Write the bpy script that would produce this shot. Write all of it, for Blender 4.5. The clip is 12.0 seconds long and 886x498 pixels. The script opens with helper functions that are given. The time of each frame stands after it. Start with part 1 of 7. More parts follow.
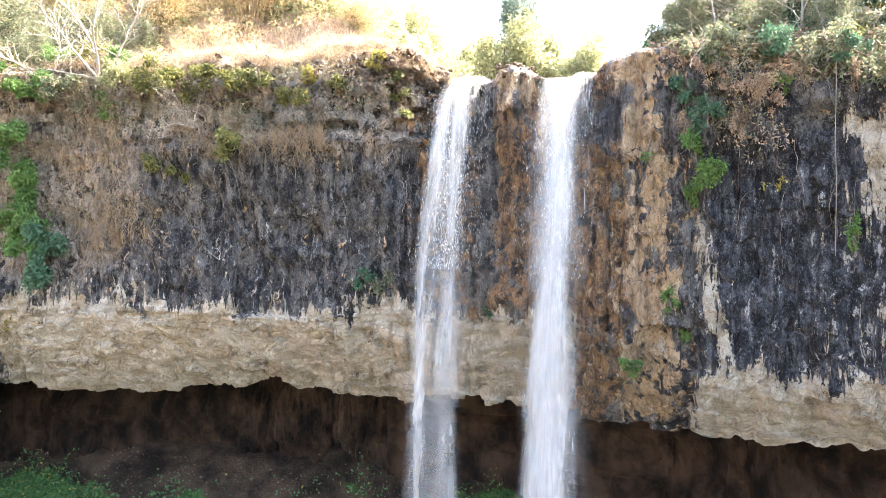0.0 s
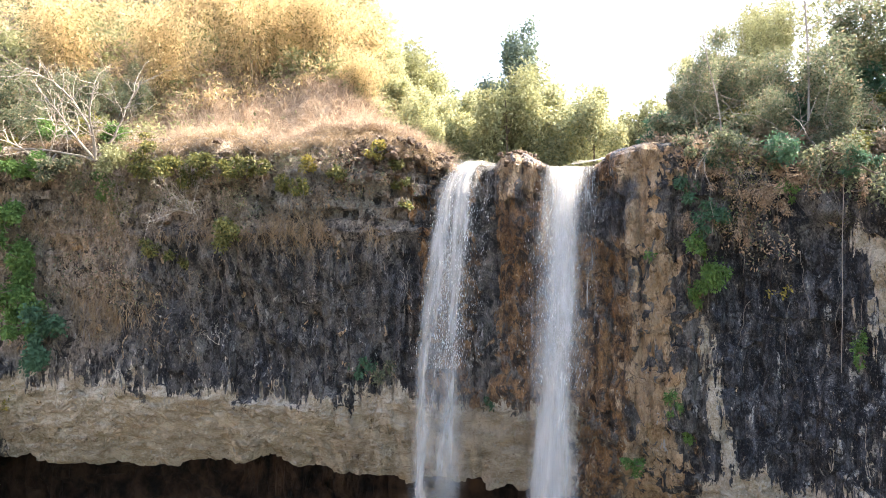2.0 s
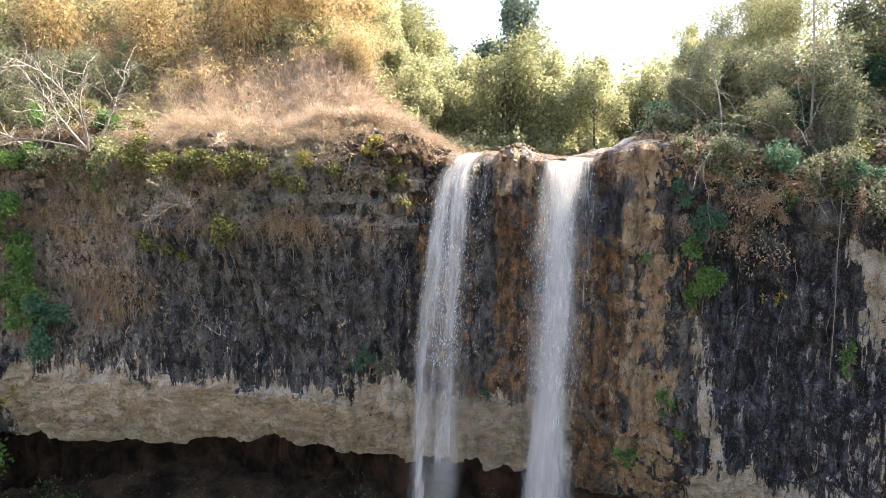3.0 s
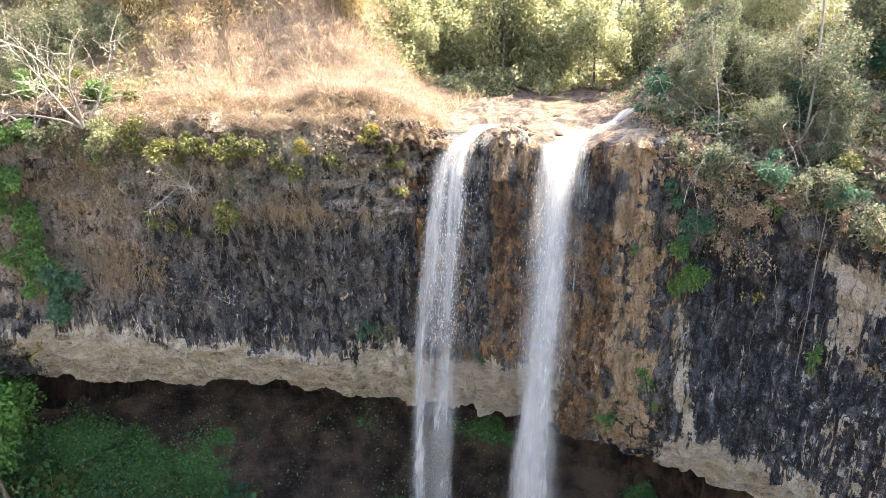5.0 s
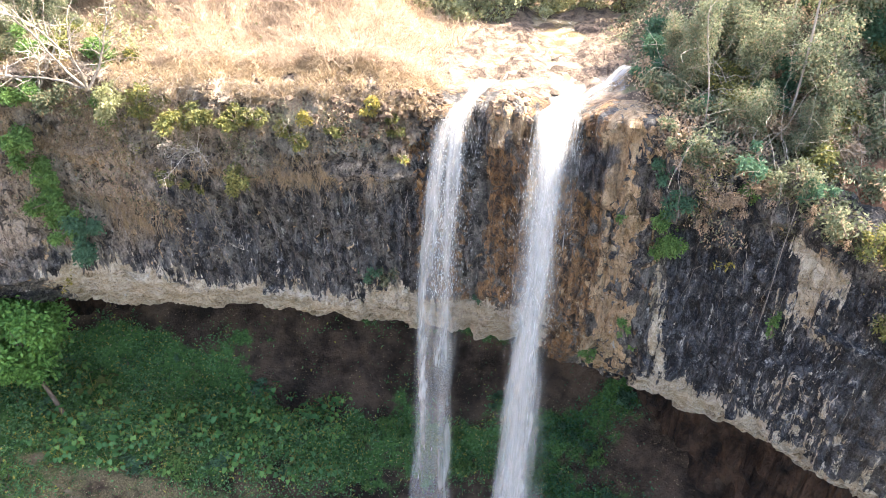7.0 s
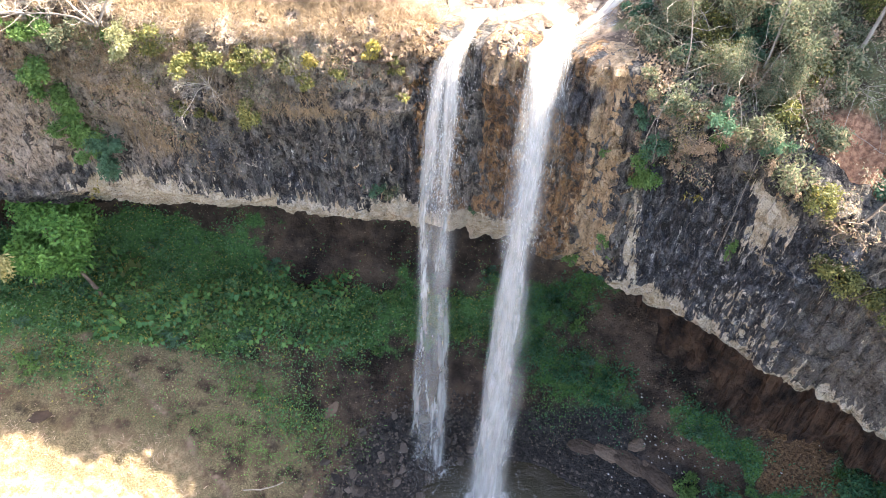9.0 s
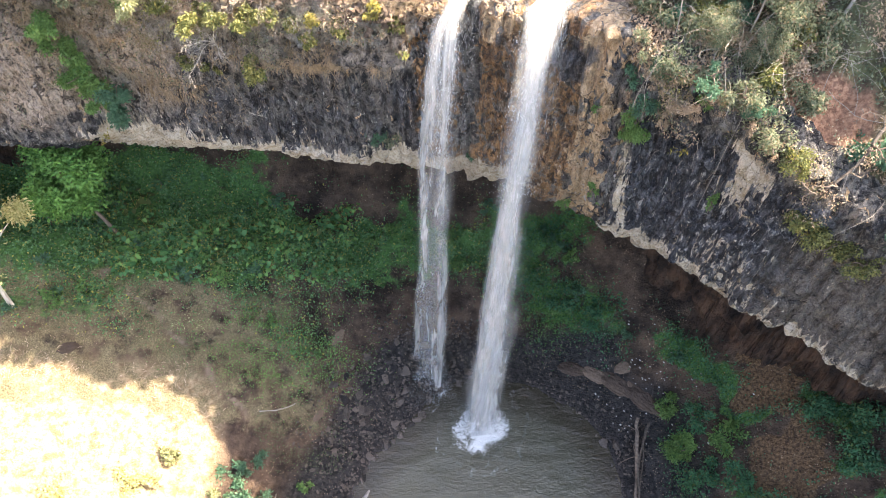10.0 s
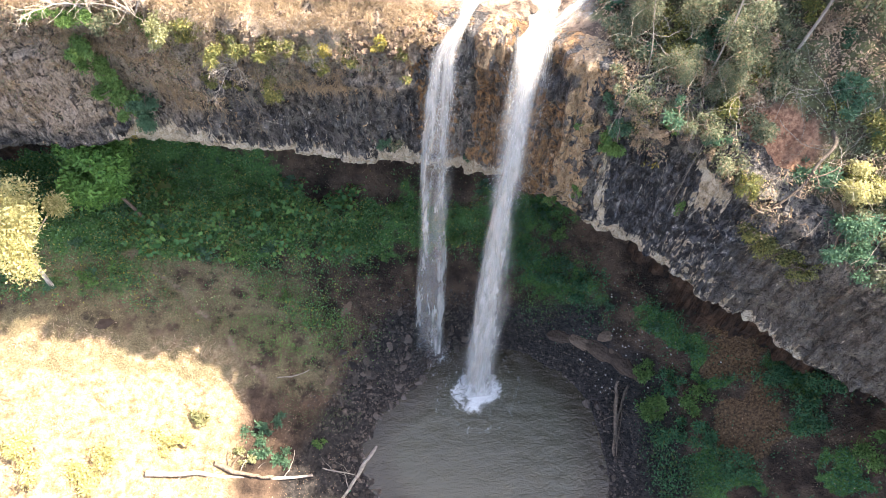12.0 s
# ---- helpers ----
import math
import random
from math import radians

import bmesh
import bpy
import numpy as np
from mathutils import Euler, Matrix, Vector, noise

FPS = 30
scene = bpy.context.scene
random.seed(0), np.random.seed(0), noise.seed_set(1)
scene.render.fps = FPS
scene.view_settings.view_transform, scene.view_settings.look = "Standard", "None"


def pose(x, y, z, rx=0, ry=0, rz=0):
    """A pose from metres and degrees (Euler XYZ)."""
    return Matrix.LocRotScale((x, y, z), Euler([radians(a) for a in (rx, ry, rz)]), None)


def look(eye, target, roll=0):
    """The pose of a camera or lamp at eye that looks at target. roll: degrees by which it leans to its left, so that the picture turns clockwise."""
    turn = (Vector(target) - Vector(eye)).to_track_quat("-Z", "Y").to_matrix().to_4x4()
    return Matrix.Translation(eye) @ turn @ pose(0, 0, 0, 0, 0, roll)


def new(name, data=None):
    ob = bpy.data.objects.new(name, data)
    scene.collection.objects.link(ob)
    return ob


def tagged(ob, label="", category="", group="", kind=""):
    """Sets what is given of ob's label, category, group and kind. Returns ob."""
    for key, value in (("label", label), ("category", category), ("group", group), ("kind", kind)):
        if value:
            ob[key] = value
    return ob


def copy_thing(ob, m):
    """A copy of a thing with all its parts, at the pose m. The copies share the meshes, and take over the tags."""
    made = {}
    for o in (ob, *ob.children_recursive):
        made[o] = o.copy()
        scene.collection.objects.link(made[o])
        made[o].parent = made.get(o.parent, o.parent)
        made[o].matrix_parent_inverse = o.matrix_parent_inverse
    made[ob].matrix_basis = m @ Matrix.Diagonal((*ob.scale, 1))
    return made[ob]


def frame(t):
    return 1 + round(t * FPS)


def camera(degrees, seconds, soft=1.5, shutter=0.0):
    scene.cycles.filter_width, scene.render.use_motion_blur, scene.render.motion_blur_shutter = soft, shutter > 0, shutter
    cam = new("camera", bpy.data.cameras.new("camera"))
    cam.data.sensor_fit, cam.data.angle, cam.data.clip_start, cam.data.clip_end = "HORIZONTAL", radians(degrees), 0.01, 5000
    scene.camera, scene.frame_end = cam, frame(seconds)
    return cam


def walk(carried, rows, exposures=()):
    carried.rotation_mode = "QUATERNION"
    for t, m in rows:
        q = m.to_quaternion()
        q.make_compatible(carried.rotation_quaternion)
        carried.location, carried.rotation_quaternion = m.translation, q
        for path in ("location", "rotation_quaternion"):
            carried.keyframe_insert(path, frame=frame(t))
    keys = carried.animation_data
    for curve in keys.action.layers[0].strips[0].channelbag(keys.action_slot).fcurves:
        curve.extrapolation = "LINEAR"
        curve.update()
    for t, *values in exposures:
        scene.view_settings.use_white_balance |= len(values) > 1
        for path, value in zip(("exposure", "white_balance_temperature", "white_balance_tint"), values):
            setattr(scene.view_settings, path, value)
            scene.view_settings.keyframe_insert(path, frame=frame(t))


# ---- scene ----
cam = camera(66.7, 12.0, soft=0.5)
METRES, EYE, TILT, LEAN, TURN = 28.0, 21.0, 0.0, 0.0, 0.0
ROWS = [
    (0.0, 0.0, 0.0, 0.0, 0.0, 0.0, -0.0),
    (0.5, -0.0016, 0.0029, 0.0278, -0.02, -0.07, -0.01),
    (1.0, -0.0016, 0.0054, 0.0578, 0.01, -0.15, -0.01),
    (1.5, -0.0017, 0.0075, 0.0914, 0.0, -0.27, 0.01),
    (2.0, -0.0019, 0.0092, 0.1274, -0.03, -0.84, 0.03),
    (2.5, -0.0012, 0.0104, 0.1664, -0.07, -3.5, 0.11),
    (3.0, -0.0002, 0.0118, 0.2084, -0.14, -6.68, 0.18),
    (5.0, 0.0005, 0.0214, 0.3825, -0.44, -19.56, 0.37),
    (5.5, 0.0007, 0.025, 0.4262, -0.51, -22.7, 0.41),
    (6.0, 0.0002, 0.0288, 0.47, -0.61, -25.95, 0.45),
    (6.5, -0.0006, 0.0327, 0.5136, -0.74, -29.55, 0.48),
    (7.0, -0.0014, 0.0366, 0.5576, -0.83, -33.38, 0.51),
    (9.0, -0.0018, 0.0527, 0.7352, -1.29, -48.43, 0.64),
    (9.5, -0.002, 0.0577, 0.7807, -1.43, -52.35, 0.67),
    (10.0, -0.0021, 0.061, 0.8249, -1.57, -56.18, 0.67),
    (10.5, -0.0018, 0.0649, 0.8689, -1.66, -59.8, 0.66),
    (11.0, -0.001, 0.0667, 0.9113, -1.66, -61.32, 0.64),
    (11.5, -0.0009, 0.0699, 0.9554, -1.69, -61.31, 0.63),
    (12.0, -0.0012, 0.0725, 0.997, -1.72, -61.31, 0.6),
]
EXPOSURES = [(0.0, 3.62, 6850, 13), (1.0, 3.26, 6850, 13), (1.8, 2.82, 6900, 13), (2.5, 2.3, 6950, 13), (3.0, 2.3, 6950, 13), (5.0, 2.75, 6900, 13), (9.5, 3.08, 7050, 14), (10.5, 3.08, 7200, 14), (12.0, 2.8, 7050, 15)]
walk(cam, [(t, pose(0, 0, EYE, TILT, LEAN, TURN) @ pose(METRES * x, METRES * y, METRES * z, 90 + pitch, roll, yaw)) for t, x, y, z, yaw, pitch, roll in ROWS], EXPOSURES)

# ---- light: high sun behind the cliff, clear sky ----
SUN_DIR = Vector((0.85, 0.285, 1.0)).normalized()
SUN_ELEV = math.asin(SUN_DIR.z)
SUN_AZ = math.atan2(SUN_DIR.x, SUN_DIR.y)
world = bpy.data.worlds.new("sky")
scene.world = world
world.use_nodes = True
sky = world.node_tree.nodes.new("ShaderNodeTexSky")
sky.sky_type, sky.sun_disc = "NISHITA", False
sky.sun_elevation, sky.sun_rotation = SUN_ELEV, SUN_AZ
sky.air_density, sky.dust_density, sky.ozone_density = 1.0, 3.0, 1.0
background = world.node_tree.nodes["Background"]
world.node_tree.links.new(sky.outputs[0], background.inputs[0])
background.inputs[1].default_value = 0.15
sun = new("sun", bpy.data.lights.new("sun", "SUN"))
sun.data.energy, sun.data.angle, sun.data.color = 3.7, radians(0.53), (1.0, 0.93, 0.80)
sun.matrix_basis = look(SUN_DIR * 100, (0, 0, 0))


# ---- noise and mesh helpers ----
def hash3(ix, iy, iz, seed):
    n = (ix.astype(np.int64) * 374761393 + iy.astype(np.int64) * 668265263 + iz.astype(np.int64) * 2147483647 + seed * 1274126177) & 0xFFFFFFFF
    n = ((n ^ (n >> 13)) * 1274126177) & 0xFFFFFFFF
    n = ((n ^ (n >> 15)) * 2246822519) & 0xFFFFFFFF
    return ((n ^ (n >> 16)) & 0xFFFFFF) / float(0xFFFFFF)


def vnoise(x, y, z, seed=0):
    """Smooth value noise, 0 to 1."""
    x, y, z = np.broadcast_arrays(np.asarray(x, float), np.asarray(y, float), np.asarray(z, float))
    ix, iy, iz = np.floor(x), np.floor(y), np.floor(z)
    fx, fy, fz = x - ix, y - iy, z - iz
    fx, fy, fz = fx * fx * (3 - 2 * fx), fy * fy * (3 - 2 * fy), fz * fz * (3 - 2 * fz)
    total = 0
    for a in (0, 1):
        for b in (0, 1):
            for c in (0, 1):
                w = (fx if a else 1 - fx) * (fy if b else 1 - fy) * (fz if c else 1 - fz)
                total = total + w * hash3(ix + a, iy + b, iz + c, seed)
    return total


def fbm(x, y, z, octaves=4, seed=0):
    total, amp, norm, f = 0, 1.0, 0.0, 1.0
    for k in range(octaves):
        total = total + amp * vnoise(x * f, y * f, z * f, seed + k)
        norm += amp
        amp *= 0.5
        f *= 2.03
    return total / norm


def step(a, b, x):
    t = np.clip((x - a) / (b - a), 0, 1)
    return t * t * (3 - 2 * t)


def mesh_from(name, verts, faces, material=None, attrs=None, uvs=None, smooth=True):
    """A mesh from arrays: verts (n, 3), faces (m, 3) or (m, 4)."""
    verts, faces = np.asarray(verts, np.float32), np.asarray(faces, np.int32)
    me = bpy.data.meshes.new(name)
    k = faces.shape[1]
    me.vertices.add(len(verts))
    me.vertices.foreach_set("co", verts.ravel())
    me.loops.add(faces.size)
    me.loops.foreach_set("vertex_index", faces.ravel())
    me.polygons.add(len(faces))
    me.polygons.foreach_set("loop_start", np.arange(0, faces.size, k, dtype=np.int32))
    me.polygons.foreach_set("use_smooth", np.full(len(faces), smooth))
    for key, value in (attrs or {}).items():
        me.attributes.new(key, "FLOAT", "POINT").data.foreach_set("value", np.asarray(value, np.float32).ravel())
    if uvs is not None:
        me.uv_layers.new(name="UVMap").data.foreach_set("uv", np.asarray(uvs, np.float32)[faces.ravel()].ravel())
    me.update()
    me.validate()
    if material:
        me.materials.append(material)
    return me


def grid_faces(rows, cols):
    i = np.arange((rows - 1) * cols).reshape(rows - 1, cols)[:, :-1].ravel()
    return np.stack([i, i + cols, i + cols + 1, i + 1], 1)


def child(name, me, parent=None, label=""):
    ob = new(name, me)
    if parent is not None:
        ob.parent = parent
    if label:
        ob["label"] = label
    return ob


def spline(points, per=24):
    """Catmull-Rom through rows of numbers."""
    p = np.asarray(points, float)
    p = np.vstack([2 * p[0] - p[1], p, 2 * p[-1] - p[-2]])
    out = []
    t = np.linspace(0, 1, per, endpoint=False)[:, None]
    for k in range(1, len(p) - 2):
        a, b, c, d = p[k - 1:k + 3]
        out.append(0.5 * (2 * b + (c - a) * t + (2 * a - 5 * b + 4 * c - d) * t ** 2 + (3 * b - a - 3 * c + d) * t ** 3))
    return np.vstack(out + [p[-2:-1]])


# ---- materials ----
class Nodes:
    """A short way to write node materials."""

    def __init__(self, name):
        self.mat = bpy.data.materials.new(name)
        self.mat.use_nodes = True
        self.tree = self.mat.node_tree
        self.bsdf = self.tree.nodes["Principled BSDF"]
        self.out = self.tree.nodes["Material Output"]

    def put(self, socket, value):
        if isinstance(value, bpy.types.NodeSocket):
            self.tree.links.new(value, socket)
        elif isinstance(value, tuple) and len(value) == 3 and socket.type == "RGBA":
            socket.default_value = (*value, 1)
        else:
            socket.default_value = value

    def node(self, kind):
        return self.tree.nodes.new(kind)

    def coords(self, scale=(1, 1, 1), which="Object"):
        m = self.node("ShaderNodeMapping")
        m.inputs["Scale"].default_value = scale
        self.put(m.inputs["Vector"], self.node("ShaderNodeTexCoord").outputs[which])
        return m.outputs[0]

    def noise(self, scale, detail=4, rough=0.6, vector=None, distort=0.0):
        n = self.node("ShaderNodeTexNoise")
        n.inputs["Scale"].default_value, n.inputs["Detail"].default_value = scale, detail
        n.inputs["Roughness"].default_value, n.inputs["Distortion"].default_value = rough, distort
        self.put(n.inputs["Vector"], vector if vector else self.coords())
        return n.outputs["Fac"]

    def warped(self, scale, amount=0.35, size=1.6):
        """Coordinates bent by noise, so that cells get crooked edges."""
        n = self.node("ShaderNodeTexNoise")
        n.inputs["Scale"].default_value, n.inputs["Detail"].default_value = size, 4
        self.put(n.inputs["Vector"], self.coords())
        m = self.node("ShaderNodeVectorMath")
        m.operation = "MULTIPLY_ADD"
        self.put(m.inputs[0], n.outputs["Color"])
        m.inputs[1].default_value = (amount, amount, amount)
        self.put(m.inputs[2], self.coords(scale))
        return m.outputs[0]

    def cells(self, scale, vector=None, feature="F1", output="Distance"):
        n = self.node("ShaderNodeTexVoronoi")
        n.feature = feature
        n.inputs["Scale"].default_value = scale
        self.put(n.inputs["Vector"], vector if vector else self.coords())
        return n.outputs[output]

    def attr(self, name):
        n = self.node("ShaderNodeAttribute")
        n.attribute_name = name
        return n.outputs["Fac"]

    def math(self, op, a, b=0.0):
        n = self.node("ShaderNodeMath")
        n.operation = op
        self.put(n.inputs[0], a), self.put(n.inputs[1], b)
        return n.outputs[0]

    def ramp(self, value, low, high, to_low=0.0, to_high=1.0):
        n = self.node("ShaderNodeMapRange")
        n.interpolation_type = "SMOOTHSTEP"
        self.put(n.inputs["Value"], value)
        n.inputs["From Min"].default_value, n.inputs["From Max"].default_value = low, high
        n.inputs["To Min"].default_value, n.inputs["To Max"].default_value = to_low, to_high
        return n.outputs[0]

    def mix(self, fac, a, b):
        n = self.node("ShaderNodeMix")
        n.data_type = "RGBA"
        self.put(n.inputs[0], fac), self.put(n.inputs[6], a), self.put(n.inputs[7], b)
        return n.outputs[2]

    def bump(self, height, strength=0.5, distance=0.1, normal=None):
        n = self.node("ShaderNodeBump")
        n.inputs["Strength"].default_value, n.inputs["Distance"].default_value = strength, distance
        self.put(n.inputs["Height"], height)
        if normal:
            self.put(n.inputs["Normal"], normal)
        return n.outputs[0]

    def surface(self, color=None, rough=None, normal=None, **others):
        for key, value in (("Base Color", color), ("Roughness", rough), ("Normal", normal), *others.items()):
            if value is not None:
                self.put(self.bsdf.inputs[key], value)
        return self.mat


def rock_material():
    n = Nodes("basalt_cliff")
    streak, broad = n.coords((1.0, 1.0, 0.16)), n.coords((1.0, 1.0, 0.5))
    wide, fine = n.noise(0.9, 5, 0.65, streak), n.noise(4.0, 6, 0.72, streak)
    drip = n.noise(4.2, 5, 0.7, n.coords((1.0, 1.0, 0.09)), 0.5)
    blotch, grain, coarse = n.noise(0.35, 4), n.noise(9.0, 6, 0.75), n.noise(1.7, 6, 0.72, broad, 0.4)
    speck = n.noise(3.6, 5, 0.75, n.coords((1, 1, 0.38)))
    patch = n.noise(1.5, 6, 0.7, n.coords((1.0, 1.0, 0.75)), 0.5)
    block = n.node("ShaderNodeSeparateColor")
    n.put(block.inputs[0], n.cells(1.9, n.coords((1.0, 1.0, 0.8)), "F1", "Color"))
    color = n.mix(n.ramp(coarse, 0.42, 0.60), (0.022, 0.023, 0.028), (0.200, 0.184, 0.166))
    color = n.mix(n.math("MULTIPLY", n.ramp(block.outputs[0], 0.3, 1.0), 0.6), color, (0.17, 0.155, 0.14))
    color = n.mix(n.math("MULTIPLY", n.ramp(fine, 0.53, 0.64), 0.6), color, (0.27, 0.255, 0.235))
    brown = n.math("ADD", n.attr("soil"), n.math("MULTIPLY", n.math("SUBTRACT", n.math("ADD", n.math("MULTIPLY", blotch, 0.5), n.math("MULTIPLY", coarse, 0.5)), 0.5), 1.8))
    color = n.mix(n.ramp(brown, 0.3, 0.75), color, n.mix(n.ramp(n.math("ADD", n.math("MULTIPLY", fine, 0.65), n.math("MULTIPLY", grain, 0.35)), 0.34, 0.60), (0.115, 0.085, 0.064), (0.53, 0.425, 0.33)))
    grey = n.math("ADD", n.attr("grey"), n.math("MULTIPLY", n.math("SUBTRACT", patch, 0.5), 2.2))
    color = n.mix(n.ramp(grey, 0.45, 0.70), color, n.mix(n.ramp(grain, 0.3, 0.7), (0.15, 0.14, 0.12), (0.43, 0.40, 0.35)))
    blot = n.noise(1.7, 4, 0.55, n.coords((1.0, 1.0, 0.65)), 0.9)
    rust = n.math("ADD", n.attr("rust"), n.math("MULTIPLY", n.math("SUBTRACT", blot, 0.5), 2.6))
    color = n.mix(n.ramp(rust, 0.50, 0.74), color, n.mix(n.ramp(speck, 0.35, 0.62), (0.095, 0.050, 0.027), (0.37, 0.205, 0.088)))
    tan = n.math("ADD", n.attr("tan"), n.math("MULTIPLY", n.math("SUBTRACT", blot, 0.5), 3.4))
    color = n.mix(n.ramp(tan, 0.50, 0.60), color, n.mix(n.ramp(fine, 0.3, 0.7), (0.34, 0.215, 0.115), (0.66, 0.48, 0.30)))
    pale = n.math("ADD", n.attr("pale"), n.math("MULTIPLY", n.math("SUBTRACT", drip, 0.5), 2.4))
    pale = n.math("ADD", pale, n.math("MULTIPLY", n.math("SUBTRACT", coarse, 0.5), 0.9))
    layer = n.noise(1.5, 6, 0.68, n.coords((0.6, 0.6, 1.3)), 0.5)
    cream = n.mix(n.ramp(layer, 0.4, 0.6), (0.43, 0.345, 0.235), (0.66, 0.575, 0.45))
    cream = n.mix(n.ramp(grain, 0.45, 0.75), cream, (0.72, 0.65, 0.54))
    cream = n.mix(n.math("MULTIPLY", n.ramp(n.noise(1.1, 6, 0.7, n.coords((0.6, 0.6, 1.4)), 0.5), 0.56, 0.68), 0.7), cream, (0.26, 0.175, 0.085))
    seam = n.cells(1.5, n.warped((0.6, 0.6, 1.7), 1.3), "DISTANCE_TO_EDGE")
    cream = n.mix(n.math("MULTIPLY", n.ramp(seam, 0.0, 0.035, 1.0, 0.0), n.ramp(patch, 0.52, 0.62)), cream, (0.15, 0.105, 0.06))
    crisp = n.noise(24.0, 4, 0.75, n.coords((1, 1, 0.6)))
    black = n.math("ADD", n.attr("black"), n.math("MULTIPLY", n.math("SUBTRACT", n.math("ADD", n.math("MULTIPLY", wide, 0.6), n.math("MULTIPLY", coarse, 0.4)), 0.5), 2.0))
    color = n.mix(n.ramp(black, 0.4, 0.7, 0.0, 0.92), color, n.mix(n.ramp(n.math("ADD", n.math("MULTIPLY", fine, 0.6), n.math("MULTIPLY", speck, 0.4)), 0.42, 0.62), (0.010, 0.012, 0.018), (0.145, 0.150, 0.165)))
    # dark end paints the shade of holes without relief; light end is pale mottle
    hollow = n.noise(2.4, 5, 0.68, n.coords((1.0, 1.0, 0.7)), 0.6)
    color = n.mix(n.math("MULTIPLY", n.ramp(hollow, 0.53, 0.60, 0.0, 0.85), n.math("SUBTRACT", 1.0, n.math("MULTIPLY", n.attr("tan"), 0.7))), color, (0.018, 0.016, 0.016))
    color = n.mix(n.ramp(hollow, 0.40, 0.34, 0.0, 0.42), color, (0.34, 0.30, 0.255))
    mud = n.attr("mud")
    color = n.mix(n.math("MULTIPLY", mud, 0.9), color, n.mix(n.ramp(n.math("ADD", n.math("MULTIPLY", coarse, 0.6), n.math("MULTIPLY", grain, 0.4)), 0.38, 0.64), (0.060, 0.050, 0.043), (0.215, 0.185, 0.155)))
    color = n.mix(n.ramp(pale, 0.42, 0.56), color, cream)
    spots = n.math("SUBTRACT", n.math("ADD", n.math("MULTIPLY", n.attr("speck"), 0.28), speck), n.math("MULTIPLY", mud, 0.2))
    color = n.mix(n.ramp(spots, 0.685, 0.735), color, (0.46, 0.44, 0.40))
    crack = n.cells(1.9, n.warped((1.0, 1.0, 0.5), 0.8), "DISTANCE_TO_EDGE")
    joint = n.cells(2.0, n.warped((1.0, 1.0, 0.36), 0.9), "DISTANCE_TO_EDGE")
    color = n.mix(n.math("MULTIPLY", n.ramp(joint, 0.0, 0.04, 0.75, 0.0), n.math("MULTIPLY", n.ramp(patch, 0.48, 0.56), n.ramp(pale, 0.3, 0.5, 1.0, 0.15))), color, (0.010, 0.010, 0.012))
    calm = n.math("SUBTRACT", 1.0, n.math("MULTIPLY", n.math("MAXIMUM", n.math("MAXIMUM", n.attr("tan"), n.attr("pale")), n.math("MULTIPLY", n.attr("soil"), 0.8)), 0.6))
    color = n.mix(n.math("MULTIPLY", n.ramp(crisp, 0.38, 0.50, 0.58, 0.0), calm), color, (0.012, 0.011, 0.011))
    color = n.mix(n.ramp(crisp, 0.54, 0.70, 0.0, 0.50), color, n.mix(0.6, color, (0.58, 0.55, 0.50)))
    height = n.math("ADD", n.math("ADD", n.math("MULTIPLY", grain, 0.6), n.math("MULTIPLY", crisp, 0.35)), n.math("ADD", n.math("MULTIPLY", coarse, 0.9), n.math("MULTIPLY", n.ramp(crack, 0.0, 0.12), 0.35)))
    wet = n.attr("wet")
    return n.surface(color, n.math("SUBTRACT", 0.85, n.math("MULTIPLY", wet, 0.4)), n.bump(height, 1.0, 0.32), **{"Specular IOR Level": n.math("ADD", 0.2, n.math("MULTIPLY", wet, 0.3))})


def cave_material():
    n = Nodes("cave_rock_shaded")
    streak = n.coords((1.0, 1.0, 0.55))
    # brown rock, toned down so that part of the undercut's shade is colour
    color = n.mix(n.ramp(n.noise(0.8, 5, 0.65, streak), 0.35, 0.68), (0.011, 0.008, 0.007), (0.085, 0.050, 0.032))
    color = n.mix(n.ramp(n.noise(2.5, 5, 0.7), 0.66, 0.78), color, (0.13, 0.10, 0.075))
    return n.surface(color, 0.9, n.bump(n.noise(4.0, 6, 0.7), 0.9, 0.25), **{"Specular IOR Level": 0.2})


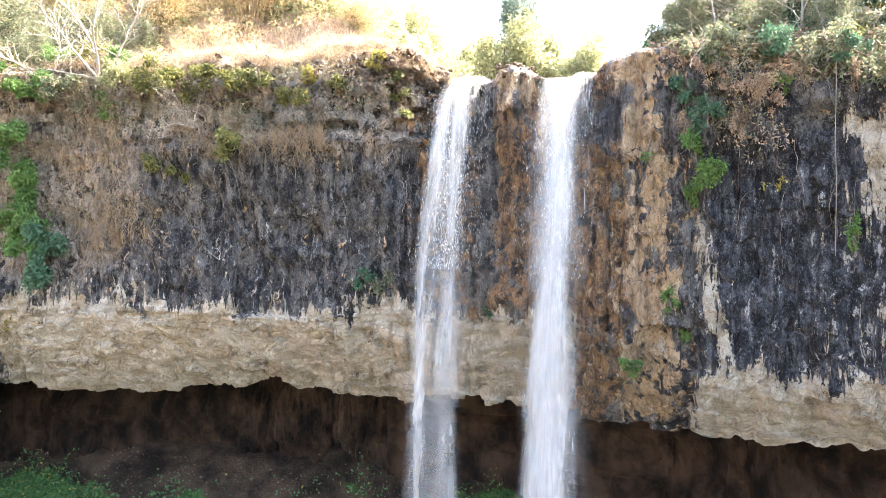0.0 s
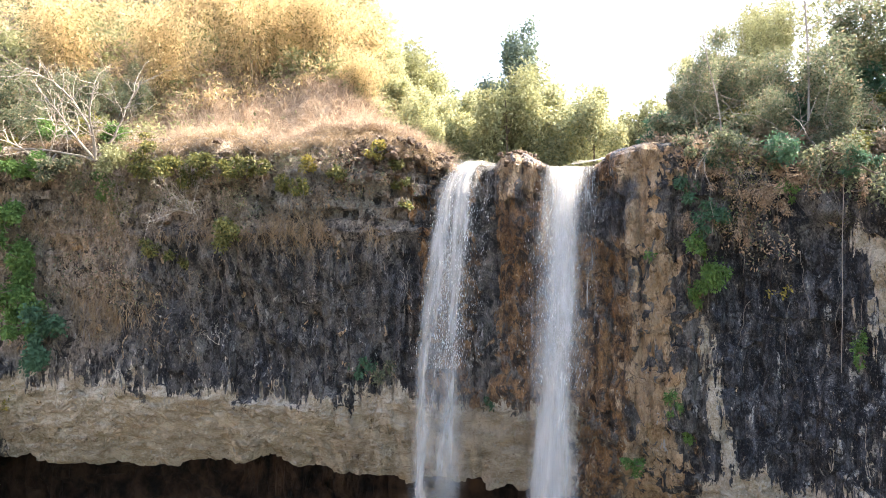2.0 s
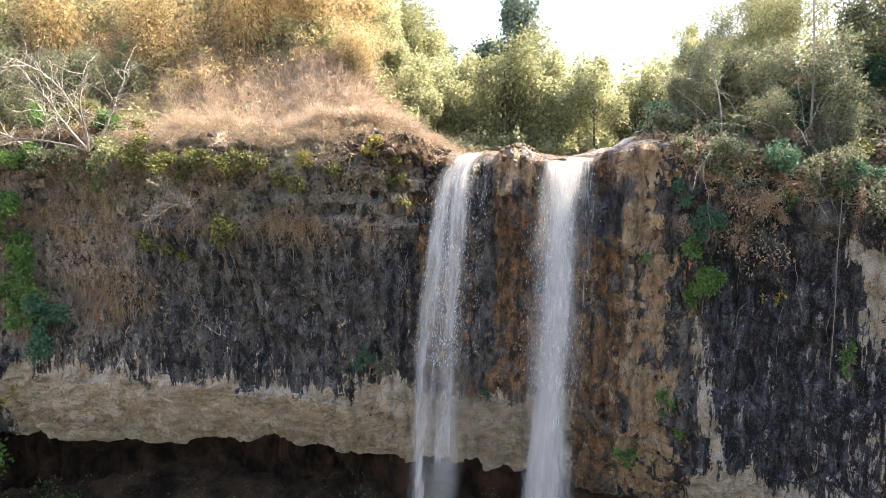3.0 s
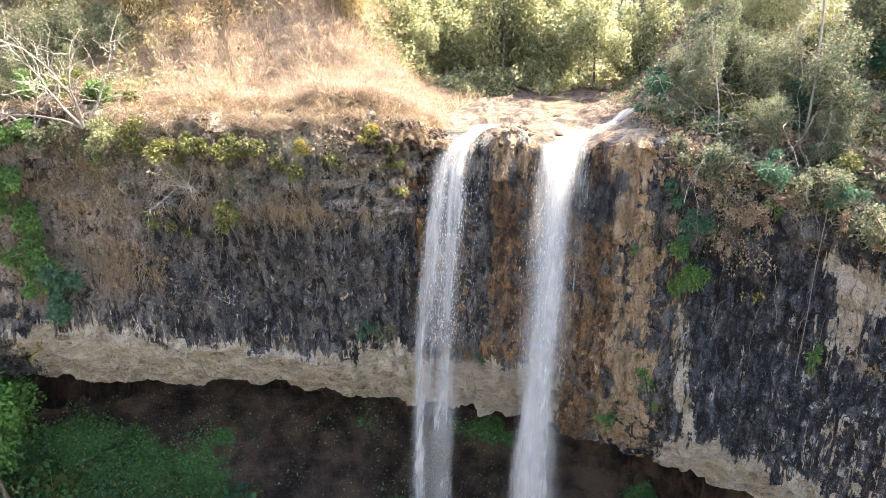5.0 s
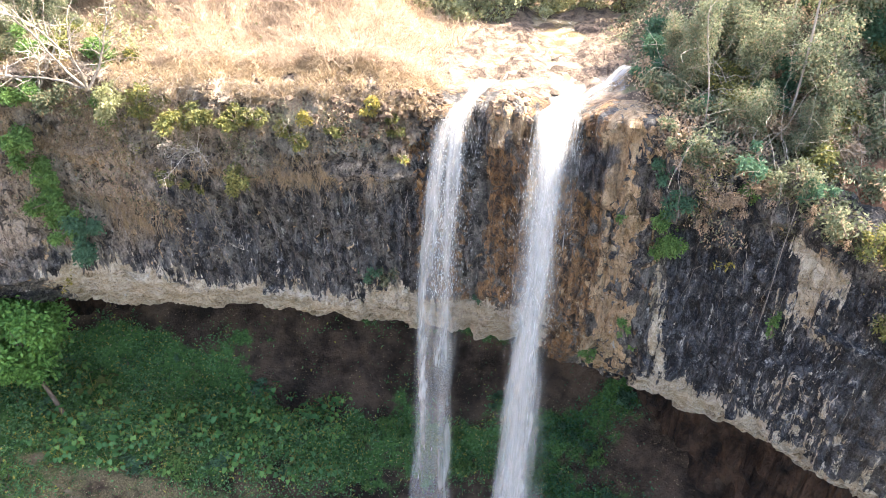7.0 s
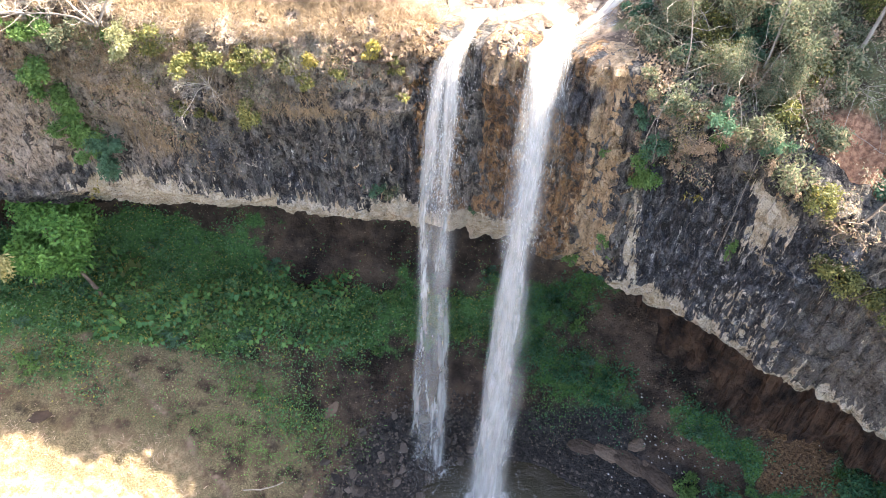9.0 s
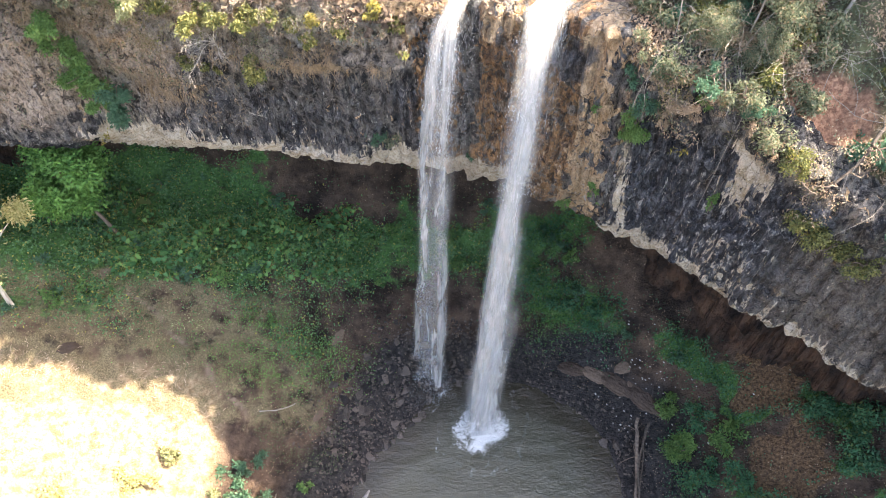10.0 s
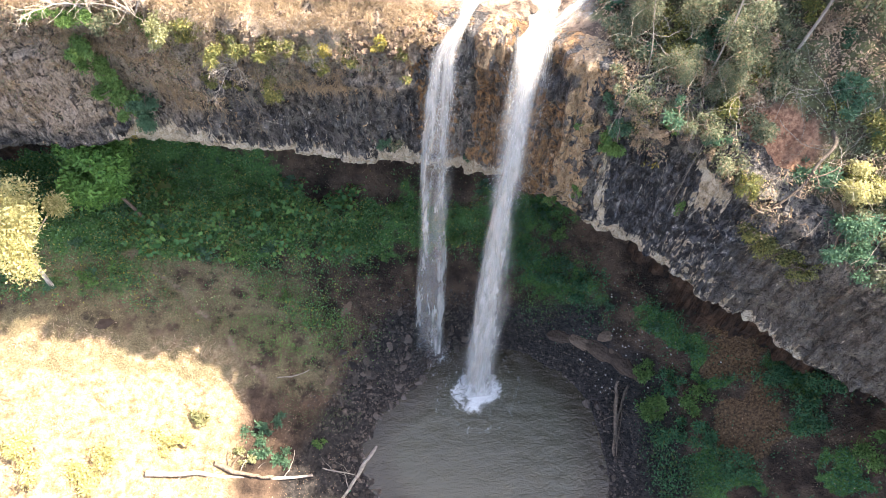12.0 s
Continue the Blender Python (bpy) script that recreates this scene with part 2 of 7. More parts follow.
def earth_material():
    n = Nodes("gorge_earth")
    grain, blotch = n.noise(6.0, 6, 0.7), n.noise(0.5, 5, 0.65)
    color = n.mix(n.ramp(blotch, 0.35, 0.65), (0.024, 0.017, 0.013), (0.110, 0.074, 0.052))
    green = n.math("ADD", n.attr("green"), n.math("MULTIPLY", n.math("SUBTRACT", n.noise(1.1, 5, 0.7), 0.5), 1.6))
    color = n.mix(n.ramp(green, 0.4, 0.7), color, n.mix(n.ramp(grain, 0.3, 0.7), (0.028, 0.078, 0.024), (0.10, 0.20, 0.055)))
    color = n.mix(n.ramp(n.attr("dry"), 0.2, 0.8), color, n.mix(n.ramp(n.noise(2.2, 6, 0.75), 0.36, 0.64), (0.17, 0.118, 0.066), (0.40, 0.31, 0.20)))
    turf = n.math("ADD", n.attr("turf"), n.math("MULTIPLY", n.math("SUBTRACT", n.noise(0.9, 6, 0.7), 0.5), 1.8))
    color = n.mix(n.ramp(turf, 0.35, 0.75), color, n.mix(n.ramp(n.noise(14.0, 4, 0.7), 0.35, 0.65), (0.085, 0.072, 0.040), (0.225, 0.185, 0.110)))
    color = n.mix(n.ramp(n.attr("path"), 0.3, 0.9, 0.0, 0.85), color, n.mix(grain, (0.14, 0.10, 0.075), (0.27, 0.205, 0.155)))
    clay = n.math("ADD", n.attr("clay"), n.math("MULTIPLY", n.math("SUBTRACT", n.noise(0.9, 6, 0.75, None, 0.5), 0.5), 1.6))
    color = n.mix(n.ramp(clay, 0.4, 0.75), color, n.mix(n.ramp(grain, 0.3, 0.7), (0.035, 0.022, 0.015), (0.205, 0.125, 0.066)))
    color = n.mix(n.ramp(n.attr("stony"), 0.2, 0.8), color, n.mix(n.ramp(n.cells(5.0, None, "F1", "Color"), 0, 1), (0.014, 0.013, 0.013), (0.050, 0.044, 0.040)))
    return n.surface(color, n.math("SUBTRACT", 0.95, n.math("MULTIPLY", n.attr("stony"), 0.1)), n.bump(n.math("ADD", grain, n.noise(1.5, 5)), 0.9, 0.25), **{"Specular IOR Level": 0.2})


def plateau_material():
    n = Nodes("dry_plateau")
    grain = n.noise(5.0, 6, 0.7)
    color = n.mix(n.ramp(n.noise(0.6, 6, 0.7), 0.35, 0.65), (0.19, 0.128, 0.086), (0.38, 0.285, 0.20))
    color = n.mix(n.ramp(grain, 0.35, 0.8), color, (0.50, 0.40, 0.29))
    color = n.mix(n.ramp(n.attr("green"), 0.3, 0.7), color, n.mix(n.ramp(n.noise(1.2, 5, 0.7), 0.4, 0.6), (0.075, 0.058, 0.038), (0.11, 0.12, 0.055)))
    color = n.mix(n.ramp(n.attr("rock"), 0.3, 0.7), color, n.mix(n.ramp(n.noise(2.0, 6, 0.7), 0.38, 0.62), (0.060, 0.041, 0.030), (0.25, 0.180, 0.130)))
    color = n.mix(n.ramp(n.attr("clay"), 0.3, 0.7), color, n.mix(n.ramp(grain, 0.35, 0.65), (0.13, 0.062, 0.036), (0.33, 0.185, 0.115)))
    return n.surface(color, 0.95, n.bump(n.math("ADD", grain, n.noise(1.3, 5)), 0.9, 0.25))


def leaf_material(name, dark, light, thin=0.35, dry=None, by_object=False):
    n = Nodes(name)
    geo = n.node("ShaderNodeNewGeometry")
    pick = n.node("ShaderNodeObjectInfo").outputs["Random"] if by_object else geo.outputs["Random Per Island"]
    color = n.mix(pick, dark, light)
    patch = n.noise(0.5, 3, 0.6)
    color = n.mix(n.ramp(patch, 0.35, 0.7, 0.0, 0.5), color, light)
    if dry:
        color = n.mix(n.ramp(n.math("FRACT", n.math("MULTIPLY", pick, 37.7)), 0.86, 0.9), color, dry)
    n.surface(color, 0.55, **{"Specular IOR Level": 0.25})
    trans = n.node("ShaderNodeBsdfTranslucent")
    n.put(trans.inputs["Color"], color)
    mixer = n.node("ShaderNodeMixShader")
    mixer.inputs[0].default_value = thin
    n.put(mixer.inputs[1], n.bsdf.outputs[0]), n.put(mixer.inputs[2], trans.outputs[0])
    n.put(n.out.inputs["Surface"], mixer.outputs[0])
    return n.mat


def bark_material(name, dark, light):
    n = Nodes(name)
    grain = n.noise(6.0, 5, 0.7, n.coords((1, 1, 0.25)))
    color = n.mix(n.ramp(grain, 0.3, 0.7), dark, light)
    return n.surface(color, 0.85, n.bump(grain, 0.7, 0.05))


def stone_material(name, dark, light, rough=0.75):
    n = Nodes(name)
    pick = n.node("ShaderNodeObjectInfo").outputs["Random"]
    isl = n.node("ShaderNodeNewGeometry").outputs["Random Per Island"]
    grain = n.noise(4.0, 6, 0.7)
    color = n.mix(n.ramp(n.math("ADD", n.math("MULTIPLY", grain, 0.6), n.math("MULTIPLY", n.math("FRACT", n.math("ADD", pick, isl)), 0.5)), 0.25, 0.85), dark, light)
    return n.surface(color, rough, n.bump(grain, 0.9, 0.14), **{"Specular IOR Level": 0.25})


def water_sheet_material(name, density, streaks, white=(0.58, 0.57, 0.55), fine_share=0.30, contrast=3.4, most=0.88):
    """Broken falling water: white streaks with gaps, fading at the sides."""
    n = Nodes(name)
    uv = n.node("ShaderNodeUVMap").outputs[0]
    def stretched(sx, sy):
        m = n.node("ShaderNodeMapping")
        m.inputs["Scale"].default_value = (sx, sy, 1)
        n.put(m.inputs["Vector"], uv)
        return m.outputs[0]
    long_streaks = n.noise(1.0, 2, 0.55, stretched(streaks, 0.35), 0.3)
    clumps = n.noise(1.0, 3, 0.6, stretched(streaks * 1.4, 1.5), 0.6)
    fine = n.noise(1.0, 4, 0.7, stretched(streaks * 4, 3.2))
    body = n.math("ADD", n.math("MULTIPLY", long_streaks, 0.55 * (1 - fine_share)), n.math("ADD", n.math("MULTIPLY", clumps, 0.45 * (1 - fine_share)), n.math("MULTIPLY", fine, fine_share)))
    cover = n.math("ADD", n.math("MULTIPLY", n.math("SUBTRACT", body, 0.5), contrast), n.math("MULTIPLY", n.attr("core"), density))
    alpha = n.ramp(cover, 0.28, 0.86, 0.0, most)
    alpha = n.math("MULTIPLY", alpha, n.attr("edge"))
    trans = n.node("ShaderNodeBsdfTranslucent")
    diff = n.node("ShaderNodeBsdfDiffuse")
    for shader in (trans, diff):
        shader.inputs["Color"].default_value = (*white, 1)
    inner, outer = n.node("ShaderNodeMixShader"), n.node("ShaderNodeMixShader")
    inner.inputs[0].default_value = 0.45
    n.put(inner.inputs[1], diff.outputs[0]), n.put(inner.inputs[2], trans.outputs[0])
    n.put(outer.inputs[0], alpha), n.put(outer.inputs[1], n.node("ShaderNodeBsdfTransparent").outputs[0]), n.put(outer.inputs[2], inner.outputs[0])
    n.put(n.out.inputs["Surface"], outer.outputs[0])
    return n.mat


def pool_material():
    n = Nodes("murky_pool_water")
    ripple = n.math("ADD", n.math("MULTIPLY", n.noise(0.9, 4, 0.6, n.coords((1, 2.0, 1)), 0.6), 0.5), n.math("MULTIPLY", n.noise(3.4, 5, 0.65, n.coords((1, 1.8, 1)), 0.5), 0.55))
    foam = n.math("ADD", n.attr("foam"), n.math("MULTIPLY", n.math("SUBTRACT", n.noise(3.6, 6, 0.8, None, 1.2), 0.5), 1.9))
    fac = n.ramp(foam, 0.50, 0.95, 0.0, 0.9)
    murk = n.mix(n.ramp(n.attr("deep"), 0.0, 1.0), (0.030, 0.025, 0.015), (0.050, 0.050, 0.032))
    color = n.mix(fac, murk, (0.60, 0.61, 0.60))
    return n.surface(color, n.ramp(fac, 0, 1, 0.12, 0.8), n.bump(ripple, 0.9, 0.10))


def stream_material():
    n = Nodes("shallow_stream_water")
    foam = n.ramp(n.noise(1.3, 6, 0.75, n.coords((1.4, 0.6, 1)), 0.8), 0.54, 0.62)
    color = n.mix(foam, n.mix(n.ramp(n.noise(0.9, 4), 0.4, 0.6), (0.15, 0.108, 0.066), (0.30, 0.235, 0.160)), (0.66, 0.61, 0.53))
    return n.surface(color, 0.22, n.bump(n.noise(4.0, 5, 0.7), 0.6, 0.05))


ROCK, CAVE, EARTH, PLATEAU = rock_material(), cave_material(), earth_material(), plateau_material()
POOL, STREAM = pool_material(), stream_material()

# ---- the cliff: an amphitheatre of basalt with an undercut pale layer ----
# rows: face x, y; lip x, y; rim height; depth of the undercut
CLIFF = [
    (-130, -220, -131, -220, 30.0, 1.0),
    (-80, -40, -81, -40, 30.0, 1.0),
    (-52, 10, -53, 11, 29.5, 2.0),
    (-36, 22.5, -36.5, 24.0, 29.0, 3.5),
    (-26, 26.2, -26.4, 28.3, 28.6, 4.5),
    (-17, 26.9, -17.6, 29.2, 28.4, 6.5),
    (-11, 25.8, -10.6, 28.6, 28.3, 8.5),
    (-5.5, 24.9, -5.3, 27.6, 28.2, 10.0),
    (-1.4, 24.3, -1.3, 26.8, 28.1, 10.5),
    (0.9, 24.7, 0.6, 26.4, 27.35, 10.5),
    (2.6, 23.9, 2.2, 26.0, 27.7, 10.5),
    (4.4, 23.7, 4.6, 25.5, 27.1, 10.0),
    (5.3, 23.05, 5.2, 25.1, 27.68, 9.8),
    (5.7, 22.75, 5.6, 24.9, 27.72, 9.7),
    (6.6, 22.2, 6.5, 24.4, 27.8, 9.4),
    (8.6, 20.8, 9.0, 22.2, 27.5, 7.5),
    (11.0, 19.3, 11.9, 19.9, 26.8, 6.0),
    (13.6, 17.0, 14.5, 17.3, 25.6, 5.0),
    (17.6, 13.4, 18.4, 13.9, 24.6, 4.5),
    (23.5, 9.2, 24.2, 9.9, 24.0, 3.5),
    (34, 3, 35, 4, 25.0, 2.0),
    (60, -30, 61, -30, 28.0, 1.0),
    (100, -220, 101, -220, 30.0, 1.0),
]
LIP_Z, BAND_Z = 15.2, 18.45


def cliff_plan():
    """The plan curves at even steps along the face: fine in the middle, coarse far off."""
    p = spline(CLIFF, 40)
    s = np.concatenate([[0], np.cumsum(np.hypot(*np.diff(p[:, :2], axis=0).T))])
    a, b = np.interp(-34, p[:, 0], s), np.interp(28, p[:, 0], s)
    even = np.concatenate([np.linspace(0, a, 90, endpoint=False), np.arange(a, b, 0.085), np.linspace(b, s[-1], 90)])
    return even, np.stack([np.interp(even, s, p[:, k]) for k in range(6)], 1)


PLAN_S, PLAN = cliff_plan()
PLAN_T = np.gradient(PLAN[:, :2], axis=0)
PLAN_T /= np.hypot(PLAN_T[:, 0], PLAN_T[:, 1])[:, None]
for _ in range(30):
    PLAN_T[1:-1] = (PLAN_T[:-2] + PLAN_T[1:-1] * 2 + PLAN_T[2:]) / 4
PLAN_T /= np.hypot(PLAN_T[:, 0], PLAN_T[:, 1])[:, None]
PLAN_N = np.stack([PLAN_T[:, 1], -PLAN_T[:, 0]], 1)      # towards the gorge


def relief(s, z, x):
    """How far the rock stands proud of the plan: broken columns, blocks and lumps."""
    wob = s + 0.25 * (fbm(s * 0.5, z * 0.35, 0, 3, 5) - 0.5) * 2
    cell = np.floor(wob / 0.52)
    frac = wob / 0.52 - cell
    row = np.floor(z / 1.7 + hash3(cell, cell * 0, cell * 0, 3) * 3 + 0.6 * vnoise(s * 2, z, 1, 8))
    prism = (hash3(cell, row, cell * 0, 4) - 0.5) * 0.26 - 0.13 * np.abs(2 * frac - 1) ** 3
    wide = (hash3(np.floor(s / 1.9 + 0.3 * vnoise(s, z * 0.3, 4, 9)), np.floor(z / 3.7), cell * 0, 14) - 0.5) * 0.35
    lumps = (fbm(s * 0.22, z * 0.16, 2, 4, 21) - 0.5) * 1.6 + (fbm(s * 1.6, z * 1.3, 6, 4, 31) - 0.5) * 0.75
    rough = (fbm(s * 5, z * 4, 9, 3, 41) - 0.5) * 0.24
    top = step(24.7, 25.2, z) * step(1.0, -0.5, x)                # the upper storey is blocky and loose
    a, b = np.floor(s / 0.62 + 0.5 * fbm(s, z * 1.4, 3, 2, 43)), np.floor(z / 0.43 + 0.6 * fbm(s * 0.8, z, 5, 2, 44))
    blocky = (hash3(a, b, a * 0, 45) - 0.45) * 0.75 + (fbm(s * 0.8, z * 0.9, 7, 3, 46) - 0.5) * 1.1
    pillar = 0.40 * np.exp(-((x - 2.75) / 1.05) ** 6) * step(23.6, 25.4, z) + 0.15 * np.exp(-((x - 6.6) / 1.0) ** 2) * step(25, 27, z)
    ledge = 0.35 * np.exp(-((z - 24.85) / 0.22) ** 2) * step(0.5, -2, x) * (0.4 + vnoise(s * 0.8, 2, 2, 47))
    return (prism + wide) * (1 - 0.75 * top) + blocky * top + lumps + rough + pillar + ledge


def build_cliff():
    s, plan, nor = PLAN_S, PLAN, PLAN_N
    x, rim = plan[:, 0], plan[:, 4] + (fbm(s * 0.9, 0, 3, 4, 61) - 0.5) * (0.7 - 0.55 * step(5.0, 5.6, plan[:, 0]) * step(8.6, 7.8, plan[:, 0])) * step(0.4, 2.0, np.abs(plan[:, 0] - 4.4)) * step(0.3, 1.2, np.abs(plan[:, 0] - 0.9))
    face, lip = plan[:, :2], plan[:, 2:4]
    lip_z = LIP_Z + (fbm(s * 0.35, 2, 2, 3, 71) - 0.5) * 0.7 - 0.20 * hash3(np.floor(s / 0.75 + 0.4 * vnoise(s, 1, 1, 74)), s * 0, s * 0, 73) - 0.14 * hash3(np.floor(s / 0.31), s * 0, s * 0, 76) + 0.5 * step(-17, -24, x) + 0.42 * np.exp(-((x + 6.2) / 3.6) ** 2) - 0.35 * np.exp(-((x + 15.5) / 2.6) ** 2) - 0.42 * np.exp(-((x - 8.2) / 2.2) ** 2)
    band_z = BAND_Z + (fbm(s * 0.3, 7, 2, 3, 75) - 0.5) * 0.8 - 1.3 * step(5.0, 8.0, x) - 0.3 * step(9, 14, x)
    rows = []                                            # plan xy, z, zone, relief weight
    for k in range(6):                                   # rounded rim
        a = k / 6
        rows.append((face - nor * (1.5 * (1 - a) ** 1.6), rim - 0.55 * a ** 2.2, 0, 0.35 + 0.6 * a))
    count = 120
    for k in range(count):                               # the face
        f = k / (count - 1)
        z = rim - 0.6 + (band_z - rim + 0.6) * f
        ledge = 0.5 * step(24.6, 25.2, z) * step(-0.5, -3, x)
        toe = 0.45 * step(21.5, 18.6, z)
        rows.append((face - nor * (ledge - toe * 0.6)[:, None], z, 1, 1.0))
    count = 40
    for k in range(1, count + 1):                        # the pale undercut band
        f = k / count
        z = band_z + (lip_z - band_z) * f
        rows.append((face + (lip - face) * (f ** 1.25) + nor * (0.25 * (1 - f)), z, 2, 0.75))
    count = 14
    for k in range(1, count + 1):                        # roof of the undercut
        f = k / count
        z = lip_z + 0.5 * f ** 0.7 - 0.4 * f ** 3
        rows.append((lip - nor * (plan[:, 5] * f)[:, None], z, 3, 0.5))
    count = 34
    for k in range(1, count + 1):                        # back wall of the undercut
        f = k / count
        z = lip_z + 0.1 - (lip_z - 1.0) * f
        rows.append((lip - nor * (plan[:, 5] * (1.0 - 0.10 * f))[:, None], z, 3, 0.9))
    xy = np.array([r[0] for r in rows])
    z = np.array([np.broadcast_to(r[1], s.shape) for r in rows])
    zone = np.array([r[2] for r in rows])
    weight = np.array([r[3] for r in rows])[:, None]
    ss = np.broadcast_to(s, z.shape)
    xx = np.broadcast_to(x, z.shape)
    d = relief(ss, z, xx) * weight
    strata = np.floor(z / 0.24 + 1.6 * fbm(ss * 0.35, z * 0.5, 4, 3, 85))
    slab = (hash3(strata, np.floor(ss / 0.8 + hash3(strata, strata * 0, strata * 0, 87) * 3), strata * 0, 86) - 0.5) * 0.28
    d = d + slab * (zone == 2)[:, None] + ((fbm(ss * 0.55, z * 0.8, 3, 4, 88) - 0.5) * 2.2 + (hash3(np.floor(ss / 1.1 + 0.7 * fbm(ss, z, 2, 2, 90)), np.floor(z / 0.8 + fbm(ss * 0.6, z * 0.6, 4, 2, 89)), strata * 0, 92) - 0.5) * 0.5) * (zone == 3)[:, None]
    pos = np.concatenate([xy + nor[None] * d[..., None], z[..., None]], 2)
    pos[..., 2] += (fbm(ss * 1.7, pos[..., 1] * 1.7, 8, 4, 83) - 0.5) * 0.7 * (zone == 0)[:, None] * np.maximum(step(-0.5, -1.5, xx), step(8.0, 9.0, xx))
    pos[..., 2] += (fbm(ss * 1.4, pos[..., 1] * 1.4, 3, 3, 81) - 0.5) * 0.34 * (zone >= 2)[:, None]
    # stains and kinds of stone, by place on the face
    n1, n2 = fbm(ss * 0.5, z * 0.12, 1, 4, 91), fbm(ss * 0.25, z * 0.25, 5, 4, 95)
    pale = step(0.9, -0.5, z - band_z[None] + 1.6 * (fbm(ss * 1.3, z * 0.1, 8, 3, 97) - 0.5)) * 1.0
    pale *= (1 - 0.75 * step(15.5, 20, xx)) * step(-19.2, -17.4, xx) * (1 - 0.8 * step(4.2, 5.0, xx) * step(8.6, 7.6, xx))
    torn = fbm(ss * 1.1, z * 0.8, 3, 4, 99)
    big = np.exp(-((xx - 11.95 - 0.12 * (25 - z) - 1.6 * (torn - 0.5)) / 0.85) ** 4) * step(20.2, 22.8, z) * step(25.6, 24.6, z + 1.4 * (n1 - 0.5)) * (0.62 + 0.85 * (torn - 0.35))
    low = 0.36 * step(9, 11.5, xx) * step(24, 17.5, z) * step(17.5, 14, xx)
    thin = 0.62 * np.exp(-((xx - 8.0 - 0.16 * (22 - z)) / 0.32) ** 2) * step(23.5, 21, z)
    lower_left = 0.5 * step(-19, -16, xx) * step(-0.5, -3, xx) * step(21.0, 18.6, z)
    pale = np.maximum.reduce([pale, big * 0.95, low * n1 * 1.5, thin, lower_left * n1 * 1.6])
    rust = np.maximum(0.78 * step(1.4, 2.0, xx) * step(6.6, 6.0, xx) * np.maximum(step(17.6, 18.6, z), step(4.3, 5.0, xx)), 0.55 * step(-2.2, -0.6, xx) * step(2, 1, xx))
    rust = np.maximum(rust, 0.3 * step(5, 6, xx) * step(9.5, 7.5, xx))
    tan = 0.84 * np.exp(-((xx - 6.75 + 0.05 * (z - 20)) / 0.70) ** 4) * step(14.6, 15.6, z)
    tan = np.maximum(tan, 0.7 * step(25.4, 26.6, z) * step(1.6, 2.2, xx) * step(3.6, 3.0, xx))
    tan = np.maximum(tan, 0.40 * step(25.0, 26.4, z) * step(5.4, 6.0, xx) * step(8.5, 7.4, xx))
    soil = 0.30 + 0.55 * step(24.0, 26.5, z + 2 * (n2 - 0.5)) * step(0, -2, xx) + 0.5 * step(-9, -14, xx) * step(18, 22, z) + 0.12 * step(13.5, 16.5, xx) * step(17, 19, z)
    soil = soil - 0.42 * step(-15, -10, xx) * step(24.5, 22.0, z) * step(0, -1, xx) - 0.35 * step(7.5, 9, xx) * step(15, 13.5, xx)
    speck = step(24.5, 22, z) * 0.26 + 0.10 * step(9, 11, xx) * step(17, 14, xx)
    wet = step(0, 1, xx) * step(7, 6, xx)
    grey = 0.62 * step(25.0, 25.6, z) * step(27.6, 26.8, z) * step(-8.5, -6.5, xx) * step(-1.6, -2.6, xx) + 0.3 * step(25, 26, z) * step(-12, -9, xx) * step(-1, -2, xx)
    mud = step(13.0, 16.5, xx + 2.5 * (n2 - 0.5)) * step(24.0, 21.5, z + 1.5 * (n1 - 0.5))
    soil = np.maximum(soil, 0.95 * step(-0.9, -0.3, z - rim[None]) * step(0.5, -0.5, xx))
    black = 0.92 * step(7.6, 8.6, xx) * step(16.5, 13.5, xx) * step(25.5, 23.5, z) + (0.20 + 0.5 * n2) * step(-13, -10, xx) * step(0.6, -0.6, xx) * step(24.8, 23.0, z) + 0.5 * step(1.2, 2.0, xx) * step(6.4, 5.6, xx) * step(27, 26, z) * step(24, 25, z) + 0.30 * step(4.8, 5.4, xx) * step(7.8, 7.0, xx)
    fields = {"grey": grey, "black": black, "pale": pale, "rust": rust, "tan": tan, "soil": soil, "speck": speck, "wet": wet, "mud": mud}
    made = {}
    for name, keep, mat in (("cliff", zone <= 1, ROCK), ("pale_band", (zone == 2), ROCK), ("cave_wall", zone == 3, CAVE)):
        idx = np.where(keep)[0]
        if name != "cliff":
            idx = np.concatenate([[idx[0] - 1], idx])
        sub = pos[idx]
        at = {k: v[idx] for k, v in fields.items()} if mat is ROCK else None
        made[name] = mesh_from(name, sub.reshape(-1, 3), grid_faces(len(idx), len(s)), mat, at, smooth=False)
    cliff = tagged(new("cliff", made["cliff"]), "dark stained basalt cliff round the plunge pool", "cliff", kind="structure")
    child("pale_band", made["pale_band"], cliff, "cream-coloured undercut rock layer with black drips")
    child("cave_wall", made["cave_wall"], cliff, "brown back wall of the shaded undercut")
    return pos[:9]


RIM_STRIP = build_cliff()
RIM = RIM_STRIP[0]


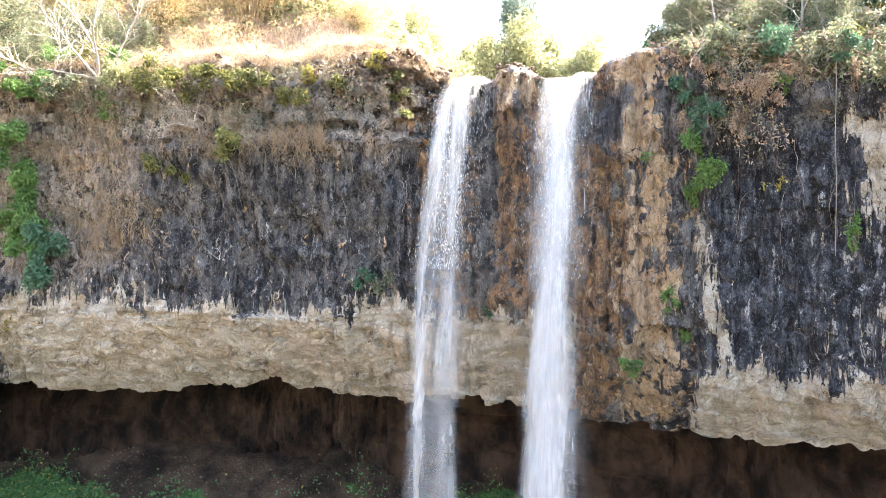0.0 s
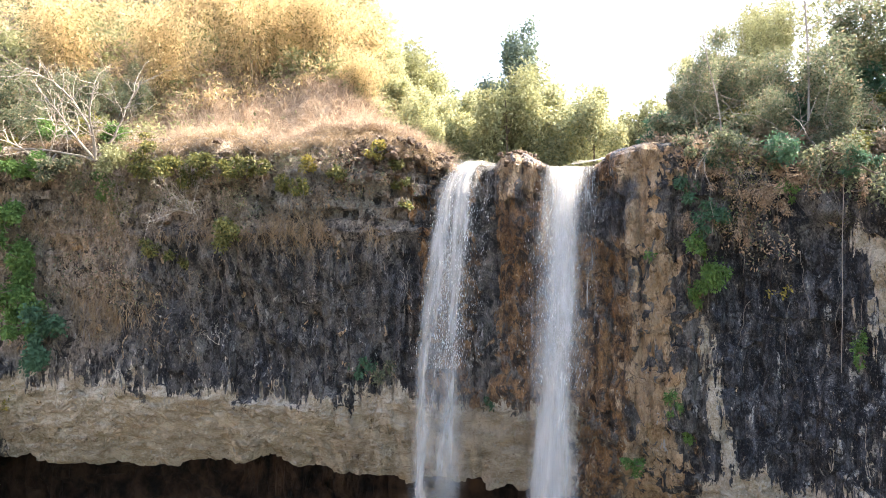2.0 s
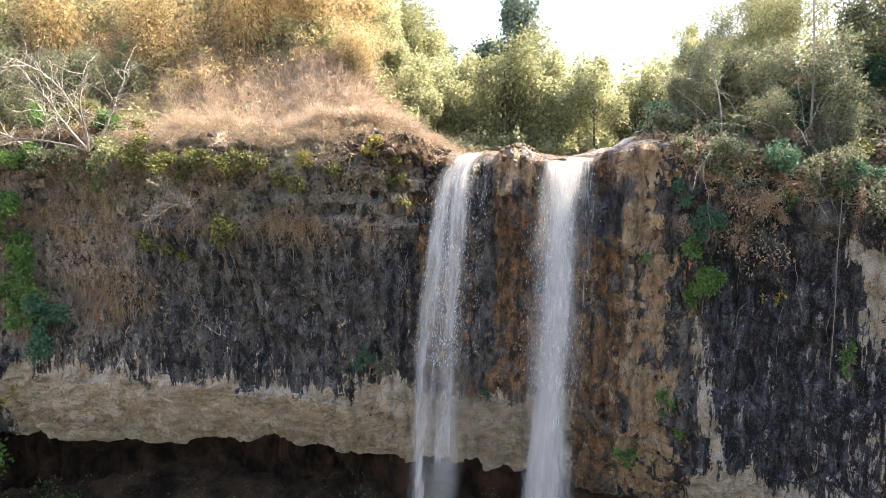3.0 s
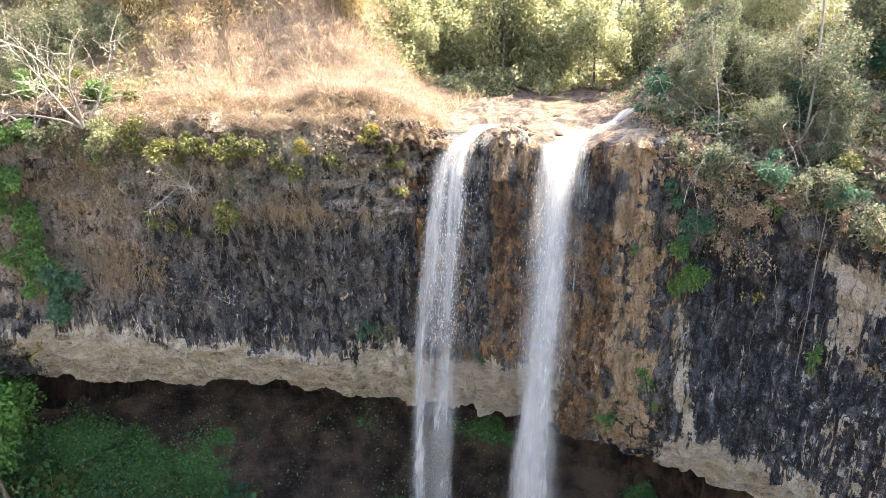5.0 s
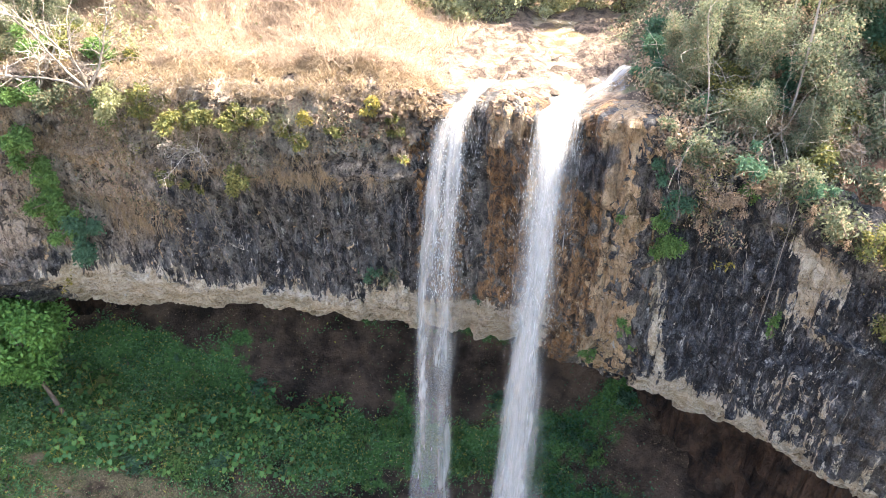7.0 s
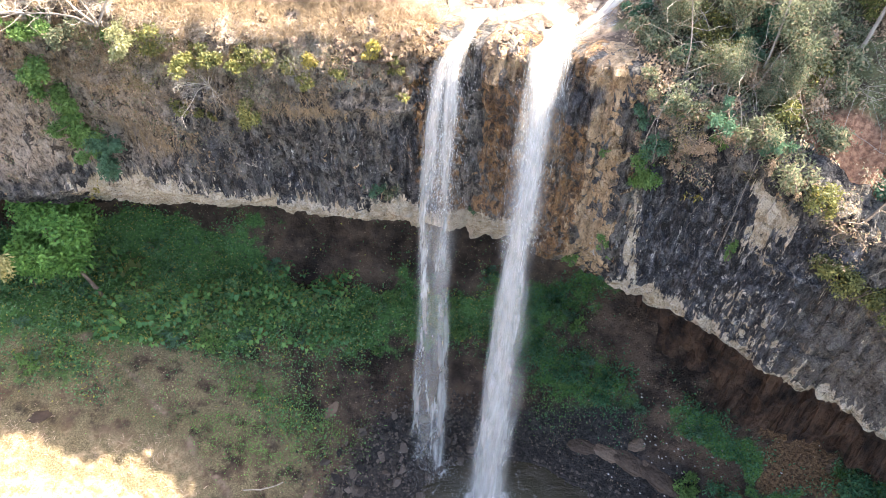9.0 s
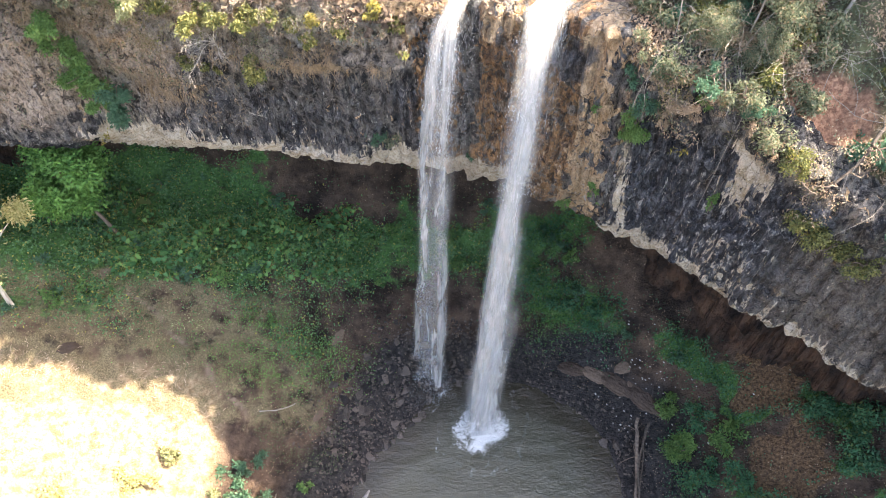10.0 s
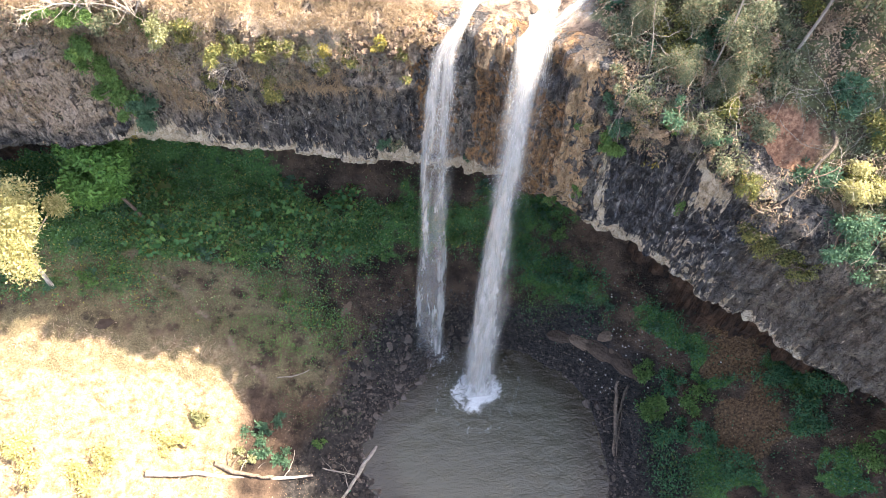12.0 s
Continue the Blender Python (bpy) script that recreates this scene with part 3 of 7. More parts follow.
def build_plateau():
    """Land above the rim, out to the horizon."""
    s, edge = PLAN_S, RIM
    out = np.concatenate([26 * np.linspace(0, 1, 56) ** 1.25, 26 + np.geomspace(1, 2600, 30)])
    o = out[:, None]
    centre = np.array([3.0, 2.0])                            # the land opens out from the gorge like a fan
    ray = (edge[:, :2] - centre) / np.linalg.norm(edge[:, :2] - centre, axis=1)[:, None]
    xy = edge[None, :, :2] + ray[None] * o[..., None]
    z = plateau_height(xy[..., 0], xy[..., 1], o, edge[None, :, 2])
    pos = np.concatenate([xy, z[..., None]], 2)
    xx, yy = xy[..., 0], xy[..., 1]
    bed = stream_bed(xx, yy)
    green = np.clip(step(5, 8, xx) * (1 - bed) + step(38, 46, yy) + 0.8 * step(-14, -22, xx) * (fbm(xx * .3, yy * .3, 1, 3, 3)), 0, 1)
    rock = np.maximum(bed, step(1.6, 0.4, o) * step(9, 7, xx) * step(-2, -0.5, xx)) * step(44, 36, yy)
    clay = np.exp(-(((xx - 14.0) / 1.9) ** 2 + ((yy - 18.9) / 1.5) ** 2)) * 1.5
    me = mesh_from("plateau", pos.reshape(-1, 3), grid_faces(len(out), len(s))[:, ::-1], PLATEAU, {"green": green, "rock": rock, "clay": clay})
    tagged(new("plateau", me), "dry grassy upland above the cliff edge", "ground", kind="structure")
    return pos


def stream_bed(x, y):
    """1 along the stream that feeds the falls, 0 off it."""
    mid = 3.2 + 0.16 * (y - 24) + 1.2 * step(30, 40, y)
    half = 3.6 + 0.5 * np.sin(y * 0.7)
    return step(half + 1.0, half - 0.6, np.abs(x - mid)) * step(60, 40, y)


def plateau_height(x, y, o, rim):
    bed = stream_bed(x, y)
    hill_left = 16 * step(2, -30, x - 0.12 * (y - 26)) * step(0.3, 40, o) + 4.5 * step(0.8, 12, o) * step(0.5, -6, x)
    hill_right = (0.60 * np.minimum(o, 6) + 0.06 * np.clip(o - 6, 0, 22)) * step(6.5, 10.5, x - 0.25 * np.clip(y - 24, 0, 40))
    hill_back = 4.0 * step(36, 80, y) + 16 * step(80, 320, o)
    bumps = (fbm(x * 0.5, y * 0.5, 1, 4, 131) - 0.5) * 0.9 * step(0, 2, o)
    land = rim + (hill_left + hill_right) * (1 - bed) + hill_back + bumps * (1 - 0.6 * bed)
    flat = np.minimum(rim, 27.35) + 0.02 * o + ((fbm(x * 0.9, y * 0.9, 2, 4, 137) - 0.5) * 0.55 + 0.30 * (hash3(np.floor(x * 0.55 + 0.8 * np.sin(y)), np.floor(y * 1.1 + 0.5 * np.sin(x * 1.3)), x * 0, 139) - 0.42)) * step(0.2, 1.5, o)
    w = bed * step(0.0, 0.8, o)
    return land * (1 - w) + (flat + hill_back) * w


UPPER = build_plateau()


# ---- the gorge floor and the pool ----
POOL_C, POOL_R = (3.0, 12.6), (8.5, 7.2)


def pool_distance(x, y):
    """Metres outside the waterline (negative inside); the outlet runs on towards y = -100."""
    a = np.arctan2((y - POOL_C[1]) / POOL_R[1], (x - POOL_C[0]) / POOL_R[0])
    wob = 0.5 * np.sin(3 * a + 0.4) + 0.3 * np.sin(5 * a + 2.0)
    dx, dy = (x - POOL_C[0]) / POOL_R[0], (y - POOL_C[1]) / POOL_R[1]
    r = np.hypot(dx, dy)
    ring = (r - 1) * np.hypot(POOL_R[0] * np.cos(a), POOL_R[1] * np.sin(a)) + wob
    outlet = np.abs(x - 3.5 - 2.0 * np.sin(y * 0.08)) - 5.0
    outlet = np.where(y < POOL_C[1] - 2, outlet, 1e3)
    return np.minimum(ring, outlet)


def floor_height(x, y):
    d = np.clip(pool_distance(x, y), -3, None)
    slope = 0.50 * step(0, -10, x) + 0.36 * step(-10, 0, x) * step(13, 8, x) + 0.62 * step(8, 13, x)
    slope = slope - 0.14 * step(24, 32, y) * step(-4, -12, x)
    z = slope * (np.sqrt(np.clip(d - 1.8, 0, None) ** 2 + 1.5) - 1.22) + 0.10 * np.clip(d, 0, 2.5)
    z = np.where(d < 0, d * 0.35, z)
    z = 14 * (1 - np.exp(-z / 14)) * (z > 0) * 1.35 + z * (z <= 0)
    z = z - 0.02 * np.clip(-y, 0, 100) + 2.6 * step(30.5, 36.5, y) * step(14, 8, x)
    return z + (fbm(x * 0.35, y * 0.35, 1, 4, 151) - 0.5) * 1.3 * step(1.0, 6, d) + (fbm(x * 1.4, y * 1.4, 4, 3, 155) - 0.5) * 0.35 * step(-0.5, 2, d)


PATH_Y, PATH_X = (14.0, 17.4, 20.1, 21.6, 23.0, 24.1, 26.3), (-11.0, -13.0, -15.5, -17.1, -19.1, -20.8, -21.7)


def path_line(x, y):
    """1 on the foot path that climbs the far bank."""
    mid = np.interp(y, PATH_Y, PATH_X) + 0.25 * np.sin(y * 2.3)
    return np.exp(-((x - mid) / 0.36) ** 2) * (0.35 + 0.9 * vnoise(x * 1.3, y * 1.3, 2, 163)) * step(14.5, 17.5, y) * step(27.5, 26, y)



def floor_green(x, y):
    """How thickly plants cover the gorge floor."""
    n = fbm(x * 0.3, y * 0.3, 7, 4, 161)
    g = 0.75 * step(21, 27, y + 4 * (n - 0.5) - 0.2 * (x + 12)) + 0.85 * step(13, 15.5, x) + 0.8 * np.exp(-(((x + 10.2) / 3.0) ** 2 + ((y - 21.6) / 1.9) ** 2)) + 0.25 * step(-14, -20, x)
    g = g + 0.6 * np.exp(-(((x - 8) / 3.0) ** 2 + ((y - 25.5) / 2.5) ** 2)) + 0.5 * step(-18, -24, x) * step(22, 26, y)
    m = fbm(x * 0.45, y * 0.45, 5, 4, 164)
    bare_back = step(30.4, 32.4, y + 5 * (m - 0.5)) * step(-13.5, -8.0, x + 8 * (m - 0.5)) * step(35.6, 34.2, y + 2 * (n - 0.5))
    g = g + 0.6 * np.exp(-(((x - 11) / 3.0) ** 2 + ((y - 23) / 2.2) ** 2))
    bare_right = step(19.2, 20.6, y + 0.78 * (x - 17) + 3 * (m - 0.5)) * step(11.5, 13, x) * step(24, 20, x)
    g = g * (1 - 0.6 * np.exp(-(((x + 15) / 7.0) ** 2 + ((y - 21.5) / 3.2) ** 2)))
    g = g * step(35.6, 33.8, y + 3.0 * (m - 0.5) - 0.10 * (x + 10))
    return np.clip(g, 0, 1) * (1 - 0.9 * bare_back) * (1 - 0.9 * bare_right) * (1 - 0.9 * clay_strip(x, y)) * np.where(x > 12.5, 0.12 + 0.88 * step(0.42, 0.54, fbm(x * 0.42, y * 0.42, 11, 4, 169)), 1.0)


def clay_strip(x, y):
    """1 on the reddish bare strip that runs down from the undercut."""
    w = 1.3 + 5.0 * (fbm(x * 0.6, y * 0.6, 2, 3, 167) - 0.5)
    return step(w + 0.6, w - 0.5, np.abs(x - 20.1 - 0.12 * (y - 15))) * step(8.5, 11.0, y) * step(22, 19.5, y)


def build_floor():
    xs = np.concatenate([-42 - np.geomspace(120, 1, 14), np.arange(-42, 38, 0.25), 38 + np.geomspace(1, 120, 14)])
    ys = np.concatenate([0 - np.geomspace(400, 1, 20), np.arange(0, 42, 0.25)])
    x, y = np.meshgrid(xs, ys)
    z = floor_height(x, y)
    d = pool_distance(x, y)
    n = fbm(x * 0.3, y * 0.3, 7, 4, 161)
    stony = step(8.0, 3.0, d + 5 * (n - 0.5)) * step(-10, -5.0, x + 0.6 * (18 - y)) * step(24.5, 22, y)
    stony = np.maximum(stony, step(1.6, 0.3, d))
    green = floor_green(x, y) * (1 - step(-11, -14, x) * step(21.5, 20, y))
    dry = step(-12, -16, x) * step(21, 17, y) * step(0.25, 0.6, n + 0.2)
    me = mesh_from("ground", np.stack([x, y, z], 2).reshape(-1, 3), grid_faces(len(ys), len(xs)), EARTH,
                   {"green": green, "stony": stony, "path": path_line(x, y), "dry": dry,
                    "clay": clay_strip(x, y), "turf": 0.62 * step(-6.5, -9.5, x + 0.3 * (y - 20)) * step(15, 17, y) * step(26.5, 23.5, y)})
    tagged(new("ground", me), "shaded earth and scree floor of the gorge", "ground", kind="structure")


build_floor()
LAND_R, LAND_L = (2.3, 16.9), (-0.8, 19.9)       # where the two falls meet the pool


def build_pool():
    xs, ys = np.arange(-9, 16, 0.16), np.concatenate([-np.geomspace(300, 1, 12), np.arange(0, 23, 0.16)])
    x, y = np.meshgrid(xs, ys)
    r = np.hypot(x - LAND_R[0], y - LAND_R[1])
    l = np.hypot((x - LAND_L[0]) / 1.3, y - LAND_L[1])
    z = 0.03 * np.sin(r * 3.0) * np.exp(-r * 0.22) + (fbm(x * 0.9, y * 1.6, 2, 3, 171) - 0.5) * 0.07
    w = 1.6 * (fbm(x * 1.3, y * 1.3, 9, 3, 173) - 0.5)
    foam = np.maximum(1.0 * step(2.9, 0.5, r + w), 0.85 * step(1.5, 0.3, l + w))
    foam = np.maximum(foam, 0.50 * np.exp(-((r + w - 3.1) / 0.30) ** 2))
    deep = step(0, -3.5, pool_distance(x, y))
    me = mesh_from("water", np.stack([x, y, z], 2).reshape(-1, 3), grid_faces(len(ys), len(xs)), POOL, {"foam": foam, "deep": deep})
    tagged(new("water", me), "murky grey-green plunge pool, rippled, with white foam", "water", kind="structure")


build_pool()


# ---- the two falls ----
FALL_DENSE = water_sheet_material("white_water_dense", 0.70, 3.2, fine_share=0.12, contrast=1.8)
FALL_THIN = water_sheet_material("white_water_thin", 0.52, 3.8, fine_share=0.22, contrast=2.6)
DROPS = leaf_material("water_drops", (0.58, 0.58, 0.58), (0.74, 0.74, 0.73), 0.45)
FALL_SPRAY = water_sheet_material("white_water_spray", 0.40, 11.0, fine_share=0.60)
FALL_VEIL = water_sheet_material("white_water_veil", 0.75, 2.0, fine_share=0.15, contrast=2.2, most=0.36)


def fall_sheet(name, lip, land, profile, bulge, material, parent, seed, core=1.0, thin=0.0, fade=None, slide=0.0):
    """One hanging sheet of water on the arc that thrown water takes; profile: half widths from the lip down, thin: how far it breaks up below the neck."""
    drop = lip[2] - land[2]
    rows, cols = 190, 26
    f = np.concatenate([np.linspace(-0.34, -0.01, 14), np.linspace(0, 1.0, rows - 14)])[:, None]   # share of the time of fall; before 0 it still runs on the rock
    g = np.clip(f, 0, 1)
    a = np.linspace(-1, 1, cols)[None]
    half = np.interp(g, [0, 0.08, 0.2, 0.35, 0.55, 0.8, 1.0], profile) * (1 + 1.2 * (f - g) ** 2 * 9)
    half = half * (1 + 0.25 * (fbm(g * 16, seed, 3, 3, seed + 5) - 0.5) * step(0.1, 0.3, g))
    sway = 0.10 * np.sin(f * 9 + seed) * g + 0.40 * (fbm(f * 6, seed * 1.7, 0, 3, seed) - 0.5) * g
    ripple = 0.20 * (fbm(a * 3, f * 14, seed, 3, seed + 3) - 0.5)
    x = lip[0] + (land[0] - lip[0]) * f + a * half + sway + slide * step(0, 0.22, g) * (1 - g)
    y = lip[1] + (land[1] - lip[1]) * f + bulge * (a ** 2 - 0.5) * (0.3 + 0.7 * f) + ripple
    z = lip[2] - drop * g ** 2 + 0.1 * (g - f) + 0.08 * ripple
    edge = step(1.0, 0.30, np.abs(a)) * np.ones_like(f)
    if fade:
        edge = edge * step(fade[1], fade[0], g)
    coref = core * (1 - 0.75 * np.abs(a) ** 1.8) * (1 - thin * step(0.25, 0.5, g))
    uv = np.stack([(a * half / 2 + seed * 3.1) * np.ones_like(f), ((drop * g ** 2 + 2 * (f - g)) / 4) * np.ones_like(a)], 2)
    me = mesh_from(name, np.stack([x, y, z], 2).reshape(-1, 3), grid_faces(rows, cols), material, {"edge": edge, "core": coref}, uv.reshape(-1, 2))
    return child(name, me, parent)


def fall_spray(name, lip, land, top_half, low_half, count, parent, seed, burst):
    """Loose drops and torn threads of water round a fall, and the burst where it lands."""
    rng = np.random.default_rng(seed)
    drop = lip[2] - land[2]
    f = np.sqrt(rng.uniform(0.0, 0.26, count))
    lanes = rng.normal(size=90) * 0.7
    a = np.where(rng.uniform(size=count) < 0.5, lanes[rng.integers(0, 90, count)] + rng.normal(size=count) * 0.12, rng.normal(size=count) * 0.62)
    half = np.interp(f, [0, 0.12, 0.4, 0.7, 1.0], [top_half * 1.1, top_half, 0.9 * top_half, 0.4 * top_half + 0.6 * low_half, low_half])
    p = np.stack([lip[0] + (land[0] - lip[0]) * f + a * half * 0.8, lip[1] + (land[1] - lip[1]) * f + rng.normal(size=count) * 0.25 * (0.3 + f), lip[2] - drop * f ** 2], 1)
    way = np.stack([np.full(count, (land[0] - lip[0]) * 0.4), np.full(count, (land[1] - lip[1]) * 0.4), -2 * drop * f * 0.42 - 1.0], 1)
    way = way / np.linalg.norm(way, axis=1)[:, None]
    length = rng.uniform(0.03, 0.11, (count, 1)) * (0.5 + f[:, None]) * 1.2
    # the burst
    n = burst
    r = np.abs(rng.normal(size=n)) * 0.75 + rng.uniform(0, 1.1, n) ** 2
    t = rng.uniform(0, 6.283, n)
    h = rng.exponential(0.40, n) * np.exp(-r * 0.45)
    q = np.stack([land[0] + r * np.cos(t) * 1.1, land[1] + r * np.sin(t) - 0.2, 0.05 + h], 1)
    out = np.stack([np.cos(t), np.sin(t), rng.uniform(0.2, 1.5, n)], 1)
    p, way = np.vstack([p, q]), np.vstack([way, out / np.linalg.norm(out, axis=1)[:, None]])
    length = np.vstack([length, rng.uniform(0.03, 0.10, (n, 1))])
    side = np.cross(way, rng.normal(size=way.shape))
    side = side / np.linalg.norm(side, axis=1)[:, None] * rng.uniform(0.004, 0.011, (len(p), 1))
    verts = np.stack([p, p + way * length * 0.4 + side, p + way * length, p + way * length * 0.4 - side], 1).reshape(-1, 3)
    return child(name, mesh_from(name, verts, np.arange(len(verts)).reshape(-1, 4), DROPS, smooth=False), parent, "loose white drops and spray")


def build_falls():
    right = tagged(new("waterfall"), "strong white waterfall thrown from the notch", "waterfall", "twin falls")
    jet, wide = [1.20, 1.0, 0.62, 0.55, 0.68, 1.0, 1.4], [1.3, 1.15, 0.85, 0.75, 0.9, 1.3, 1.75]
    haze = [1.3, 1.25, 1.15, 1.1, 1.15, 1.45, 1.8]
    for k, (dx, lx, profile, bulge, core, mat) in enumerate([
            (0.0, 0.0, jet, 0.30, 1.25, FALL_DENSE), (0.05, 0.05, jet, -0.35, 1.1, FALL_DENSE), (0.12, 0.1, wide, 0.5, 0.9, FALL_THIN), (0.05, -0.05, haze, 0.6, 0.85, FALL_SPRAY), (0.05, 0.0, haze, 0.2, 1.0, FALL_VEIL)]):
        fall_sheet("sheet", (4.45 + dx, 24.35, 27.15), (LAND_R[0] + lx, LAND_R[1] - 0.25 * k + 0.4, -0.1), profile, bulge, mat, right, 11 + k, core, 0.0, (0.5, 0.85) if mat is FALL_SPRAY else None)
    for k, (x, y, lx, ly, half, low) in enumerate([(3.62, 24.15, 3.35, 22.9, 0.22, 15.5), (5.15, 23.85, 4.7, 21.8, 0.42, 14.5), (3.95, 24.2, 3.5, 22.4, 0.25, 14.0)]):
        fall_sheet("thread", (x, y, 27.1), (lx, ly, low), [half, half, half * 1.1, half * 1.2, half * 1.3, half * 1.4, half * 1.5], 0.1, FALL_SPRAY, right, 21 + k, 1.05, 0.3, (0.55, 1.0))
    fall_spray("spray", (4.45, 24.3, 27.2), (LAND_R[0], LAND_R[1], 0.0), 1.0, 1.0, 2600, right, 51, 6500)
    left = tagged(new("waterfall"), "thinner veil-like waterfall beside the main one", "waterfall", "twin falls")
    body, strand, veil = [0.42, 0.60, 0.85, 0.95, 0.95, 1.0, 1.05], [0.30, 0.36, 0.42, 0.45, 0.48, 0.54, 0.6], [0.5, 0.8, 1.0, 1.1, 1.15, 1.3, 1.45]
    for k, (dx, lx, profile, bulge, core, mat, thin) in enumerate([
            (0.0, -0.2, body, 0.3, 1.15, FALL_THIN, 0.26), (0.1, 0.50, strand, 0.3, 1.0, FALL_DENSE, 0.16), (-0.1, -0.92, strand, -0.3, 0.95, FALL_DENSE, 0.16), (-0.1, 0.0, veil, 0.4, 0.85, FALL_SPRAY, 0.15), (0.0, 0.0, veil, 0.3, 1.0, FALL_VEIL, 0.0)]):
        fall_sheet("sheet", (1.30 + dx, 25.2, 27.45), (LAND_L[0] + lx, LAND_L[1] + 0.2 * k - 0.35, -0.1), profile, bulge, mat, left, 31 + k, core, thin, (0.45, 0.75) if mat is FALL_SPRAY else None, -0.55)
    fall_spray("spray", (1.1, 25.1, 27.5), (LAND_L[0], LAND_L[1], 0.0), 0.9, 1.05, 3600, left, 52, 2500)
    return right, left


FALL_R, FALL_L = build_falls()


# ---- plants: helpers ----
LEAF_GREEN = leaf_material("leaf_green", (0.032, 0.088, 0.022), (0.165, 0.270, 0.080))
LEAF_DEEP = leaf_material("leaf_deep_green", (0.012, 0.047, 0.021), (0.128, 0.260, 0.102), 0.25, (0.30, 0.28, 0.07))
# olive raised in tone, as haze over the trees beyond the stream
LEAF_OLIVE = leaf_material("leaf_olive", (0.095, 0.110, 0.045), (0.40, 0.395, 0.21), 0.42)
LEAF_DARK = leaf_material("leaf_dark", (0.052, 0.074, 0.044), (0.265, 0.285, 0.175), 0.50, (0.33, 0.26, 0.17))
# haze and glare before the far trees are mixed into these two colours
LEAF_GROVE = leaf_material("leaf_hazed_grove", (0.125, 0.155, 0.080), (0.58, 0.58, 0.355), 0.60, (0.42, 0.38, 0.17))
LEAF_HAZE = leaf_material("leaf_hazed_blue_green", (0.085, 0.115, 0.085), (0.215, 0.265, 0.195), 0.40)
LEAF_WEED = leaf_material("leaf_low_weed", (0.030, 0.058, 0.022), (0.120, 0.165, 0.070), 0.25, (0.16, 0.12, 0.07))
LEAF_BLUE = leaf_material("leaf_blue_green", (0.035, 0.085, 0.050), (0.10, 0.19, 0.11))
LEAF_GOLD = leaf_material("leaf_golden", (0.30, 0.215, 0.105), (0.74, 0.59, 0.335), 0.56, (0.09, 0.11, 0.04))
LEAF_MOSS = leaf_material("leaf_yellow_moss", (0.058, 0.068, 0.022), (0.225, 0.215, 0.075), 0.3, (0.04, 0.06, 0.02))
LEAF_DRY = leaf_material("leaf_dry_brown", (0.155, 0.104, 0.070), (0.47, 0.35, 0.24), 0.3)
LEAF_YELLOW = leaf_material("leaf_yellow", (0.20, 0.17, 0.035), (0.45, 0.37, 0.10), 0.35, (0.08, 0.10, 0.03))
LEAF_FRESH = leaf_material("leaf_fresh_green", (0.028, 0.098, 0.022), (0.165, 0.325, 0.080), 0.25)
# darker copy of the leaf greens: shade by the overhang put into colour
LEAF_SHADED = leaf_material("leaf_shaded_green", (0.012, 0.050, 0.023), (0.065, 0.175, 0.080), 0.2, (0.10, 0.13, 0.04))
LEAF_CREAM = leaf_material("leaf_pale_yellow", (0.28, 0.265, 0.105), (0.57, 0.53, 0.265), 0.45)
LEAF_RIM = leaf_material("leaf_rim_olive", (0.045, 0.060, 0.020), (0.20, 0.20, 0.065), 0.35, (0.34, 0.29, 0.09))
STRAW = leaf_material("straw", (0.15, 0.098, 0.066), (0.57, 0.45, 0.335), 0.4)
BROAD_DEEP = leaf_material("broad_leaf_deep", (0.026, 0.090, 0.030), (0.090, 0.21, 0.070), 0.25, None, True)
BROAD_GREEN = leaf_material("broad_leaf_green", (0.055, 0.145, 0.038), (0.17, 0.31, 0.085), 0.25, None, True)
STRAW_DULL = leaf_material("straw_dull", (0.20, 0.14, 0.085), (0.40, 0.30, 0.19), 0.3)
BARK = bark_material("bark_brown", (0.07, 0.05, 0.035), (0.20, 0.15, 0.11))
# darker copy of BARK: shade on the gnarled tree as colour; also dark logs
BARK_DARK = bark_material("bark_dark", (0.035, 0.027, 0.020), (0.11, 0.085, 0.062))
BARK_PALE = bark_material("bark_pale", (0.28, 0.24, 0.19), (0.60, 0.54, 0.46))
BARK_GREY = bark_material("bark_grey", (0.14, 0.12, 0.10), (0.34, 0.30, 0.25))


def unit(v):
    return v / np.maximum(np.linalg.norm(v, axis=-1, keepdims=True), 1e-9)


def leaf_arrays(at, length, width, rng, droop=0.3, outward=None):
    """Folded pointed leaves, four corners each, at the points given."""
    n = len(at)
    way = rng.normal(size=(n, 3))
    if outward is not None:
        way = way * 0.8 + outward
    way = unit(way) + np.array([0, 0, -droop])
    way = unit(way)
    side = unit(np.cross(way, rng.normal(size=(n, 3))))
    up = np.cross(side, way)
    ln = length * rng.uniform(0.6, 1.35, (n, 1))
    wd = width * rng.uniform(0.7, 1.3, (n, 1))
    a, c = at, at + way * ln
    mid = at + way * ln * 0.45 - up * wd * 0.15
    b, d = mid + side * wd * 0.5, mid - side * wd * 0.5
    verts = np.stack([a, b, c, d], 1).reshape(-1, 3)
    faces = np.arange(4 * n).reshape(n, 4)
    return verts, faces


def leaf_mesh(name, at, length, width, rng, material, droop=0.3, outward=None):
    v, f = leaf_arrays(np.asarray(at, float), length, width, rng, droop, outward)
    return mesh_from(name, v, f, material, smooth=False)


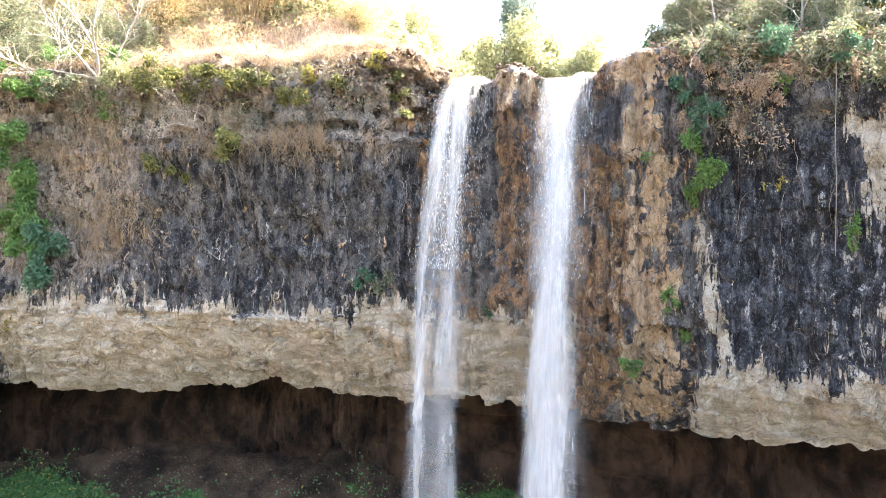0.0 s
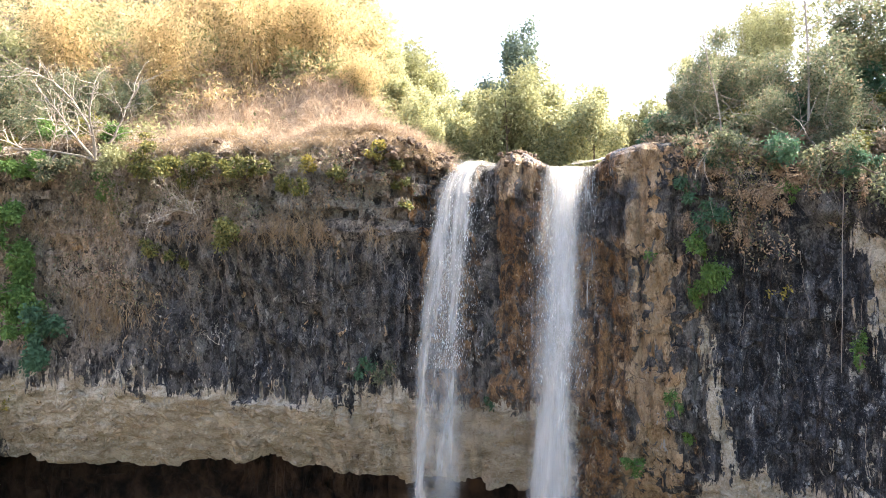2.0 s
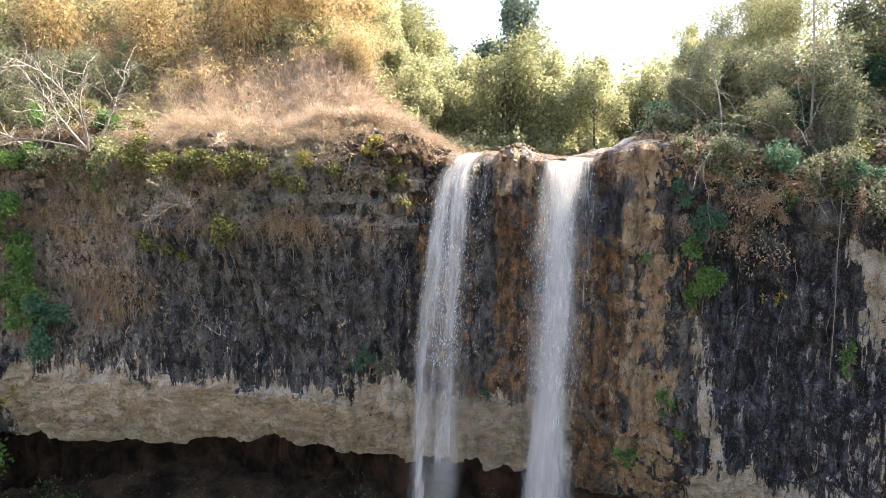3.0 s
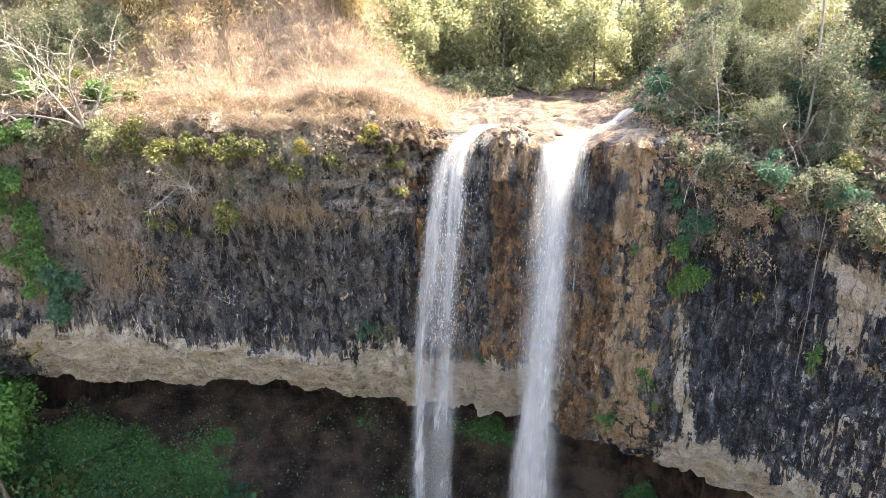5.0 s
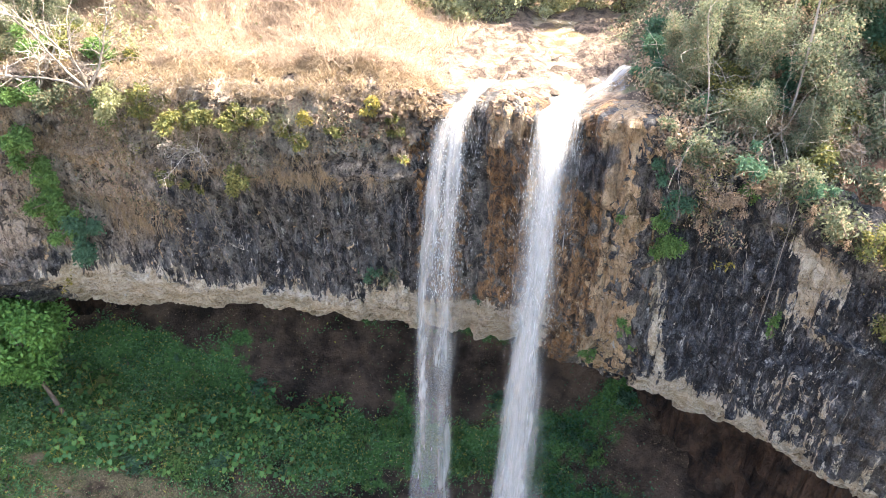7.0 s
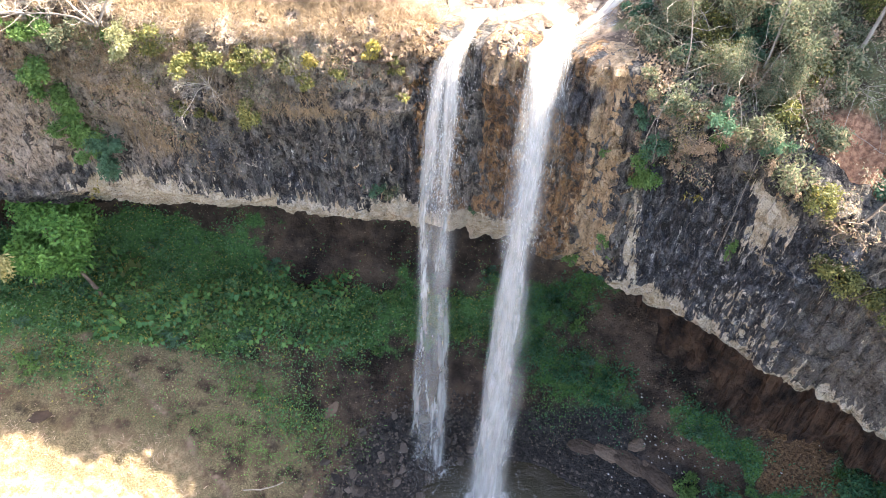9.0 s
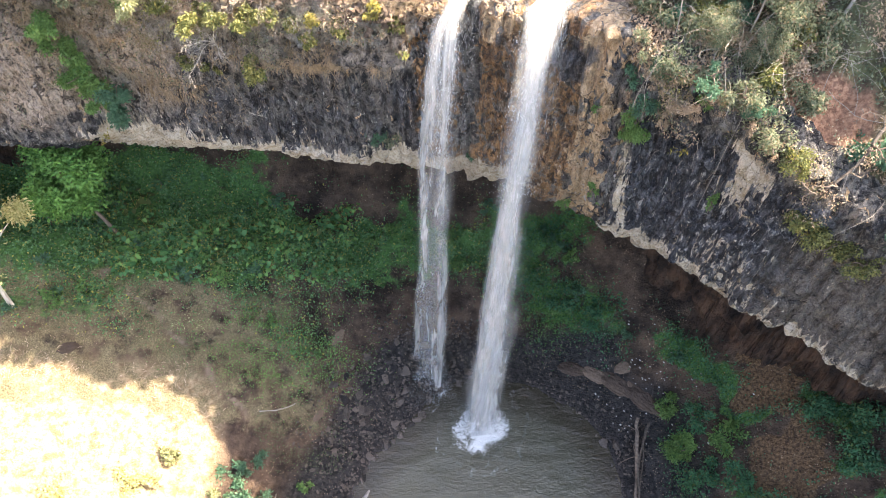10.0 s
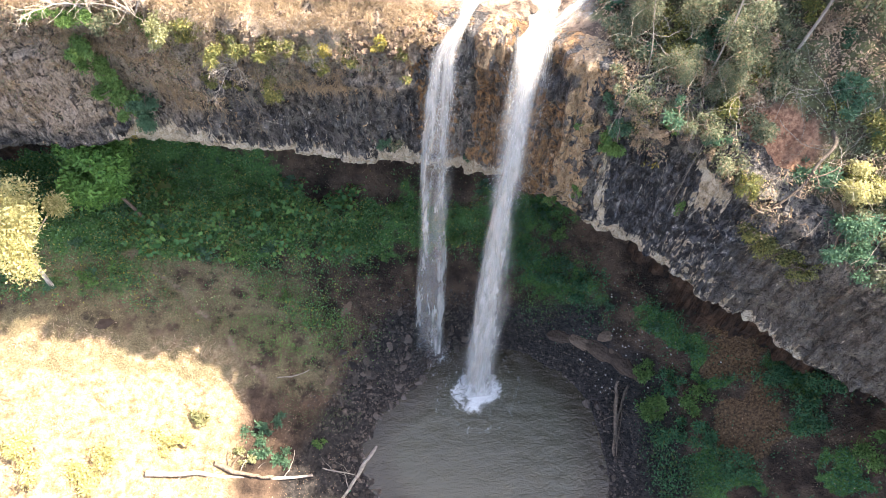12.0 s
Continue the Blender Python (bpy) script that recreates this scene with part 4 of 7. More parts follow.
def blade_arrays(root, height, rng, spread=0.5, width=0.012, bend=0.4, hang=False):
    """Thin bent blades of two joined pieces."""
    n = len(root)
    h = np.broadcast_to(np.asarray(height, float).reshape(-1, 1), (n, 1)) * rng.uniform(0.55, 1.3, (n, 1))
    lean = rng.normal(size=(n, 3)) * [1, 1, 0.2] * spread
    up = unit(lean + [0, 0, -1.0 if hang else 1.0])
    side = unit(np.cross(up, rng.normal(size=(n, 3)))) * width * rng.uniform(0.7, 1.5, (n, 1))
    mid = root + up * h * 0.55
    tip = mid + unit(up + lean * bend + [0, 0, -bend]) * h * 0.5
    verts = np.stack([root - side, root + side, mid + side * 0.8, mid - side * 0.8, tip], 1).reshape(-1, 3)
    k = np.arange(n)[:, None] * 5
    faces = np.concatenate([k + [[0, 1, 2]], k + [[0, 2, 3]], k + [[3, 2, 4]]], 1).reshape(-1, 3)
    return verts, faces


def tube_arrays(points, radii, sides=5, start=0):
    """A tapered tube along points."""
    p, r = np.asarray(points, float), np.asarray(radii, float)
    t = unit(np.gradient(p, axis=0))
    ref = np.array([0.31, 0.85, 0.42]) if abs(t[0] @ np.array([0.31, 0.85, 0.42])) < 0.95 else np.array([1.0, 0, 0])
    u = unit(np.cross(t, ref))
    w = np.cross(t, u)
    ang = np.arange(sides) * 2 * np.pi / sides
    ring = p[:, None] + (u[:, None] * np.cos(ang)[None, :, None] + w[:, None] * np.sin(ang)[None, :, None]) * r[:, None, None]
    i = np.arange(len(p) - 1)[:, None] * sides
    j = np.arange(sides)[None]
    k = (j + 1) % sides
    faces = np.stack([i + j, i + k, i + sides + k, i + sides + j], 2).reshape(-1, 4)
    return ring.reshape(-1, 3), faces + start


def tubes_mesh(name, lines, material, sides=5):
    verts, faces, count = [], [], 0
    for points, radii in lines:
        v, f = tube_arrays(points, radii, sides, count)
        verts.append(v), faces.append(f)
        count += len(v)
    return mesh_from(name, np.vstack(verts), np.vstack(faces), material)


def wander(start, way, length, rng, steps=8, bend=0.25, sag=0.0):
    """A crooked line that starts along way."""
    p, d, out = np.array(start, float), unit(np.array(way, float)), []
    for _ in range(steps):
        out.append(p.copy())
        d = unit(d + rng.normal(size=3) * bend + [0, 0, -sag])
        p = p + d * length / (steps - 1)
    return np.array(out)


def blob_points(n, radii, rng, blobs=9, fill=0.55, low=-0.4):
    """Points on and in a heap of small lumps, with gaps between them."""
    centres = unit(rng.normal(size=(blobs, 3))) * rng.uniform(0.35, 0.95, (blobs, 1))
    centres[:, 2] = np.maximum(centres[:, 2], low)
    sizes = rng.uniform(0.24, 0.44, blobs)
    pick = rng.integers(0, blobs, n)
    r = sizes[pick][:, None] * rng.uniform(fill, 1.0, (n, 1)) * (1 + 0.25 * rng.normal(size=(n, 1)))
    dirs = unit(rng.normal(size=(n, 3)) + [0, 0, 0.25])
    return (centres[pick] + dirs * r) * np.asarray(radii), dirs, centres * np.asarray(radii)


def make_tree(name, height, crown, leaves, leaf, bark, seed, label, category="tree", lean=(0, 0), leaf_len=0.20, leaf_wid=0.10, low=0.45, blobs=11, trunk_r=None, group=""):
    """A tree at the origin: trunk, limbs and a crown of leaves in uneven lumps."""
    rng = np.random.default_rng(seed)
    tree = tagged(new(name), label, category, group)
    top = np.array([lean[0], lean[1], height * 0.80])
    t = np.linspace(0, 1, 9)[:, None]
    line = top * t + np.array([0.25, 0.2, 0]) * np.sin(t * 4 + seed) * height * 0.05
    r0 = trunk_r or height * 0.022
    child("trunk", tubes_mesh("trunk", [(line, r0 * (1 - 0.75 * t[:, 0]))], bark, 7), tree)
    mid = np.array([lean[0], lean[1], 0]) * 0.9 + np.array([0, 0, height * (low + 1) / 2])
    pts, dirs, hubs = blob_points(leaves, (crown, crown, height * (1 - low) / 2 * 1.1), rng, blobs)
    limbs = []
    for hub in hubs:
        k = rng.uniform(0.45, 0.95)
        a = top * k
        b = mid + hub
        bend = (a + b) / 2 + rng.normal(size=3) * 0.12 * crown
        q = np.linspace(0, 1, 7)[:, None]
        limbs.append(((1 - q) ** 2 * a + 2 * q * (1 - q) * bend + q ** 2 * b, r0 * 0.4 * (1 - 0.8 * q[:, 0])))
    for limb in limbs[:7]:
        child("limb", tubes_mesh("limb", [limb], bark, 5), tree)
    child("crown", leaf_mesh("crown", mid + pts, leaf_len, leaf_wid, rng, leaf, 0.35, dirs * 0.7), tree)
    return tree


def make_bush(name, radii, leaves, leaf, seed, label, leaf_len=0.14, leaf_wid=0.07, stems=6, bark=None, blobs=7, hang=0.0, category="bush", group=""):
    """A shrub rooted at the origin: stems and a clump of leaves."""
    rng = np.random.default_rng(seed)
    bush = tagged(new(name), label, category, group)
    pts, dirs, hubs = blob_points(leaves, radii, rng, blobs, 0.4, -0.9)
    shift = np.array([0, 0, radii[2] * (0.6 - hang)])
    child("foliage", leaf_mesh("foliage", pts + shift, leaf_len, leaf_wid, rng, leaf, 0.3 + hang * 0.5, dirs * 0.6), bush)
    for hub in hubs[:stems]:
        q = np.linspace(0, 1, 6)[:, None]
        end = hub + shift
        line = end * q + rng.normal(size=3) * 0.15 * np.sin(q * 3.1)
        child("stem", tubes_mesh("stem", [(line, 0.03 * (1 - 0.7 * q[:, 0]))], bark or BARK, 4), bush)
    return bush


def make_bare(name, height, spread, twigs, bark, seed, label, r0=0.06, category="tree", hang=0.0):
    """A leafless tree or shrub of crooked forked branches."""
    rng = np.random.default_rng(seed)
    bare = tagged(new(name), label, category)
    lines = []
    for k in range(twigs):
        way = np.array([rng.normal() * spread, rng.normal() * spread, 1.0 - hang * 1.6])
        main = wander((0, 0, 0), way, height * rng.uniform(0.7, 1.1), rng, 10, 0.16)
        child("branch", tubes_mesh("branch", [(main, r0 * np.linspace(1, 0.25, 10))], bark, 5), bare) if k < 6 else lines.append((main, r0 * np.linspace(0.8, 0.2, 10)))
        for i in (3, 4, 5, 6, 7, 8, 9):
            for _ in range(2):
                d = unit(main[i] - main[i - 1]) + rng.normal(size=3) * 0.7
                tw = wander(main[i], d, height * rng.uniform(0.18, 0.42), rng, 6, 0.22)
                lines.append((tw, r0 * np.linspace(0.4, 0.1, 6)))
                for m in (2, 4):
                    lines.append((wander(tw[m], unit(tw[m] - tw[m - 1]) + rng.normal(size=3) * 0.8, height * rng.uniform(0.08, 0.2), rng, 5, 0.25), r0 * np.linspace(0.22, 0.07, 5)))
    tagged(child("twig_spray", tubes_mesh("twig_spray", lines, bark, 3), bare), kind="stuff")
    return bare


def face_at(x, z, proud=0.0):
    """A point on the cliff face by its x and height, and the way out of the rock."""
    i = np.interp(x, PLAN[:, 0], np.arange(len(PLAN)))
    def at(col):
        return np.interp(i, np.arange(len(PLAN)), col)
    s, nx, ny = at(PLAN_S), at(PLAN_N[:, 0]), at(PLAN_N[:, 1])
    d = relief(np.asarray(s), np.asarray(z, float), x) + proud
    return np.stack([at(PLAN[:, 0]) + nx * d, at(PLAN[:, 1]) + ny * d, np.broadcast_to(z, np.shape(d))], -1), np.stack([nx, ny, 0 * nx], -1)


def land_at(x, y):
    """Height of the land above the rim."""
    k = np.argmin((UPPER[..., 0] - x) ** 2 + (UPPER[..., 1] - y) ** 2)
    return float(UPPER[..., 2].ravel()[k])


def spot(x, y, z, turn=0.0, size=1.0, tall=1.0):
    return Matrix.Translation((x, y, z)) @ Matrix.Rotation(turn, 4, "Z") @ Matrix.Diagonal((size, size, size * tall, 1))


def settle(ob, x, y, z, turn=0.0, size=1.0):
    ob.matrix_basis = spot(x, y, z, turn, size)
    return ob


# ---- above the rim ----


def upper_points(n, keep, seed, depth=40):
    """Random points on the land above the rim where keep(x, y, o) allows."""
    rng = np.random.default_rng(seed)
    got = []
    while sum(len(g) for g in got) < n:
        c = rng.uniform(95, UPPER.shape[1] - 95, n)
        r = rng.uniform(0, depth, n)
        i, j = np.floor(r).astype(int), np.floor(c).astype(int)
        fr, fc = (r - i)[:, None], (c - j)[:, None]
        p = (UPPER[i, j] * (1 - fr) + UPPER[i + 1, j] * fr) * (1 - fc) + (UPPER[i, j + 1] * (1 - fr) + UPPER[i + 1, j + 1] * fr) * fc
        got.append(p[rng.uniform(size=n) < keep(p[:, 0], p[:, 1], 26 * (r / 55) ** 1.25)])
    return np.vstack(got)[:n]


def dry_grass():
    def hill(x, y, o):
        return step(2.6, 0.4, x) * step(-24, -17, x) * (1 - stream_bed(x, y)) * (0.35 + 0.65 * (fbm(x * 0.5, y * 0.5, 3, 3, 201) > 0.42))
    root = upper_points(42000, hill, 202, 40)
    rng = np.random.default_rng(203)
    h = 0.55 + 0.8 * fbm(root[:, 0] * 0.6, root[:, 1] * 0.6, 5, 3, 204)
    v, f = blade_arrays(root - [0, 0, 0.05], h, rng, 0.6, 0.012, 0.9)
    tagged(new("dry_grass", mesh_from("dry_grass", v, f, STRAW, smooth=False)), "sunlit straw-coloured dry grass above the cliff", "grass", kind="stuff")
    edge = upper_points(16000, lambda x, y, o: step(1.5, 0.0, o) * step(0.5, -1, x) * step(-24, -18, x), 205, 9)
    v, f = blade_arrays(edge - [0, 0.25, 0], 0.6, rng, 1.1, 0.010, 1.6)
    c, r = rng.uniform(95, RIM_STRIP.shape[1] - 96, 60000), rng.uniform(0, 7, 60000)
    i, j = np.floor(r).astype(int), np.floor(c).astype(int)
    fr, fc = (r - i)[:, None], (c - j)[:, None]
    p = (RIM_STRIP[i, j] * (1 - fr) + RIM_STRIP[i + 1, j] * fr) * (1 - fc) + (RIM_STRIP[i, j + 1] * (1 - fr) + RIM_STRIP[i + 1, j + 1] * fr) * fc
    p = p[(p[:, 0] < 0.2 - 2.8 * (fbm(p[:, 0], p[:, 1], 4, 2, 206) > 0.5)) & (p[:, 0] > -24) & (fbm(p[:, 0] * 0.9, p[:, 1] * 0.9, 7, 3, 207) > 0.40)]
    v2, f2 = blade_arrays(p, 0.5, rng, 0.8, 0.010, 1.5)
    v, f = np.vstack([v, v2]), np.vstack([f, f2 + len(v)])
    tagged(new("rim_grass", mesh_from("rim_grass", v, f, STRAW_DULL, smooth=False)), "withered grass hanging over the rock edge", "grass", kind="stuff")


def dry_brush():
    """Pinkish dry brush and twigs standing in the grass of the hill."""
    rng = np.random.default_rng(210)
    hub = upper_points(1300, lambda x, y, o: step(1.5, -0.5, x) * step(-24, -18, x) * (1 - stream_bed(x, y)) * (0.3 + 0.7 * step(3, 0.5, o)), 211, 38)
    soft, brown = [], []
    for k, p in enumerate(hub):
        r = rng.uniform(0.2, 0.6)
        q, d, c = blob_points(44, (r, r, r * 0.8), rng, 4)
        (brown if k % 3 == 0 else soft).append(p + q + [0, 0, r * 0.6])
    tagged(new("dry_brush", leaf_mesh("dry_brush", np.vstack(soft), 0.28, 0.024, rng, STRAW, -0.5)), "pale pinkish dry brush on the sunlit hill", "brush", kind="stuff")
    tagged(new("brown_brush", leaf_mesh("brown_brush", np.vstack(brown), 0.24, 0.034, rng, LEAF_DRY, -0.3)), "brown withered brush on the sunlit hill", "brush", kind="stuff")


dry_brush()


def make_bamboo(height, seed):
    """A clump of arching canes with feathery drooping leaves."""
    rng = np.random.default_rng(seed)
    clump = tagged(new("bamboo_clump"), "golden dry bamboo thicket on the sunlit hill", "bamboo", "bamboo on the hill")
    at, way, thin = [], [], []
    for k in range(34):
        turn, reach, tall = rng.uniform(0, 6.283), rng.uniform(0.3, 2.6), height * rng.uniform(0.55, 1.1)
        out = np.array([math.cos(turn), math.sin(turn), 0])
        q = np.linspace(0, 1, 11)[:, None]
        line = rng.normal(size=3) * [0.45, 0.45, 0] + out * reach * q ** 2.2 + np.array([0, 0, tall]) * (q - 0.30 * q ** 3)
        cane = (line, 0.022 * np.linspace(1, 0.2, 11))
        if k < 8:
            child("cane", tubes_mesh("cane", [cane], STRAW_DULL, 4), clump)
        else:
            thin.append(cane)
        u = rng.uniform(0.12, 1.0, 290) ** 0.8
        p = np.stack([np.interp(u, q[:, 0], line[:, j]) for j in range(3)], 1)
        side = rng.normal(size=(290, 3)) * [0.30, 0.30, 0.22]
        at.append(p + side)
        way.append(unit(side + out * 0.2) * 0.9 + [0, 0, -0.35])
    tagged(child("cane_tangle", tubes_mesh("cane_tangle", thin, STRAW_DULL, 3), clump), kind="stuff")
    child("foliage", leaf_mesh("foliage", np.vstack(at), 0.23, 0.042, rng, LEAF_GOLD, 0.25, np.vstack(way)), clump)
    return clump


def grove():
    """Trees and bamboo above the rim."""
    gold = [make_bamboo(6.5, 300 + k) for k in range(3)]
    olive = [make_tree("tree", 6.2, 2.3, 11500, (LEAF_OLIVE, LEAF_GROVE, LEAF_GROVE)[k], BARK, 320 + k, ("leafy olive-green tree beyond the stream", "full-crowned green tree beyond the stream", "full-crowned green tree beyond the stream")[k], "tree", leaf_len=0.20, leaf_wid=0.11, low=0.06, blobs=14, trunk_r=0.09, group="trees beyond the stream") for k in range(3)]
    dark = [make_tree("tree", 5.0, 1.8, 9500, LEAF_DARK, BARK_GREY, 330 + k, "thin dark green tree on the steep shaded bank", "tree", leaf_len=0.15, leaf_wid=0.07, low=0.08, blobs=14, trunk_r=0.055, group="trees on the bank") for k in range(4)]

    def place(protos, spots):
        for k, (x, y, size, tall) in enumerate(spots):
            p = protos[k % len(protos)]
            m = spot(x, y, land_at(x, y) - 0.25, k * 2.1, size, tall)
            if k < len(protos):
                p.matrix_basis = m
            else:
                copy_thing(p, m).scale = m.to_scale()
    place(gold, [(-13.5, 33, 1.0, 1), (-9.6, 35, 1.15, 1), (-6.4, 35.5, 1.05, 1), (-11.5, 38, 1.3, 1), (-5.2, 40, 1.1, 1), (-19, 34, 1.1, 1), (-8.5, 42, 1.2, 1), (-15, 42, 1.3, 1), (-4.0, 33.6, 0.62, 1)])
    place(olive, [(3.4, 37.2, 0.95, 1), (5.8, 38.0, 1.0, 1), (8.2, 37.0, 0.80, 1), (10.6, 37.0, 0.7, 1), (1.2, 39.5, 0.95, 1), (-1.2, 38.5, 0.7, 1), (4.6, 41, 1.1, 1), (12.6, 35.5, 0.5, 1), (0.2, 44, 0.9, 1),
                  (-2.8, 45, 0.9, 1), (3.4, 50, 1.2, 1), (8.6, 43, 0.85, 1), (-3.2, 50, 1.0, 1), (-5.6, 48, 1.0, 1), (-4.4, 46, 0.95, 1), (-2.2, 47, 1.05, 1), (-0.8, 48, 1.15, 1), (-0.4, 42, 0.8, 1), (-7.0, 50, 1.1, 1), (-3.2, 42.5, 0.7, 1)])
    place(dark, [(10.9, 23.4, 0.6, 1), (12.6, 22.0, 0.75, 1), (8.9, 23.7, 0.5, 1), (9.7, 24.3, 0.62, 1), (8.8, 25.0, 0.42, 1), (15.2, 24.4, 1.0, 1), (17.8, 23.5, 1.2, 1), (20.5, 22, 1.4, 1), (10.2, 21.4, 0.45, 1), (11.8, 20.9, 0.45, 1), (24, 14, 1.2, 1)])
    place_hill = [(-16.2, 30.2, 0.75), (-18.4, 29.6, 0.85), (-21, 29.5, 0.9), (-14.4, 31.6, 0.6), (-23.5, 31, 1.1), (-16.9, 28.3, 0.5), (-19.6, 28.1, 0.6), (-14.9, 28.9, 0.42)]
    for k, (x, y, size) in enumerate(place_hill):
        copy_thing(dark[k % 4], spot(x, y, land_at(x, y) - 0.25, k * 1.7, size)).scale = (size, size, size)
    # sunlit trees get the paler leaf, so their brightness is partly leaf colour
    sunny = [make_tree("tree", 5.0, 1.8, 5500, LEAF_OLIVE, BARK_PALE, 335 + k, "thin sunlit yellow-green tree behind the bank", "tree", leaf_len=0.14, leaf_wid=0.06, low=0.05, blobs=18, trunk_r=0.05, group="sunlit trees behind the bank") for k in range(2)]
    place(sunny, [(10.4, 25.8, 0.45, 1), (12.0, 27.4, 0.65, 1), (12.8, 25.6, 0.85, 1), (13.6, 31.0, 0.8, 1), (14.0, 29.0, 1.05, 1), (16.6, 27.5, 1.2, 1), (15.5, 33.0, 1.0, 1), (11.4, 29.6, 0.6, 1)])
    tall = make_tree("tall_tree", 11.0, 1.7, 7500, LEAF_HAZE, BARK, 340, "tall narrow dark tree standing above the others", "tree", leaf_len=0.26, leaf_wid=0.14, low=0.30, blobs=20)
    settle(tall, 5.2, 46.0, land_at(5.2, 46.0) - 0.4)
    cone = make_tree("round_tree", 7.5, 1.9, 6500, LEAF_HAZE, BARK, 341, "dark rounded tree on the far bank", "tree", leaf_len=0.26, leaf_wid=0.14, low=0.2)
    settle(cone, 2.9, 43.0, land_at(2.9, 43.0) - 0.3)
    peak = make_tree("round_tree", 7.0, 1.8, 5500, LEAF_HAZE, BARK, 342, "dark rounded tree on the far bank", "tree", leaf_len=0.26, leaf_wid=0.14, low=0.2)
    settle(peak, -0.2, 50.0, land_at(-0.2, 50.0) - 0.3)


def far_woods():
    rng = np.random.default_rng(350)
    pts = []
    rows = UPPER[50:82]
    for _ in range(1150):
        i, j = rng.integers(0, rows.shape[0]), rng.integers(60, UPPER.shape[1] - 60)
        p = rows[i, j]
        if 52 < p[1] < 420 and stream_bed(p[0], p[1]) < 0.4:
            r = rng.uniform(1.2, 2.6) * (1 + p[1] / 160)
            q, _, _ = blob_points(80, (r, r, r * 0.9), rng, 6)
            pts.append(p + q + [0, 0, r * 0.7])
    pts = np.vstack(pts)
    tagged(new("far_woods", leaf_mesh("far_woods", pts, 0.62, 0.40, rng, LEAF_GROVE)), "olive-green wooded hillside behind the falls", "woods", kind="stuff")


def bank_cover():
    """Low growth on the shaded bank and along the hill's foot."""
    rng = np.random.default_rng(360)
    def bank(x, y, o):
        clay = np.exp(-(((x - 14.0) / 1.9) ** 2 + ((y - 18.9) / 1.5) ** 2))
        return step(6.8, 8.0, x) * step(27, 24, x) * (1 - stream_bed(x, y)) * (1 - 0.95 * (clay > 0.35))
    p = upper_points(52000, bank, 361, 38)
    p = p + rng.normal(size=p.shape) * [0.1, 0.1, 0] + np.stack([0 * p[:, 0], 0 * p[:, 0], rng.uniform(0, 1, len(p)) ** 1.5 * 0.7 * fbm(p[:, 0], p[:, 1], 1, 3, 362)], 1)
    c, r = rng.uniform(95, RIM_STRIP.shape[1] - 96, 60000), rng.uniform(0, 7.9, 60000)
    i, j = np.floor(r).astype(int), np.floor(c).astype(int)
    e = RIM_STRIP[i, j] * (1 - (r - i))[:, None] + RIM_STRIP[i + 1, j] * (r - i)[:, None]
    e = e[(e[:, 0] > 7.3) & (e[:, 0] < 27) & ((e[:, 0] < 12.8) | (e[:, 0] > 17.5)) & (fbm(e[:, 0] * 0.9, e[:, 1] * 0.9, 6, 3, 369) > 0.36)]
    p = np.vstack([p, e + rng.normal(size=e.shape) * 0.12 + [0, 0, 0.1]])
    cut = fbm(p[:, 0] * 0.8, p[:, 1] * 0.8, 4, 3, 363)
    for name, keep, mat, label in (("undergrowth", cut > 0.5, LEAF_DARK, "dark leafy undergrowth on the steep bank"), ("dead_undergrowth", cut <= 0.5, LEAF_DRY, "brown withered undergrowth on the steep bank")):
        tagged(new(name, leaf_mesh(name, p[keep], 0.16, 0.07, rng, mat)), label, "undergrowth", kind="stuff")
    hill = upper_points(9000, lambda x, y, o: step(-6, -13, x) * step(-28, -24, x) * (fbm(x * 0.4, y * 0.4, 9, 3, 364) > 0.45), 365, 54)
    hill = hill + np.stack([0 * hill[:, 0], 0 * hill[:, 0], rng.uniform(0, 1.2, len(hill))], 1)
    tagged(new("hill_scrub", leaf_mesh("hill_scrub", hill, 0.2, 0.09, rng, LEAF_OLIVE)), "olive scrub between the dry grass on the hill", "scrub", kind="stuff")
    gold, scrub = [], []
    for k, p in enumerate(upper_points(620, lambda x, y, o: step(0.5, -3.5, x - 0.10 * (y - 30)) * step(-30, -24, x) * step(4.5, 8.5, o - 0.25 * (x + 8)), 367, 62)):
        r = rng.uniform(0.5, 1.3)
        q, _, _ = blob_points(100, (r, r, r * 0.9), rng, 6)
        (gold if fbm(p[0] * 0.25, p[1] * 0.25, 3, 2, 368) > 0.52 else scrub).append(p + q + [0, 0, r * 0.55])
    tagged(new("golden_thicket", leaf_mesh("golden_thicket", np.vstack(gold), 0.26, 0.055, rng, LEAF_GOLD)), "feathery golden thicket on the sunlit hill", "thicket", kind="stuff")
    tagged(new("hill_thicket", leaf_mesh("hill_thicket", np.vstack(scrub), 0.24, 0.12, rng, LEAF_OLIVE)), "olive-green thicket on the sunlit hill", "thicket", kind="stuff")
    lines = []
    protos = [make_bush("bank_bush", (0.85, 0.85, 0.7), 1700, mat, 364 + 10 * k, words, 0.15, 0.068, 3, BARK_GREY, 8, 0.1, "bush", "bushes on the bank") for k, (mat, words) in enumerate((
        (LEAF_DARK, "dark green bush on the shaded bank"), (LEAF_BLUE, "blue-green bush on the shaded bank"), (LEAF_DARK, "dark green bush on the shaded bank"), (LEAF_DRY, "brown withered bush on the shaded bank"), (LEAF_RIM, "olive bush on the shaded bank")))]
    for k, p in enumerate(upper_points(95, lambda x, y, o: bank(x, y, o) * step(9, 2, o), 370, 30)):
        size = rng.uniform(0.5, 1.25)
        m = spot(p[0], p[1], p[2] - 0.1, rng.uniform(0, 6.28), size)
